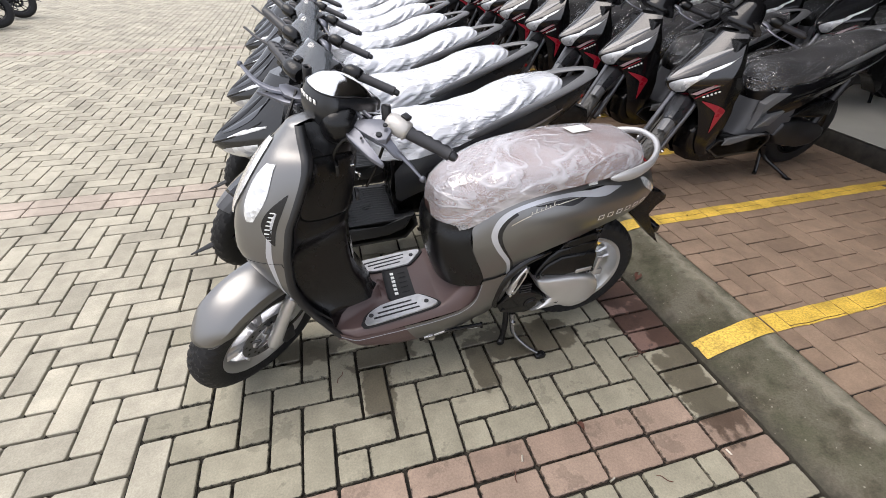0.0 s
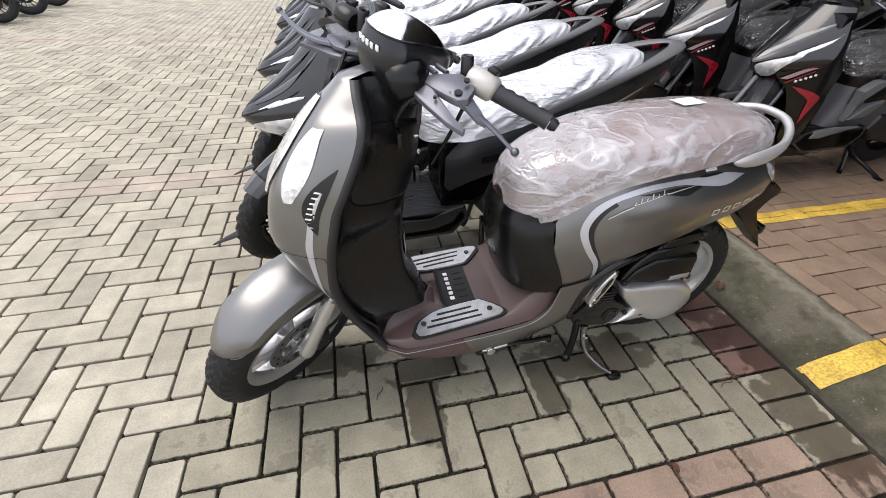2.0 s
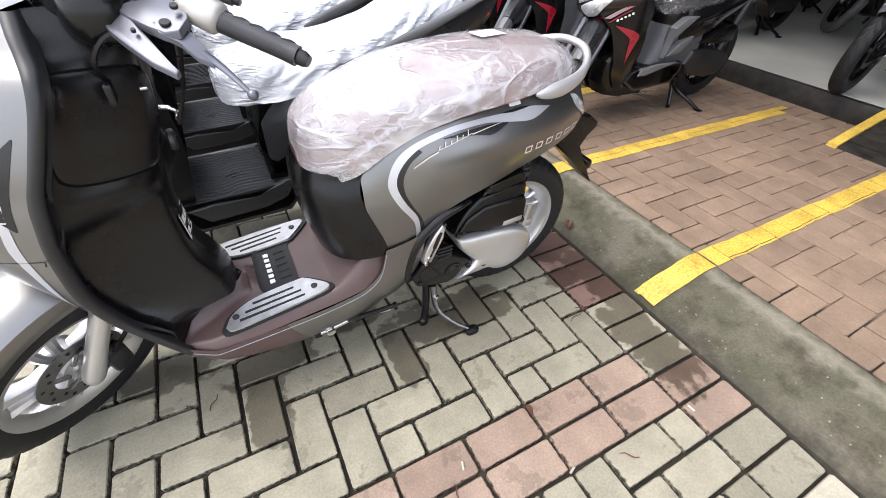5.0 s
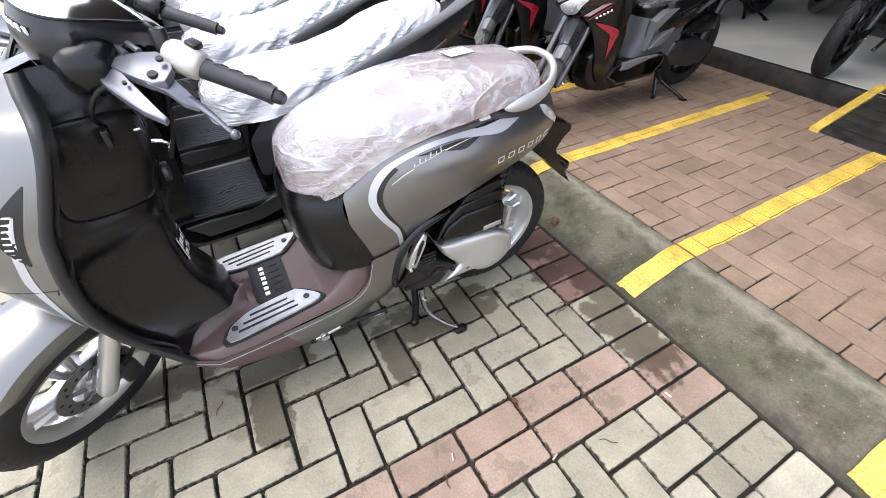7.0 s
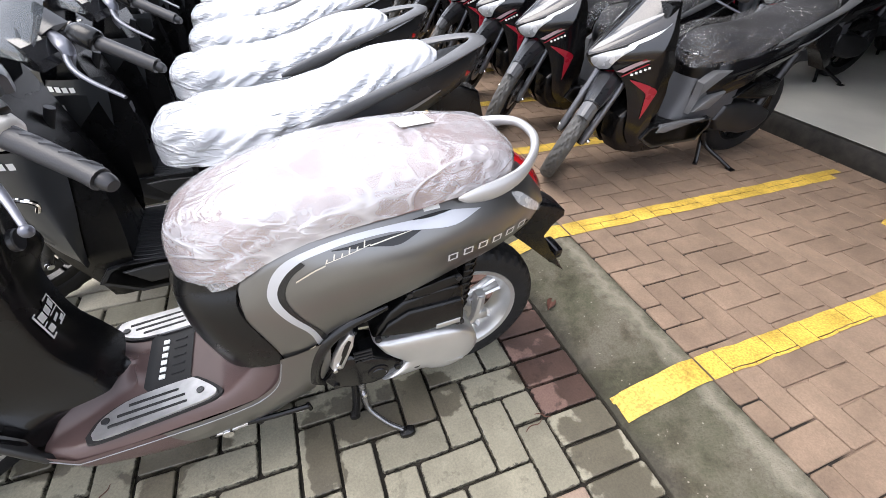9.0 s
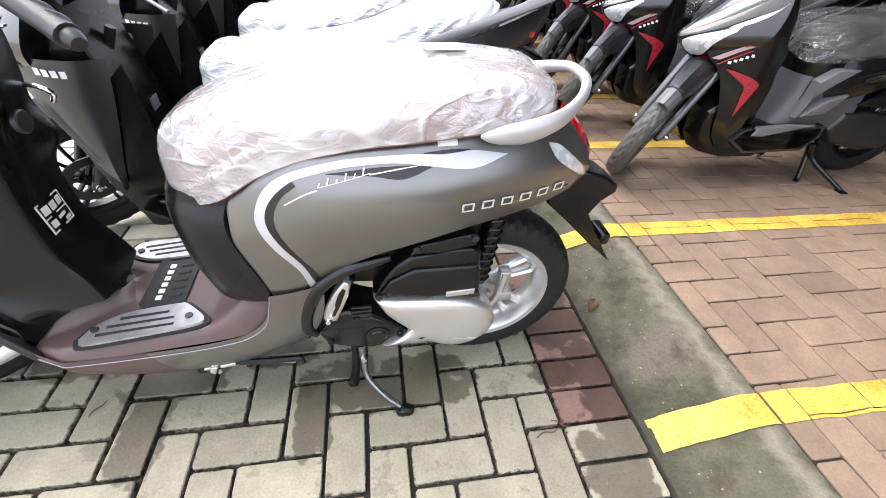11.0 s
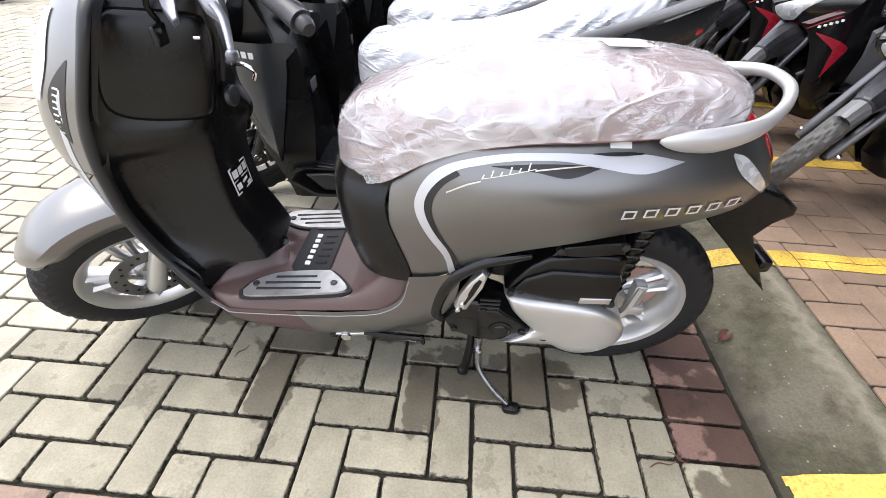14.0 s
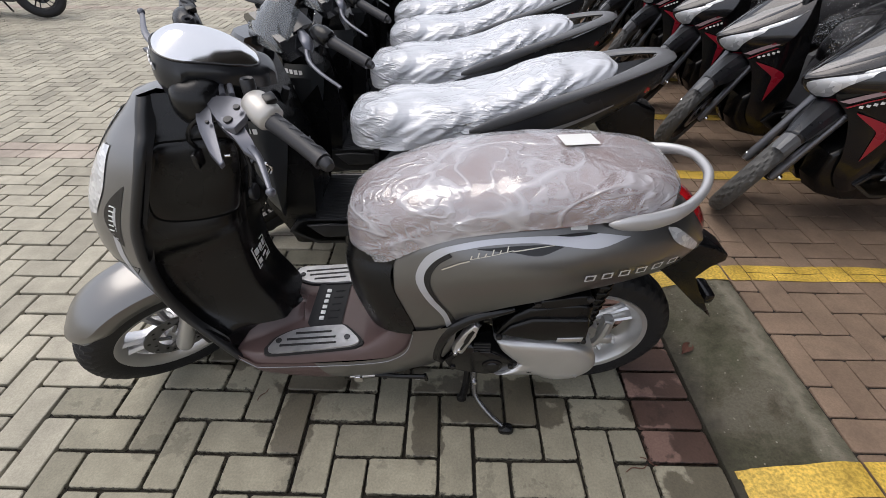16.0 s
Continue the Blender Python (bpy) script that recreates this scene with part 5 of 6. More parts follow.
    for k in range(6):
        bm = bmesh.new()
        y = -.052 + k * .0205
        block(bm, (.772, y, floor_z(.772, .06) + .006), (.013, .012, .004), None, .0012)
        part("emblem_bar", bm, M_WHITE, cm, "raised white emblem bar")
    for k in range(5):
        bm = bmesh.new()
        tube(bm, [(.752, -.05 + k * .025, floor_z(.752, 0) + .005), (.725, -.05 + k * .025, floor_z(.725, 0) + .005)], .003, 6)
        part("mat_rib", bm, M_RUBBER, cm)
    bm = bmesh.new()
    slab(bm, [(.97, .28), (.86, .18), (.75, .165), (.60, .175), (.45, .24), (.45, .33), (.6, .30), (.9, .29)], -.125, .125, .01)
    part("under_tray", bm, M_BLACK, root)

    # front apron
    bm = bmesh.new()
    rings = []
    for z, xe, ye, xc, p in FRONT:
        ring = []
        for k in range(-18, 19):
            f = k / 18
            y = ye * math.copysign(abs(f) ** 0.8, f)
            ring.append((xe + (xc - xe) * (1 - min(1, abs(y) / ye) ** p), y, z))
        rings.append(ring)
    loft(bm, rings, closed=False)
    z, xe, ye, xc, p = FRONT[0]
    ends = [ye * math.copysign(abs(k / 18) ** .8, k) for k in range(-18, 19)]
    loft(bm, [[(xe + (xc - xe) * (1 - min(1, abs(y) / ye) ** p), y, z) for y in ends], [(.96 + .02 * (1 - (y / ye) ** 2), y * .8, z + .012) for y in ends], [(.90, y * .8, z + .004) for y in ends]], closed=False)
    bmesh.ops.remove_doubles(bm, verts=bm.verts, dist=.0001)
    apron = part("front_apron", bm, M_PAINT, root, "matte grey front apron")
    for s in (1, -1):
        bm = bmesh.new()
        rows = []
        for z, xe, ye, xc, p in FRONT[20:]:
            g = min(1, (.775 - z) / .12) * .5 + .5
            rows.append([(front_x(ye * f, z) + .0022, s * ye * f, z) for f in (.93 - .02 * g, .93, .93 + .016 * g)])
        loft(bm, rows, closed=False)
        part("edge_stripe", bm, M_SILVER, apron, "silver edge stripe")
        bm = bmesh.new()
        rows = []
        for i in range(21):
            z = .825 - .14 * i / 20
            ye = float(front_at(z)[1])
            w = .013 * math.sin(i / 20 * 3.14) + .0008
            rows.append([(front_x(ye * .965 - w * g, z) + .0024, s * (ye * .965 - w * g), z) for g in (0, .5, 1)])
        loft(bm, rows, closed=False)
        dec = part("apron_decal", bm, M_BLACKDECAL, apron, "dark leaf decal with pale script bars")
        for k in range(6):
            z = .778 - .0115 * k
            y = float(front_at(z)[1]) * .965 - .0065
            bm = bmesh.new()
            bm.faces.new([bm.verts.new((front_x(y + a, z + b) + .004, s * (y + a), z + b)) for a, b in ((-.0022, -.0012), (.0022, -.0022), (.0022, .0012), (-.0022, .0022))])
            part("script_bar", bm, M_WHITE, dec)
        bm = bmesh.new()
        tube(bm, [(front_x(.16 * k / 12, .622) + .0005, s * .16 * k / 12, .622) for k in range(13)], .0013, 6)
        part("panel_seam", bm, M_BLACKDECAL, apron)
        bm = bmesh.new()
        rows = []
        for i in range(25):
            f = i / 24
            z = .89 - .14 * f
            yc, w = .078 + .032 * f, .002 + .015 * math.sin(math.pi * min(1, f * .86 + .1)) ** .8
            rows.append([(front_x(yc + w * g, z) + .004 + .004 * (1 - g * g), s * (yc + w * g), z) for g in (-1, -.67, -.33, 0, .33, .67, 1)])
        loft(bm, rows, closed=False)
        part("position_lamp", bm, M_LENS, apron, "clear slanted position lamp")
        bm = bmesh.new()
        rows = []
        for z, xe, ye, xc, p in FRONT:
            row = inner_row(min(.965, max(.36, z)), 4)
            rows.append([(xe, s * ye, z), (xe - .004, s * (ye + .004), z), (xe - .010, s * (ye + .0055), z), (xe - .016, s * (ye + .004), z), (xe - .021, s * (ye - .001), z), (xe - .023, s * (ye - .008), z), (row[0][0] - .006, s * (row[0][1] - .012), z)])
        loft(bm, rows, closed=False)
        part("edge_trim", bm, M_TRIM, apron, "dark grey rounded edge bead", 60)
    bm = bmesh.new()
    rows = []
    for i in range(27):
        z = .93 - .205 * i / 26
        w = .054 * math.sin(math.pi * (i + 1.2) / 28.4) ** .6
        rows.append([(front_x(w * g, z) + .004 + .006 * (1 - g * g), w * g, z) for g in [k / 8 for k in range(-8, 9)]])
    loft(bm, rows, closed=False)
    part("headlamp", bm, M_LENS, apron, "tall oval clear headlamp")
    bm = bmesh.new()
    rings = []
    for z, *v in INNER:
        half = inner_row(z, 28)
        rings.append([(p[0], p[1], z) for p in half] + [(inner_x(-p[1], z), -p[1], z) for p in half[::-1][1:]])
    low = rings[-1]
    for f in (.25, .5, .75, 1):
        ring = []
        for k, p in enumerate(low):
            g = abs(k - 28) / 28
            q = [float(np.interp(g, (0, .12, .35, .55, .78, 1), c)) for c in (LIP_X, LIP_Y, LIP_Z)]
            q[1] = math.copysign(q[1], p[1])
            ring.append([a + (b - a) * f for a, b in zip(p, q)])
        rings.append(ring)
    loft(bm, rings, closed=False)
    shield = part("leg_shield", bm, M_BLACK, root, "satin black inner leg shield", 60)
    # the slightly larger near-black patch behind the door paints its groove's shade
    for nm, grow, lift, mat in (("glove_box_groove_shade", 1.045, .0012, M_GROOVE_SHADE), ("glove_box_door", 1.0, .0075, M_BLACK)):
        bm = bmesh.new()
        rows = []
        for i in range(33):
            v = -math.cos(math.pi * i / 32)
            wv = max(.02, 1 - abs(v) ** 4) ** (1 / 4)
            row = []
            for k in range(29):
                u = -math.cos(math.pi * k / 28)
                y = .064 + .054 * grow * u * wv - .010 * max(0, v)
                z = .796 + .088 * grow * v + .014 * u * wv
                row.append((inner_x(y, z) - lift * (1 - abs(u) ** 14) * (1 - abs(v) ** 14) - (.014 * (1 - u * u) * (1 - v * v) if lift > .005 else 0), y, z))
            rows.append(row)
        loft(bm, rows, closed=False)
        part(nm, bm, mat, shield, "", 60)
    bm = bmesh.new()
    tube(bm, [(inner_x(.034, .842) - .012, .034, .842), (inner_x(.034, .842) - .022, .032, .842)], .004, 10)
    part("latch_knob", bm, M_CHROME, shield, "small bright latch knob")
    bm = bmesh.new()
    block(bm, (inner_x(.058, .853) - .018, .058, .853), (.010, .05, .032), Matrix.Identity(4), .003)
    block(bm, (inner_x(.058, .838) - .024, .036, .840), (.004, .012, .008), Matrix.Identity(4), .001)
    part("door_latch", bm, M_GLOSS, shield)
    bm = bmesh.new()
    disc(bm, (0, 0, 0), .02, 0, .012, 20)
    bm.transform(Matrix.Translation((.872, -.004, .728)) @ Matrix.Rotation(radians(90), 4, "Z"))
    part("ignition_lock", bm, M_STEEL, shield)
    bm = bmesh.new()
    tube(bm, [(.89, -.075, .765), (.862, -.075, .762), (.846, -.078, .748), (.852, -.078, .733)], .0045, 8, 8)
    part("bag_hook", bm, M_CHROME, shield, "bright bag hook")
    bm = bmesh.new()
    f = []
    for y, z in ((.032, .577), (-.034, .577), (-.034, .511), (.032, .511)):
        f.append(bm.verts.new((inner_x(y, z) - .002, y, z)))
    bm.faces.new(f)
    lab = part("warning_label", bm, M_BLACKDECAL, shield, "small black warning label with white marks")
    for y, z, w, h in ((-0.0010, .5645, .054, .003), (-0.0010, .5135, .054, .003), (0.0245, .539, .003, .05), (-0.0265, .539, .003, .05), (-0.0010, .538, .05, .0025), (0.0140, .552, .013, .015), (-0.0020, .552, .013, .015), (-0.0180, .552, .012, .015), (0.0140, .527, .012, .012), (-0.0070, .53, .018, .006), (-0.0160, .52, .014, .006)):
        y, z, w, h = -.001 + (y + .001) * 1.22, .544 + (z - .539) * 1.22, w * 1.22, h * 1.22
        bm = bmesh.new()
        q = [bm.verts.new((inner_x(y + a * w / 2, z + b * h / 2) - .003, y + a * w / 2, z + b * h / 2)) for a, b in ((-1, -1), (1, -1), (1, 1), (-1, 1))]
        bm.faces.new(q)
        part("label_mark", bm, M_WHITE, lab)
    bm = bmesh.new()
    tube(bm, [(.89, .012, .935), (.885, 0, .965)], .045, 16)
    egg(bm, (.89, .01, .955), (.05, .062, .05), 24, 12, 2.4)
    part("steering_neck", bm, M_BLACK, root)

    bm = bmesh.new()
    block(bm, (.842, .002, .336), (.012, .028, .006), None, .0015)
    part("floor_clip", bm, M_BRASS, root, "small yellow clip")

    # steered front end
    c = (1.25, 0, .243)
    bm = bmesh.new()
    tyre_mesh(bm, c, .243, .05, 40, 240)
    bm.transform(st)
    part("front_tyre", bm, M_RUBBER, root, "grooved black tyre", 30)
    bm = bmesh.new()
    rim_mesh(bm, c, .168, .042, 5, .05)
    bm.transform(st)
    part("front_rim", bm, M_ALU, root, "polished silver cast rim")
    bm = bmesh.new()
    brake_disc(bm, c, .098, .06, .042)
    bm.transform(st)
    bd = part("brake_disc", bm, M_DISC, root, "drilled brake disc")
    for k in range(20):
        a = 2 * math.pi * k / 20
        bm = bmesh.new()
        r = .073 + .012 * (k % 2)
        disc(bm, (c[0] + r * math.cos(a), .044, c[2] + r * math.sin(a)), .0045, 0, .0012, 8)
        bm.transform(st)
        part("drill_hole", bm, M_BLACK, bd)
    for s in (1, -1):
        bm = bmesh.new()
        tube(bm, [(1.262, s * .078, .225), (1.25, s * .078, .245), (1.215, s * .078, .32), (1.155, s * .078, .44)], [.016, .024, .022, .021], 14, 10)
        bm.transform(st)
        part("fork_slider", bm, M_CAST, root, "silver fork leg")
        bm = bmesh.new()
        tube(bm, [(1.16, s * .078, .43), (1.118, s * .078, .515)], .015, 12)
        bm.transform(st)
        part("fork_tube", bm, M_CHROME, root)
    bm = bmesh.new()
    block(bm, (1.19, .062, .2), (.05, .035, .09), None, .01)
    bm.transform(st)
    part("brake_caliper", bm, M_STEEL, root)
    bm = bmesh.new()
    tube(bm, [(1.19, .07, .25), (1.14, .1, .36), (1.1, .1, .5)], .005, 6, 8)
    bm.transform(st)
    part("brake_hose", bm, M_BLACK, root)
    bm = bmesh.new()
    rings = []
    for i in range(33):
        f = i / 32
        a = radians(45 + 92 * f)
        r = .262 + .012 * math.sin(math.pi * min(1, f * 1.2)) + .016 * f + .045 * f * f
        w = .07 * (0.45 + .55 * min(1, f * 5) ** .6) + .004 * f
        if f > .85:
            w *= 1 - (f - .85) * .8
        drop = .05 if f > .25 else .018 + .128 * f
        ring = []
        for y, d in ((-1, -drop), (-1.0, -.03), (-.93, -.010), (-.72, .0), (-.36, .0055), (0, .007), (.36, .0055), (.72, .0), (.93, -.010), (1.0, -.03), (1, -drop)):
            ring.append((c[0] + (r + d) * math.cos(a), w * y, c[2] + (r + d) * math.sin(a)))
        rings.append(ring)
    loft(bm, rings, closed=False)
    bm.transform(st)
    fd = part("front_fender", bm, M_PAINT, root, "matte grey front fender")
    md = fd.modifiers.new("thickness", "SOLIDIFY")
    md.thickness = .003
    # handlebar cover
    level = steer(30) @ Matrix.Translation((.872, -.034, .013))
    RIM_U, RIM_Z = (-.1, -.06, -.02, .02, .06, .085), (.972, .996, 1.012, 1.023, 1.031, 1.034)

    def brow(a):
        """A point of the cover's upper rim at the angle a from straight ahead, and how deep the wall hangs below it."""
        c, q = math.cos(a), math.sin(a)
        u, v = math.copysign(abs(c) ** .72, c) * (.07 if c > 0 else .098), math.copysign(abs(q) ** .8, q) * .058
        g = min(1, max(0, (c - .22) / .42))
        return u, v, float(np.interp(u, RIM_U, RIM_Z)) - .004 * q * q, .034 + .07 * g * g * (3 - 2 * g) + .012 * max(0, -c)

    def swell(f, d):
        return 1 + (.26 if d > .045 else .16) * math.sin(math.pi * .5 * min(1, f * 1.9)) - (.2 * f ** 4 if d > .06 else .03 * f * f)
    turns = [2 * math.pi * k / 72 for k in range(72)]
    bm = bmesh.new()
    rings = []
    for i in range(17):
        f = i / 16
        rings.append([(u * q, v * q, z - d * f) for u, v, z, d in map(brow, turns) for q in (swell(f, d),)])
    rings.append([(x * .8, y * .8, z + .004) for x, y, z in rings[-1]])
    loft(bm, rings, caps=False)
    bm.transform(level)
    nac = part("handlebar_cover", bm, M_CHARCOAL, root, "satin charcoal handlebar cover", 40)
    bm = bmesh.new()
    rings = []
    for r in (1.0, .985, .95, .88, .77, .63, .48, .32, .16, .03):
        rings.append([(u * r, v * r, float(np.interp(u * r, RIM_U, RIM_Z)) - .004 * (v * r / .058) ** 2 + .001 + .030 * (1 - r ** 2.4)) for u, v, z, d in map(brow, turns)])
    loft(bm, rings)
    bm.transform(level)
    part("meter_lens", bm, M_MIRROR, nac, "mirror-bright domed meter housing")
    bm = bmesh.new()
    tube(bm, [(u, v, z + .001) for u, v, z, d in map(brow, turns + turns[:1])], .0022, 6)
    bm.transform(level)
    part("lens_rim", bm, M_GLOSS, nac)
    bm = bmesh.new()
    egg(bm, (0, 0, .962), (.062, .05, .026), 24, 10, 2.6)
    bm.transform(level)
    part("handlebar_cover_base", bm, M_GLOSS, nac)
    for k in range(5):
        bm = bmesh.new()
        y = -.028 + .014 * k
        sw = swell(.24, .1)
        q = (abs(y) / (.058 * sw)) ** (1 / .8)
        x = math.sqrt(1 - q * q) ** .72 * .07 * sw
        block(bm, (x, y, 1.009), (.003, .0095, .011), Matrix.Identity(4), .001)
        bm.transform(level)
        part("emblem_bar", bm, M_WHITE, nac, "small white emblem bar")
    for s in (1, -1):
        bar_end(root, s, Matrix.Translation((.004, .004, -.012) if s > 0 else (.066, -.058, -.03)) @ st)
    return root


retro_scooter()


# ---------------------------------------------------------------- sport scooters of the rows behind
S_AXIS_P, S_AXIS_D = Vector((0.84, 0, 0.97)), Vector((-0.44, 0, 0.898))
COWL = spline([(.565, 1.0, .04, 1.09), (.605, .99, .10, 1.175), (.655, .98, .155, 1.215), (.705, .965, .183, 1.165), (.77, .94, .172, 1.085), (.835, .915, .138, 1.015), (.90, .885, .10, .955)], 24)
COWL_Z = [s[0] for s in COWL]


def cowl_x(y, z):
    xe, ye, xc = [np.interp(z, COWL_Z, [s[i] for s in COWL]) for i in (1, 2, 3)]
    return xe + (xc - xe) * (1 - min(1, abs(y) / ye) ** 1.5)


S_SEAT = [(.632, .61, .64, .02), (.618, .592, .672, .06), (.585, .588, .698, .092), (.52, .592, .714, .118), (.42, .61, .722, .138), (.28, .64, .73, .147), (.14, .685, .76, .135), (.02, .725, .81, .122), (-.1, .755, .84, .102), (-.21, .785, .85, .07), (-.25, .80, .835, .04)]
S_BODY = spline([(.53, .56, .10, .48, .12, .36, .11), (.42, .61, .125, .52, .15, .42, .13), (.28, .65, .14, .57, .163, .47, .14), (.12, .69, .14, .62, .155, .53, .12), (-.05, .745, .125, .68, .135, .60, .10),
                 (-.22, .79, .095, .735, .10, .67, .07), (-.36, .835, .05, .79, .055, .74, .04), (-.42, .855, .02, .83, .02, .80, .015)], 40)
S_BODY_X = [s[0] for s in S_BODY][::-1]


def s_body_y(x, z):
    zt, yt, zm, ym, zb, yb = [np.interp(x, S_BODY_X, [s[i] for s in S_BODY][::-1]) for i in range(1, 7)]
    if z >= zm:
        f = min(1.1, (z - zm) / max(0.01, zt - zm))
        return ym - (ym - yt) * f * f
    f = min(1.1, (zm - z) / max(0.01, zm - zb))
    return ym - (ym - yb) * f * f


def body_strip(bm, upper, lower, s, lift, n=24):
    rows = []
    for p, q in zip(spline(upper, n), spline(lower, n)):
        rows.append([(p[0] + (q[0] - p[0]) * f, s * (s_body_y(p[0] + (q[0] - p[0]) * f, p[1] + (q[1] - p[1]) * f) + lift), p[1] + (q[1] - p[1]) * f) for f in (0, .33, .67, 1)])
    loft(bm, rows, closed=False)


def side_y(x, z):
    """Half width of the front side panels: drawn in towards the nose and the keel."""
    return .168 - .95 * max(0, x - .93) ** 1.35 - .2 * max(0, .36 - z)


def skin(bm, front, rear, s, crease=.5, ridge=.014, lift=0.0, n=26, m=10):
    """A side panel between two upright curves of x and z, folded along a ridge."""
    rows = []
    for p, q in zip(spline(front, n), spline(rear, n)):
        row = []
        for k in range(m + 1):
            f = k / m
            x, z = float(p[0] + (q[0] - p[0]) * f), float(p[1] + (q[1] - p[1]) * f)
            g = f / crease if f < crease else (1 - f) / (1 - crease)
            row.append((x, s * (side_y(x, z) + ridge * g + lift), z))
        rows.append(row)
    loft(bm, rows, closed=False)


def cowl_strip(bm, rows_uvh, s, lift):
    """A strip on the nose along rows of (y, height, half width)."""
    rows = []
    for y, zc, h in spline(rows_uvh, 16):
        rows.append([(cowl_x(float(y), float(zc + h * g)) + lift + .004 * (1 - g * g), s * float(y), float(zc + h * g)) for g in (-1, -.5, 0, .5, 1)])
    loft(bm, rows, closed=False)


def sport_scooter(label, paint, panel, accent, film, film_label, seed, stand_out=True, base=1.23, turn=42, bag=0.0):
    root = thing("sport_scooter", label, "scooter")
    st = Matrix.Translation(S_AXIS_P) @ Matrix.Rotation(radians(turn), 4, S_AXIS_D) @ Matrix.Translation(-S_AXIS_P)
    # wheels
    bm = bmesh.new()
    tyre_mesh(bm, (0, 0, .262), .262, .045, 30, 100)
    part("rear_tyre", bm, M_RUBBER, root, "", 30)
    bm = bmesh.new()
    rim_mesh(bm, (0, 0, .262), .184, .034, 6, .024)
    part("rear_rim", bm, M_BLACK, root)
    c = (base, 0, .262)
    d0 = base - 1.26
    bm = bmesh.new()
    tyre_mesh(bm, c, .262, .039 if accent else .041, 26 if accent else 30, 208 if accent else 120)
    bm.transform(st)
    part("front_tyre", bm, M_TREAD if accent else M_RUBBER, root, "dusty grooved tyre" if accent else "", 30)
    bm = bmesh.new()
    rim_mesh(bm, c, .186, .03, 6, .024)
    bm.transform(st)
    part("front_rim", bm, M_BLACK, root)
    bm = bmesh.new()
    brake_disc(bm, c, .095, .062, .036, 40)
    bm.transform(st)
    part("brake_disc", bm, M_DISC if accent else M_STEEL, root, "steel brake disc")
    for s in (1, -1):
        bm = bmesh.new()
        tube(bm, [(1.275 + d0, s * .066, .24), (1.255 + d0, s * .066, .27), (1.20 + d0, s * .066, .39), (1.13 + d0, s * .066, .53)], [.013, .019, .018, .018], 12, 8)
        bm.transform(st)
        part("fork_slider", bm, M_FORK if accent else M_GREY, root, "silver fork leg" if accent else "")
        bm = bmesh.new()
        tube(bm, [(1.14 + d0, s * .066, .51), (1.02 + d0, s * .066, .76)], .013, 10)
        bm.transform(st)
        part("fork_tube", bm, M_STEEL, root)
        bm = bmesh.new()
        disc(bm, (1.262 + d0, s * .066 - (0 if s > 0 else .03), .262), .012, .012, .03, 12)
        bm.transform(st)
        part("axle_nut", bm, M_CHROME, root)
    bm = bmesh.new()
    block(bm, (1.2 + d0, .058, .235), (.05, .03, .08), None, .008)
    bm.transform(st)
    part("brake_caliper", bm, M_STEEL, root)
    bm = bmesh.new()
    rings = []
    for i in range(25):
        f = i / 24
        a = radians((46 if accent else 50) + (86 if accent else 80) * f)
        r = .284 + .045 * f * f
        w = (.03 + .036 * f if accent else .036 + .03 * min(1, f * 1.3) ** .8)
        drop = .02 + .075 * min(1, f * 2)
        rings.append([(c[0] + (r + d) * math.cos(a), w * y, c[2] + (r + d) * math.sin(a)) for y, d in ((-1.0, -drop), (-1, -.014), (-.62, .004), (-.55, .007), (-.1, .013), (0, .017), (.1, .013), (.55, .007), (.62, .004), (1, -.014), (1.0, -drop))])
    tip = rings[:5]
    loft(bm, rings[4:], closed=False)
    bm.transform(st)
    tp = bmesh.new()
    loft(tp, tip, closed=False)
    tp.transform(st)
    part("fender_tip", tp, M_MIDGREY, root, "mid-grey fender tip", 30)
    fd = part("front_fender", bm, M_GREY if accent else paint, root, "", 30)
    md = fd.modifiers.new("thickness", "SOLIDIFY")
    md.thickness = .003
    if not accent:
        bm = bmesh.new()
        tube(bm, [(1.20, .10, .31), (1.27, .10, .295), (1.34, .10, .268), (1.42, .10, .237)], [.006, .02, .018, .005], 8, 8, .45)
        part("fender_flap", bm, M_BLACK, root)
    # front cowl, set higher on the yard scooters and lower under the canopy
    rise = Matrix.Translation((.015, 0, -.024) if accent else (0, 0, .032 if paint == M_DARKPAINT else 0))
    bm = bmesh.new()
    rings = []
    for z, xe, ye, xc in COWL:
        rings.append([(cowl_x(ye * k / 12, z), ye * k / 12, z) for k in range(-12, 13)] + [(xe - .05, -ye * .6 * k / 6 + 0, z) for k in range(-5, 6)])
    loft(bm, rings, closed=True)
    bm.transform(rise)
    cowl = part("front_cowl", bm, M_YARDBLACK if paint == M_DARKPAINT and not accent else paint, root, "", 24)
    for s in (1, -1):
        bm = bmesh.new()
        cowl_strip(bm, [(.016, .618, .026), (.045, .635, .034), (.085, .672, .024), (.118, .712, .010)] if accent else [(.012, .60, .018), (.05, .62, .022), (.10, .65, .016), (.14, .68, .006)], s, .003)
        bm.transform(rise)
        part("headlamp", bm, M_SMOKED, cowl, "clear slanted headlamp")
        bm = bmesh.new()
        cowl_strip(bm, [(.098, .712, .006), (.125, .742, .013), (.145, .775, .010), (.15, .805, .003)] if accent else [(.06, .69, .003), (.09, .715, .010), (.12, .735, .008), (.145, .75, .003)], s, .003)
        bm.transform(rise)
        part("running_lamp", bm, M_SMOKED, cowl, "clear upper running lamp")
        bm = bmesh.new()
        cowl_strip(bm, [(.010, .655, .006), (.05, .680, .006), (.09, .715, .007), (.12, .76, .006)], s, .002)
        bm.transform(rise)
        part("lamp_brow", bm, M_GLOSS, cowl)
        bm = bmesh.new()
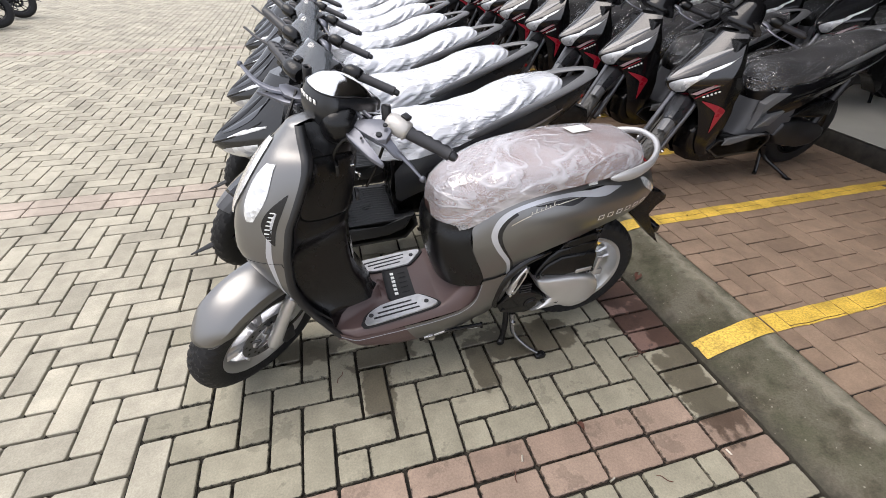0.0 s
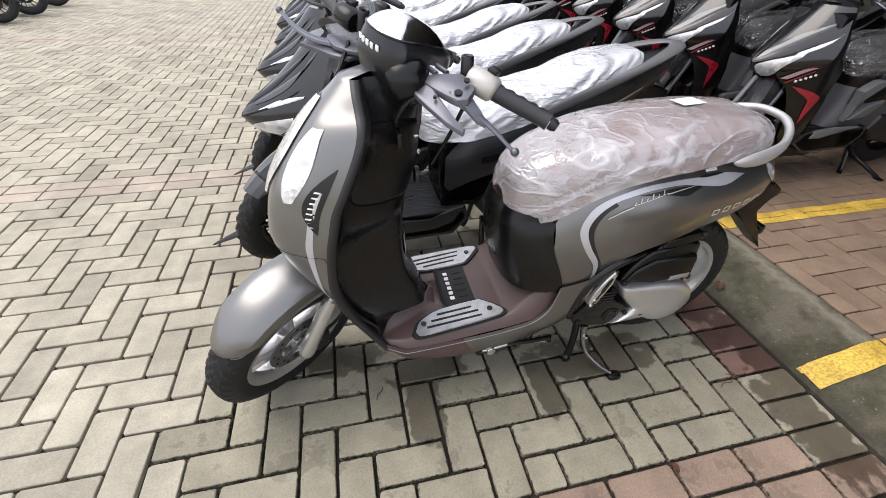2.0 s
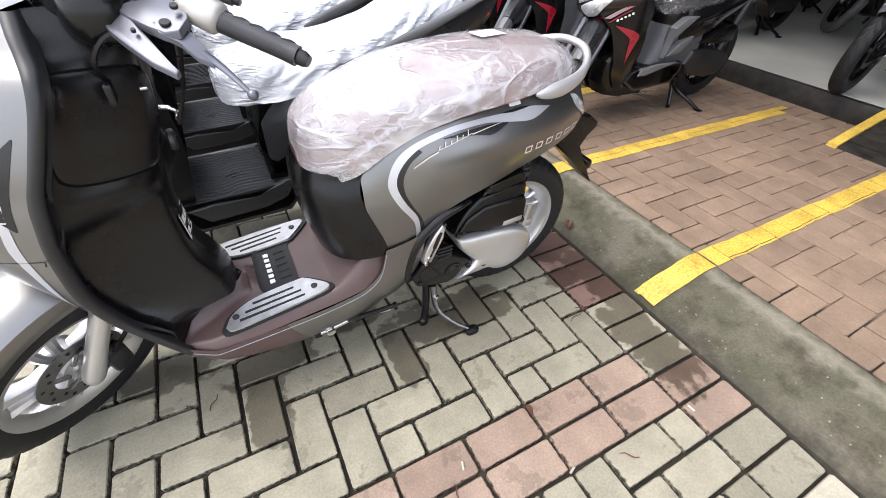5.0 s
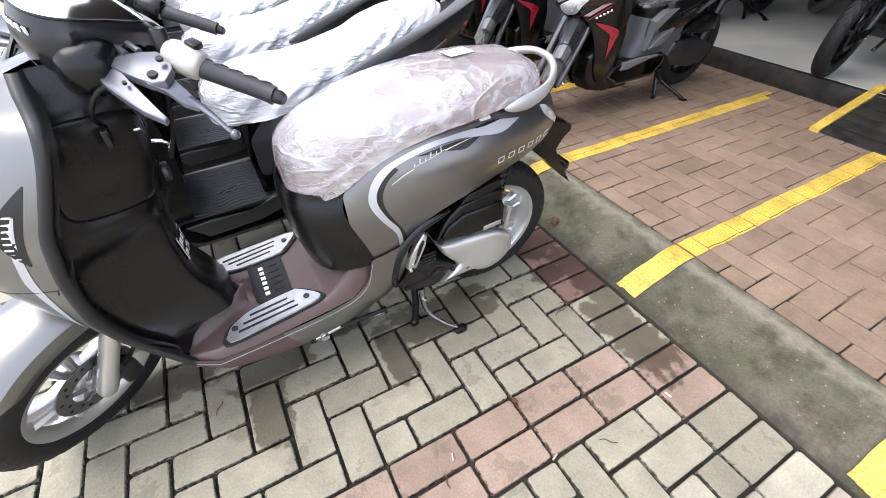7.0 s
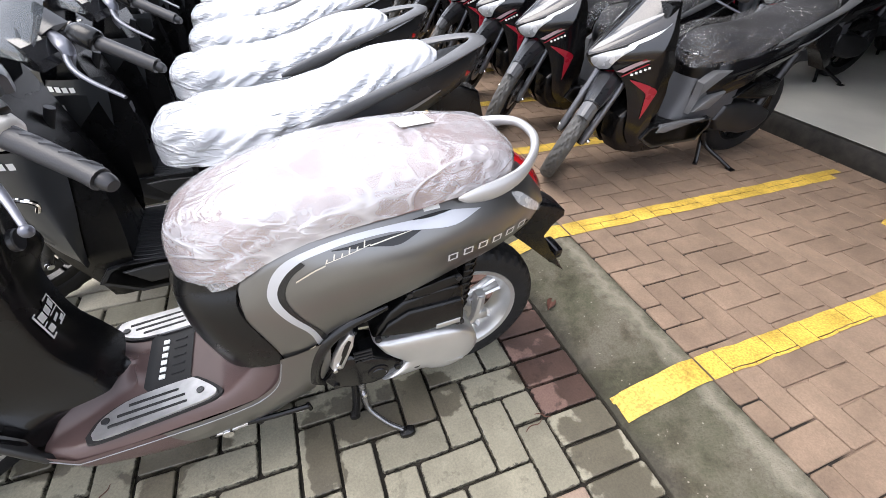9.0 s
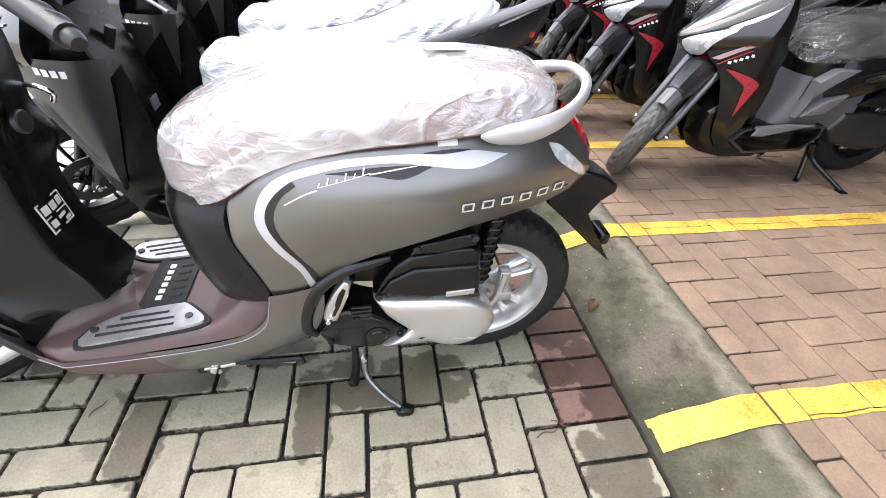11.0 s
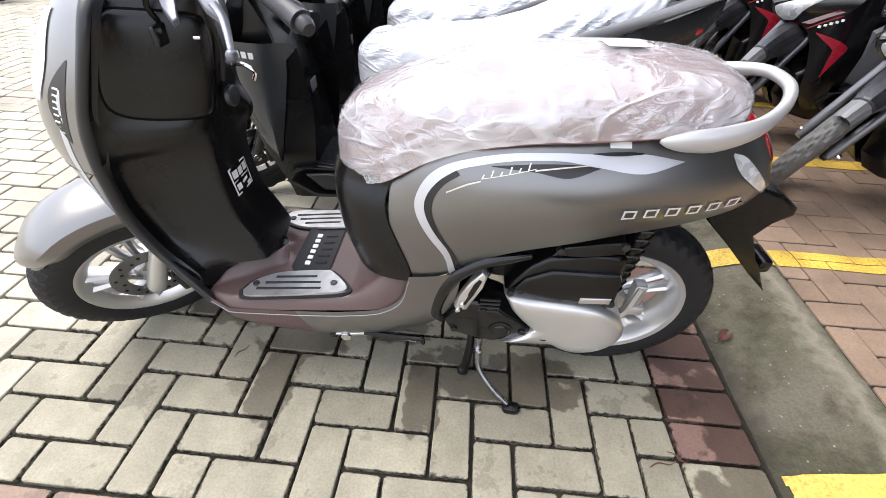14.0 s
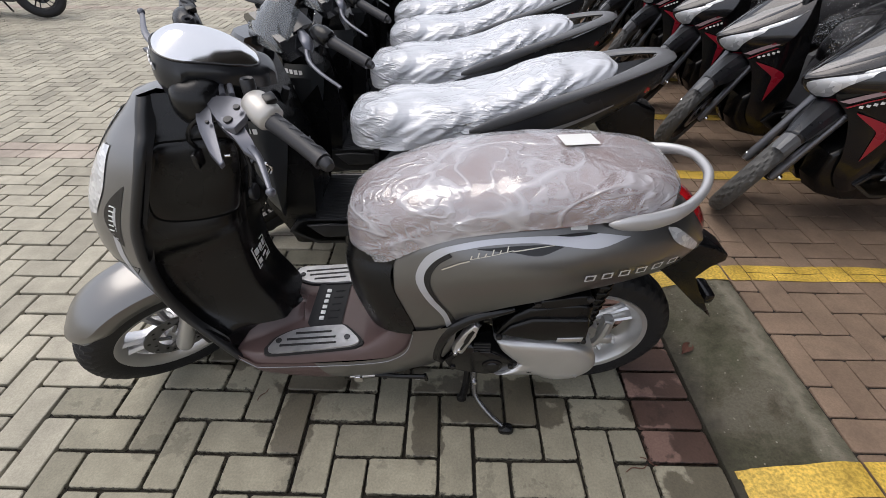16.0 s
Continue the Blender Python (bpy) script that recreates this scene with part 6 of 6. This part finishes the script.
        cowl_strip(bm, [(.02, .578, .005), (.06, .592, .008), (.11, .622, .007), (.15, .665, .003)], s, .003)
        bm.transform(rise)
        part("beak_strip", bm, accent if accent else panel, cowl)
        bm = bmesh.new()
        cowl_strip(bm, [(.004, .70, .03), (.03, .735, .035), (.07, .78, .03), (.105, .83, .014)] if accent else [(.004, .70, .02), (.02, .74, .03), (.045, .79, .035), (.06, .85, .02)], s, .002)
        bm.transform(rise)
        part("cowl_panel", bm, M_SMOKE if accent else M_GLOSS, cowl, "glossy smoke-grey centre panel" if accent else "gloss black centre panel")
        if not accent:
            bm = bmesh.new()
            cowl_strip(bm, [(.03, .70, .006), (.065, .745, .022), (.09, .80, .03), (.085, .86, .016)], s, .003)
            bm.transform(rise)
            part("cowl_flank", bm, M_COWL, cowl, "bright grey flank panel")
        # side cowl and its accent
        bm = bmesh.new()
        if accent or paint != M_DARKPAINT:
            skin(bm, [(1.04, .69), (1.125, .60), (1.062, .52), (1.02, .41), (.985, .28), (.93, .205)], [(.90, .675), (.862, .61), (.872, .50), (.885, .40), (.868, .30), (.85, .215)], s, .45, .012)
        else:
            skin(bm, [(1.03, .712), (1.05, .64), (1.0, .53), (.95, .43), (.90, .34)], [(.80, .715), (.815, .63), (.84, .53), (.868, .43), (.89, .335)], s, .74, .02)
        sc = part("side_cowl", bm, M_YARD if not accent else M_GLOSS, root, "", 30)
        bm = bmesh.new()
        if accent:
            slab(bm, [(1.045, .37), (1.035, .24), (.985, .17), (.86, .14), (.68, .14), (.60, .19), (.62, .235), (.80, .235), (.88, .30), (.95, .44)], s * .02, s * .125, .02, .05)
        else:
            skin(bm, [(.98, .50), (.96, .40), (.93, .30), (.91, .22), (.90, .155)], [(.775, .70), (.76, .54), (.775, .38), (.80, .26), (.81, .155)], s, .3, .006, -.012)
        part("inner_cowl", bm, M_BLACK, root, "", 30)
        bm = bmesh.new()
        if accent:
            skin(bm, [(1.058, .547), (1.02, .540), (.965, .525), (.93, .503), (.938, .465), (.952, .415), (.966, .366)], [(1.056, .543), (1.025, .522), (.99, .500), (.976, .484), (.973, .45), (.969, .405), (.9655, .366)], s, .5, 0, .016, 30, 4)
        else:
            skin(bm, [(1.03, .60), (.98, .52), (.93, .43)], [(1.02, .60), (.972, .525), (.926, .435)], s, .5, 0, .012, 12, 2)
        part("accent_stripe", bm, accent if accent else panel, sc, "red boomerang accent" if accent else "")
        if accent:
            for x0, z0, x1, z1, mat in ((1.115, .574, 1.03, .637, M_ROSE), (1.095, .556, 1.01, .622, M_REDPAINT)):
                bm = bmesh.new()
                wd = .026 if mat == M_ROSE else .008
                skin(bm, [(x0, z0), ((x0 + x1) / 2, (z0 + z1) / 2 + .003), (x1, z1)], [(x0 - wd, z0), ((x0 + x1) / 2 - wd, (z0 + z1) / 2 + .003), (x1 - wd, z1)], s, .5, 0, .016, 10, 3)
                part("side_flash", bm, mat, sc)
        for k in range(5):
            bm = bmesh.new()
            x0, z0, w, h = (.962 - k * .02, .685 - .002 * k, .0072, .009) if not accent else (1.058 - k * .0145, .570 + .0088 * k, .005, .005)
            skin(bm, [(x0 + w, z0 + h), (x0 + w, z0 - h)], [(x0 - w, z0 + h), (x0 - w, z0 - h)], s, .5, 0, .017, 2, 1)
            part("emblem_bar", bm, M_WHITE, sc, "small white emblem bar")
    bm = bmesh.new()
    slab(bm, [(.965, .85), (.90, .86), (.865, .74), (.80, .46), (.79, .31), (.87, .30), (.95, .5), (.985, .7)], -.125, .125, .02)
    sh = part("leg_shield", bm, M_BLACK, root)
    bm = bmesh.new()
    block(bm, (.813, -.03, .52), (.004, .05, .05), Matrix.Identity(4), 0)
    part("warning_label", bm, M_GREYDECAL, sh)
    # floor
    bm = bmesh.new()
    slab(bm, [(.86, .30), (.82, .305), (.50, .305), (.45, .32), (.44, .27), (.5, .20), (.80, .19), (.90, .25)], -.165, .165, .012)
    slab(bm, [(.86, .30), (.82, .305), (.50, .305), (.45, .32), (.44, .27), (.5, .20), (.80, .19), (.90, .25)], .165, -.165, .012)
    fb = part("foot_board", bm, M_GREY, root, "black ribbed foot board")
    for k in range(15):
        bm = bmesh.new()
        y = -.14 + .02 * k
        tube(bm, [(.80, y, .3065), (.70, y + .012, .3065), (.64, y - .008, .3065), (.53, y, .3065)], .0022, 6, 10, .6)
        part("floor_rib", bm, M_GREY, fb)
    for s in (1, -1):
        bm = bmesh.new()
        slab(bm, [(.813, .276), (.797, .315), (.663, .326), (.5, .323), (.673, .3), (.753, .271)] if accent else [(.83, .285), (.74, .295), (.60, .285), (.50, .33), (.455, .335), (.50, .26), (.58, .235), (.77, .225)], s * .155, s * .174, .006, .04)
        part("lower_panel", bm, M_MIDGREY if accent else panel, root)
    bm = bmesh.new()
    if accent:
        rings = []
        for z, x, w in spline([(.30, .70, .13), (.36, .672, .128), (.43, .648, .125), (.49, .637, .119), (.515, .632, .114)], 16):
            side = [(.3, w), (.42, w), (.54, w * .98), (x - .045, w * .9), (x - .018, w * .68), (x - .004, w * .36), (x, 0)]
            rings.append([(px, py, z) for px, py in side] + [(px, -py, z) for px, py in side[-2::-1]])
        loft(bm, rings)
        black = bmesh.new()
        rings = []
        for z, x, w in spline([(.512, .634, .118), (.55, .64, .118), (.59, .645, .11), (.62, .64, .10)], 8):
            side = [(.3, w), (.42, w), (.54, w * .98), (x - .045, w * .9), (x - .018, w * .68), (x - .004, w * .36), (x, 0)]
            rings.append([(px, py, z) for px, py in side] + [(px, -py, z) for px, py in side[-2::-1]])
        loft(black, rings)
        part("seat_base", black, M_BLACK, root, "", 50)
    else:
        out = [(.54, .31), (.55, .45), (.54, .61), (.30, .64), (.25, .40), (.40, .30)]
        slab(bm, out, -.115, .115, .02)
        slab(bm, out, .115, -.115, .02)
    part("under_seat_panel", bm, M_KNEE if accent else M_BLACK, root, "", 50)
    for s in (1, -1) if accent else ():
        for nm, outline, y in (("side_cover", [(.606, .505), (.54, .553), (.435, .56), (.522, .502), (.598, .446), (.617, .345), (.60, .40)], .152), ("lower_side_cover", [(.609, .36), (.517, .43), (.425, .456), (.44, .44), (.47, .40), (.50, .372)], .16)):
            bm = bmesh.new()
            slab(bm, outline, s * .11, s * y, .004, .03)
            part(nm, bm, M_MIDGREY, root)
    # rear body
    bm = bmesh.new()
    rings = []
    for x, zt, yt, zm, ym, zb, yb in S_BODY:
        side = [(ym - (ym - yb) * (1 - k / 5) ** 2, zm - (zm - zb) * (1 - k / 5)) for k in range(6)] + [(ym - (ym - yt) * (k / 5) ** 2, zm + (zt - zm) * k / 5) for k in range(1, 6)]
        rings.append([(x, y, z) for y, z in side] + [(x, -y, z) for y, z in side[::-1]])
    loft(bm, rings, closed=True)
    rb = part("rear_body", bm, M_GLOSS if accent else M_GREY, root)
    for s in (1, -1):
        bm = bmesh.new()
        body_strip(bm, [(.51, .55), (.40, .607), (.22, .668), (.0, .724), (-.2, .785), (-.40, .845)], [(.505, .515), (.40, .55), (.22, .605), (.0, .67), (-.2, .742), (-.40, .825)], s, .004)
        part("tail_panel", bm, M_GLOSS if accent else panel, rb, "dark grey tail side panel")
        bm = bmesh.new()
        body_strip(bm, [(.05, .655), (-.1, .69), (-.25, .74)], [(.05, .648), (-.1, .675), (-.25, .735)], s, .005, 10)
        part("tail_line", bm, M_GREYDECAL, rb)
        bm = bmesh.new()
        body_strip(bm, [(.40, .53), (.2, .585), (-.02, .64)], [(.40, .505), (.2, .55), (-.02, .632)], s, .005, 14)
        part("body_crease", bm, M_DARKPAINT if accent else M_BLACK, rb)
    bm = bmesh.new()
    loft(bm, seat_rings(S_SEAT, 30, 18, 0.0), closed=True)
    part("seat", bm, M_SEATBLACK, root, "black vinyl seat")
    bm = bmesh.new()
    rows = [(x + bag * max(0, x - .25) / .3, zb - bag * .15 * max(0, x - .25) / .3, zt + bag * .2, w) for x, zb, zt, w in S_SEAT]
    rings = seat_rings(rows, 120, 56, 0.010, seed, 0.02 + bag * .15, 0.004)
    loft(bm, rings, closed=False)
    bm.faces.new([v for v in bm.verts][:57])
    bm.faces.new([v for v in bm.verts][-57:])
    part("seat_cover", bm, film, root, film_label, 60)
    bm = bmesh.new()
    half = [(.22, .158, .672, .003, .006), (.16, .157, .692, .006, .018), (.04, .15, .735, .009, .022), (-.1, .136, .782, .014, .018), (-.22, .114, .82, .021, .014), (-.32, .08, .85, .028, .010), (-.40, .03, .868, .03, .008)]
    blade(bm, half + [(x, -y, z, t, h) for x, y, z, t, h in half[::-1]], 12, 40)
    part("grab_rail", bm, M_MIDGREY, root, "dark grey grab rail")
    bm = bmesh.new()
    egg(bm, (-.335, 0, .775), (.055, .058, .028), 16, 8, 2.6)
    part("tail_lamp", bm, M_REDLENS, root, "red tail lamp")
    bm = bmesh.new()
    slab(bm, [(-.20, .68), (-.34, .73), (-.42, .70), (-.45, .60), (-.50, .50), (-.47, .47), (-.38, .56), (-.25, .62)], -.045, .045, .008)
    part("rear_mudguard", bm, M_BLACK, root)
    # drive
    bm = bmesh.new()
    slab(bm, [(.36, .37), (.20, .375), (.05, .34), (-.05, .30), (-.06, .25), (0, .19), (.12, .175), (.34, .22), (.40, .29)], .05, .145, .02, .05)
    part("belt_cover", bm, M_STEEL, root)
    bm = bmesh.new()
    slab(bm, [(.33, .40), (.22, .475), (.06, .50), (.0, .48), (-.02, .39), (.1, .375)], .05, .14, .016, .05)
    part("air_cleaner", bm, M_BLACK, root)
    bm = bmesh.new()
    tube(bm, [(.03, .09, .30), (-.06, .09, .60)], .026, 10)
    part("shock_absorber", bm, M_STEEL, root)
    bm = bmesh.new()
    tube(bm, [(.40, -.12, .20), (.22, -.145, .21), (.12, -.15, .24), (-.16, -.165, .34)], [.02, .025, .05, .045], 12, 10)
    part("exhaust", bm, M_STEEL, root)
    bm = bmesh.new()
    if stand_out:
        tube(bm, [(.36, .10, .20), (.335, .12, .13), (.25, .19, .06), (.195, .232, .018)], [.013, .012, .011, .011], 8, 10)
        block(bm, (.185, .237, .007), (.045, .04, .012), None, .003)
    else:
        tube(bm, [(.36, .10, .20), (.20, .14, .17), (.10, .15, .16)], .011, 8, 8)
    part("side_stand", bm, M_GLOSS, root)
    for s in (1, -1):
        bm = bmesh.new()
        tube(bm, [(.34, s * .07, .20), (.345, s * .10, .11), (.35, s * .125, .035), (.36, s * .135, .012)], [.013, .012, .012, .014], 8, 8)
        part("centre_stand_leg", bm, M_GLOSS, root)
    # handlebar
    hb = st @ Matrix.Translation((-.05, 0, -.05))
    if not accent and paint == M_DARKPAINT:
        hb = Matrix.Translation((-.035, .045, .018)) @ Matrix.Translation(S_AXIS_P) @ Matrix.Rotation(radians(50), 4, S_AXIS_D) @ Matrix.Translation(-S_AXIS_P) @ Matrix.Translation((-.05, 0, -.05))
    bm = bmesh.new()
    loft(bm, [[(.93, -w, z0), (.80, -w * .8, z0 - .005), (.79, -w * .7, z1 - .01), (.90, -w * .5, z1), (.90, w * .5, z1), (.79, w * .7, z1 - .01), (.80, w * .8, z0 - .005), (.93, w, z0)] for w, z0, z1 in ((.085, .93, .935), (.12, .945, .97), (.11, .965, .985), (.08, .985, .997))])
    bm.transform(hb)
    hc = part("handlebar_cover", bm, paint, root, "", 25)
    bm = bmesh.new()
    loft(bm, [[(.875, y, .99), (.84, y, 1.0), (.80, y * .9, .992), (.835, y, .986)] for y in (-.07, -.035, 0, .035, .07)])
    bm.transform(hb)
    part("meter_lens", bm, M_GLOSS, hc)
    bm = bmesh.new()
    loft(bm, [[(.965 - .10 * f - .03 * abs(y / .1) ** 2, y * .85 * (1 - .3 * f * f), .955 + .115 * f - .03 * f * abs(y / .1) ** 2) for y in (-.1, -.075, -.05, -.025, 0, .025, .05, .075, .1)] for f in (0, .2, .4, .6, .8, 1)], closed=False)
    bm.transform(hb)
    fs = part("fly_screen", bm, M_GLOSS if accent else M_SCREEN, hc, "glossy smoked fly screen", 80)
    md = fs.modifiers.new("thickness", "SOLIDIFY")
    md.thickness = .003
    for s in (1, -1):
        bar_end_plain(root, s, hb)
    return root


def bar_end_plain(root, s, m):
    """Grip, switch block, lever and bracket in black and grey."""
    for name, pts, rad, mat, steps, flat in (
            ("grip", [(.822, s * .10, .99), (.815, s * .16, 1.0), (.80, s * .22, 1.0), (.78, s * .30, .998)], [.013, .0175, .017, .0175], M_GRIP, 12, 1),
            ("bar_end", [(.779, s * .302, .998), (.777, s * .312, .997), (.776, s * .318, .997)], [.012, .012, .008], M_STEEL, 0, 1),
            ("switch_block", [(.828, s * .11, 1.0), (.822, s * .13, 1.005), (.817, s * .165, 1.005), (.816, s * .172, 1.004)], [.018, .026, .026, .018], M_BLACK, 8, 1),
            ("lever_perch", [(.85, s * .07, .985), (.86, s * .11, .985), (.868, s * .135, .975), (.868, s * .12, .93), (.865, s * .13, .905)], [.012, .018, .014, .009, .005], M_LEVER, 12, .6),
            ("brake_lever", [(.868, s * .12, .975), (.895, s * .17, .972), (.90, s * .23, .972), (.888, s * .30, .97), (.887, s * .31, .97)], [.008, .0065, .0055, .005, .005], M_LEVER, 12, .8)):
        bm = bmesh.new()
        tube(bm, pts, rad, 10, steps, flat)
        bm.transform(m)
        part(name, bm, M_STEEL if s < 0 and mat == M_LEVER else mat, root)


left_proto = sport_scooter("dark grey scooter with milky plastic over the seat", M_DARKPAINT, M_GREY, None, M_FILM_MILKY, "wrinkled milky plastic sheet on the seat", 1.7, False, 1.10, 42)
right_proto = sport_scooter("black scooter with red accents and a clear seat bag", M_DARKPAINT, M_GREY, M_REDPAINT, M_FILM_CLEAR, "loose clear plastic bag on the seat", 5.1, True, 1.215, 45, .06)
white_proto = sport_scooter("white and black scooter parked inside the shop", M_WHITEPAINT, M_BLACK, None, M_FILM_CLEAR, "loose clear plastic bag on the seat", 8.3, True, 1.24, 8)
rng = random.Random(3)
LEFT = [(-.525, .83 + .57 * k, 0) for k in range(8)]
RIGHT = [(1.80, 1.08 + .635 * k, PAVE_Z) for k in range(8)]


def stand_row(proto, places, group, lean, facing):
    for k, (x, y, z) in enumerate(places):
        jitter = (rng.uniform(-.03, .03), rng.uniform(-.02, .02), rng.uniform(-1.5, 1.5)) if k else (0, 0, 0)
        m = pose(x + jitter[0], y + jitter[1], z, 0, 0, facing + jitter[2]) @ Matrix.Rotation(radians(-lean), 4, "X")
        if k == 0:
            proto.matrix_basis = m
            tagged(proto, group=group)
        else:
            copy_thing(proto, m)


stand_row(left_proto, LEFT, "scooters in the yard row", 2, 181)
stand_row(right_proto, RIGHT, "scooters under the canopy", 2, 180)
white_proto.matrix_basis = pose(3.66, 0.42, PAVE_Z + .13, 0, 0, 178)
for x, y, rz in ((3.75, 1.75, 178), (3.8, 2.45, 182), (3.75, 3.15, 178), (3.8, 3.85, 181), (3.75, 4.55, 178), (5.5, 1.4, 178), (5.5, 2.3, 182), (5.5, 3.2, 178), (5.4, 4.1, 183)):
    copy_thing(right_proto, pose(x, y, PAVE_Z + .13, 0, 0, rz))
for x, y, rz in ((-7.05, 4.35, -8), (-7.1, 5.55, -8), (-7.15, 7.5, -8), (-7.1, 8.2, -8), (-7.2, 9.2, -8)):
    copy_thing(left_proto, pose(x, y, 0, 0, 0, rz))


# ---------------------------------------------------------------- paving, last
def paving():
    grey = thing("pavement", "grey-tan herringbone paving blocks with red bands", "paving", kind="structure")
    rects = []
    bands = [(-26, -24), (-5, -3), (16, 18), (58, 60)]
    edge = -130
    lo = -60
    for k, (b0, b1) in enumerate(bands + [(150, 150)]):
        for r in herringbone(edge, -2, lo, b0, {1: 1, 2: 0}.get(k, k % 4)):
            rects.append((*r, 0))
        for y in range(b0, b1):
            for x in range(edge, -2, 2):
                rects.append((x, y, x + 2, y + 1, 1))
        lo = b1
    for y in range(-60, 150):
        rects.append((-2, y, 0, y + 1, 2 if -2 < y < 6 else 1 if (y * 7919) % 5 < 2 else 0))
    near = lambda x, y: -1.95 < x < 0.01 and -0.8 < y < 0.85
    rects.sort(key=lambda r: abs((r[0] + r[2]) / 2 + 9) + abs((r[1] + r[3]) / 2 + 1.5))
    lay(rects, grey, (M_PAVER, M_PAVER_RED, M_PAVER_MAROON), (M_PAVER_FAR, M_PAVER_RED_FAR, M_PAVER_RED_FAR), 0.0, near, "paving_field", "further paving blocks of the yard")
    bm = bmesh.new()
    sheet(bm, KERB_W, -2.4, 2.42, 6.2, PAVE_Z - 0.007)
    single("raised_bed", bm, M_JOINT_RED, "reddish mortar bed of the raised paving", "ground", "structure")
    red = thing("raised_paving", "worn terracotta paving blocks of the parking bays", "paving", kind="structure")
    rr = [(*r, 0) for r in herringbone(KERB_W / U, 2.39 / U, -20, 56, 2)]
    rr.sort(key=lambda r: abs((r[0] + r[2]) / 2 - 8) + abs((r[1] + r[3]) / 2 - 3))
    lay(rr, red, (M_RED,), (M_RED_FAR,), PAVE_Z, lambda x, y: x < 1.9 and -0.7 < y < 1.5, "raised_paving_field", "further terracotta blocks under the parked scooters", 0.0024, 0.002, 0.4)
    for yc in (-0.96, -0.172, 0.615, 1.4, 2.19, 2.98, 3.77):
        parking_line(yc, rr, "worn yellow painted parking bay line")



def leaf(x, y, z, length, turn):
    bm = bmesh.new()
    rows = []
    for i in range(9):
        f = i / 8
        w = length * 0.28 * math.sin(math.pi * (0.04 + 0.94 * f)) ** 0.8
        rows.append([((f - 0.5) * length, w * g, 0.004 + 0.012 * g * g + 0.010 * math.sin(3 * f)) for g in (-1, -0.5, 0, 0.5, 1)])
    loft(bm, rows, closed=False)
    ob = single("dry_leaf", bm, M_LEAF, "curled dry brown leaf lying on the ground", "leaf", group="fallen leaves and twigs")
    ob.matrix_basis = pose(x, y, z, 0, 0, turn)


def twig(x, y, z, length, turn):
    bm = bmesh.new()
    tube(bm, [(-length / 2, 0, 0.0015), (-length / 6, length * 0.08, 0.003), (length / 5, -length * 0.05, 0.0025), (length / 2, length * 0.04, 0.0015)], [0.0012, 0.0015, 0.0013, 0.0008], 6, 8)
    ob = single("twig", bm, M_LEAF, "thin dry brown twig lying on the paving", "twig", group="fallen leaves and twigs")
    ob.matrix_basis = pose(x, y, z, 0, 0, turn)



def scrap(x, y, z, length, turn):
    bm = bmesh.new()
    tube(bm, [(-length / 2, 0, .003), (length / 2, 0, .003)], .0032, 10)
    ob = single("cigarette_butt", bm, M_GOLD, "small pale cigarette butt lying on the paving", "litter", group="litter on the paving")
    ob.matrix_basis = pose(x, y, z, 0, 0, turn)


paving()
for x, y, turn in ((-0.858, -0.376, 70), (-0.186, -0.536, 100), (-0.613, -0.511, 20)):
    scrap(x, y, 0.001, 0.021, turn)
leaf(0.05, 0.28, 0.02, 0.06, 40)
leaf(-0.62, -0.33, 0.0, 0.03, 110)
for x, y, length, turn in ((-1.397, 0.086, 0.05, 60), (-0.25, -0.12, 0.07, 15), (-0.21, -0.1, 0.05, -30), (-0.9, -0.42, 0.04, 80), (-0.45, -0.55, 0.05, 140)):
    twig(x, y, 0.001, length, turn)
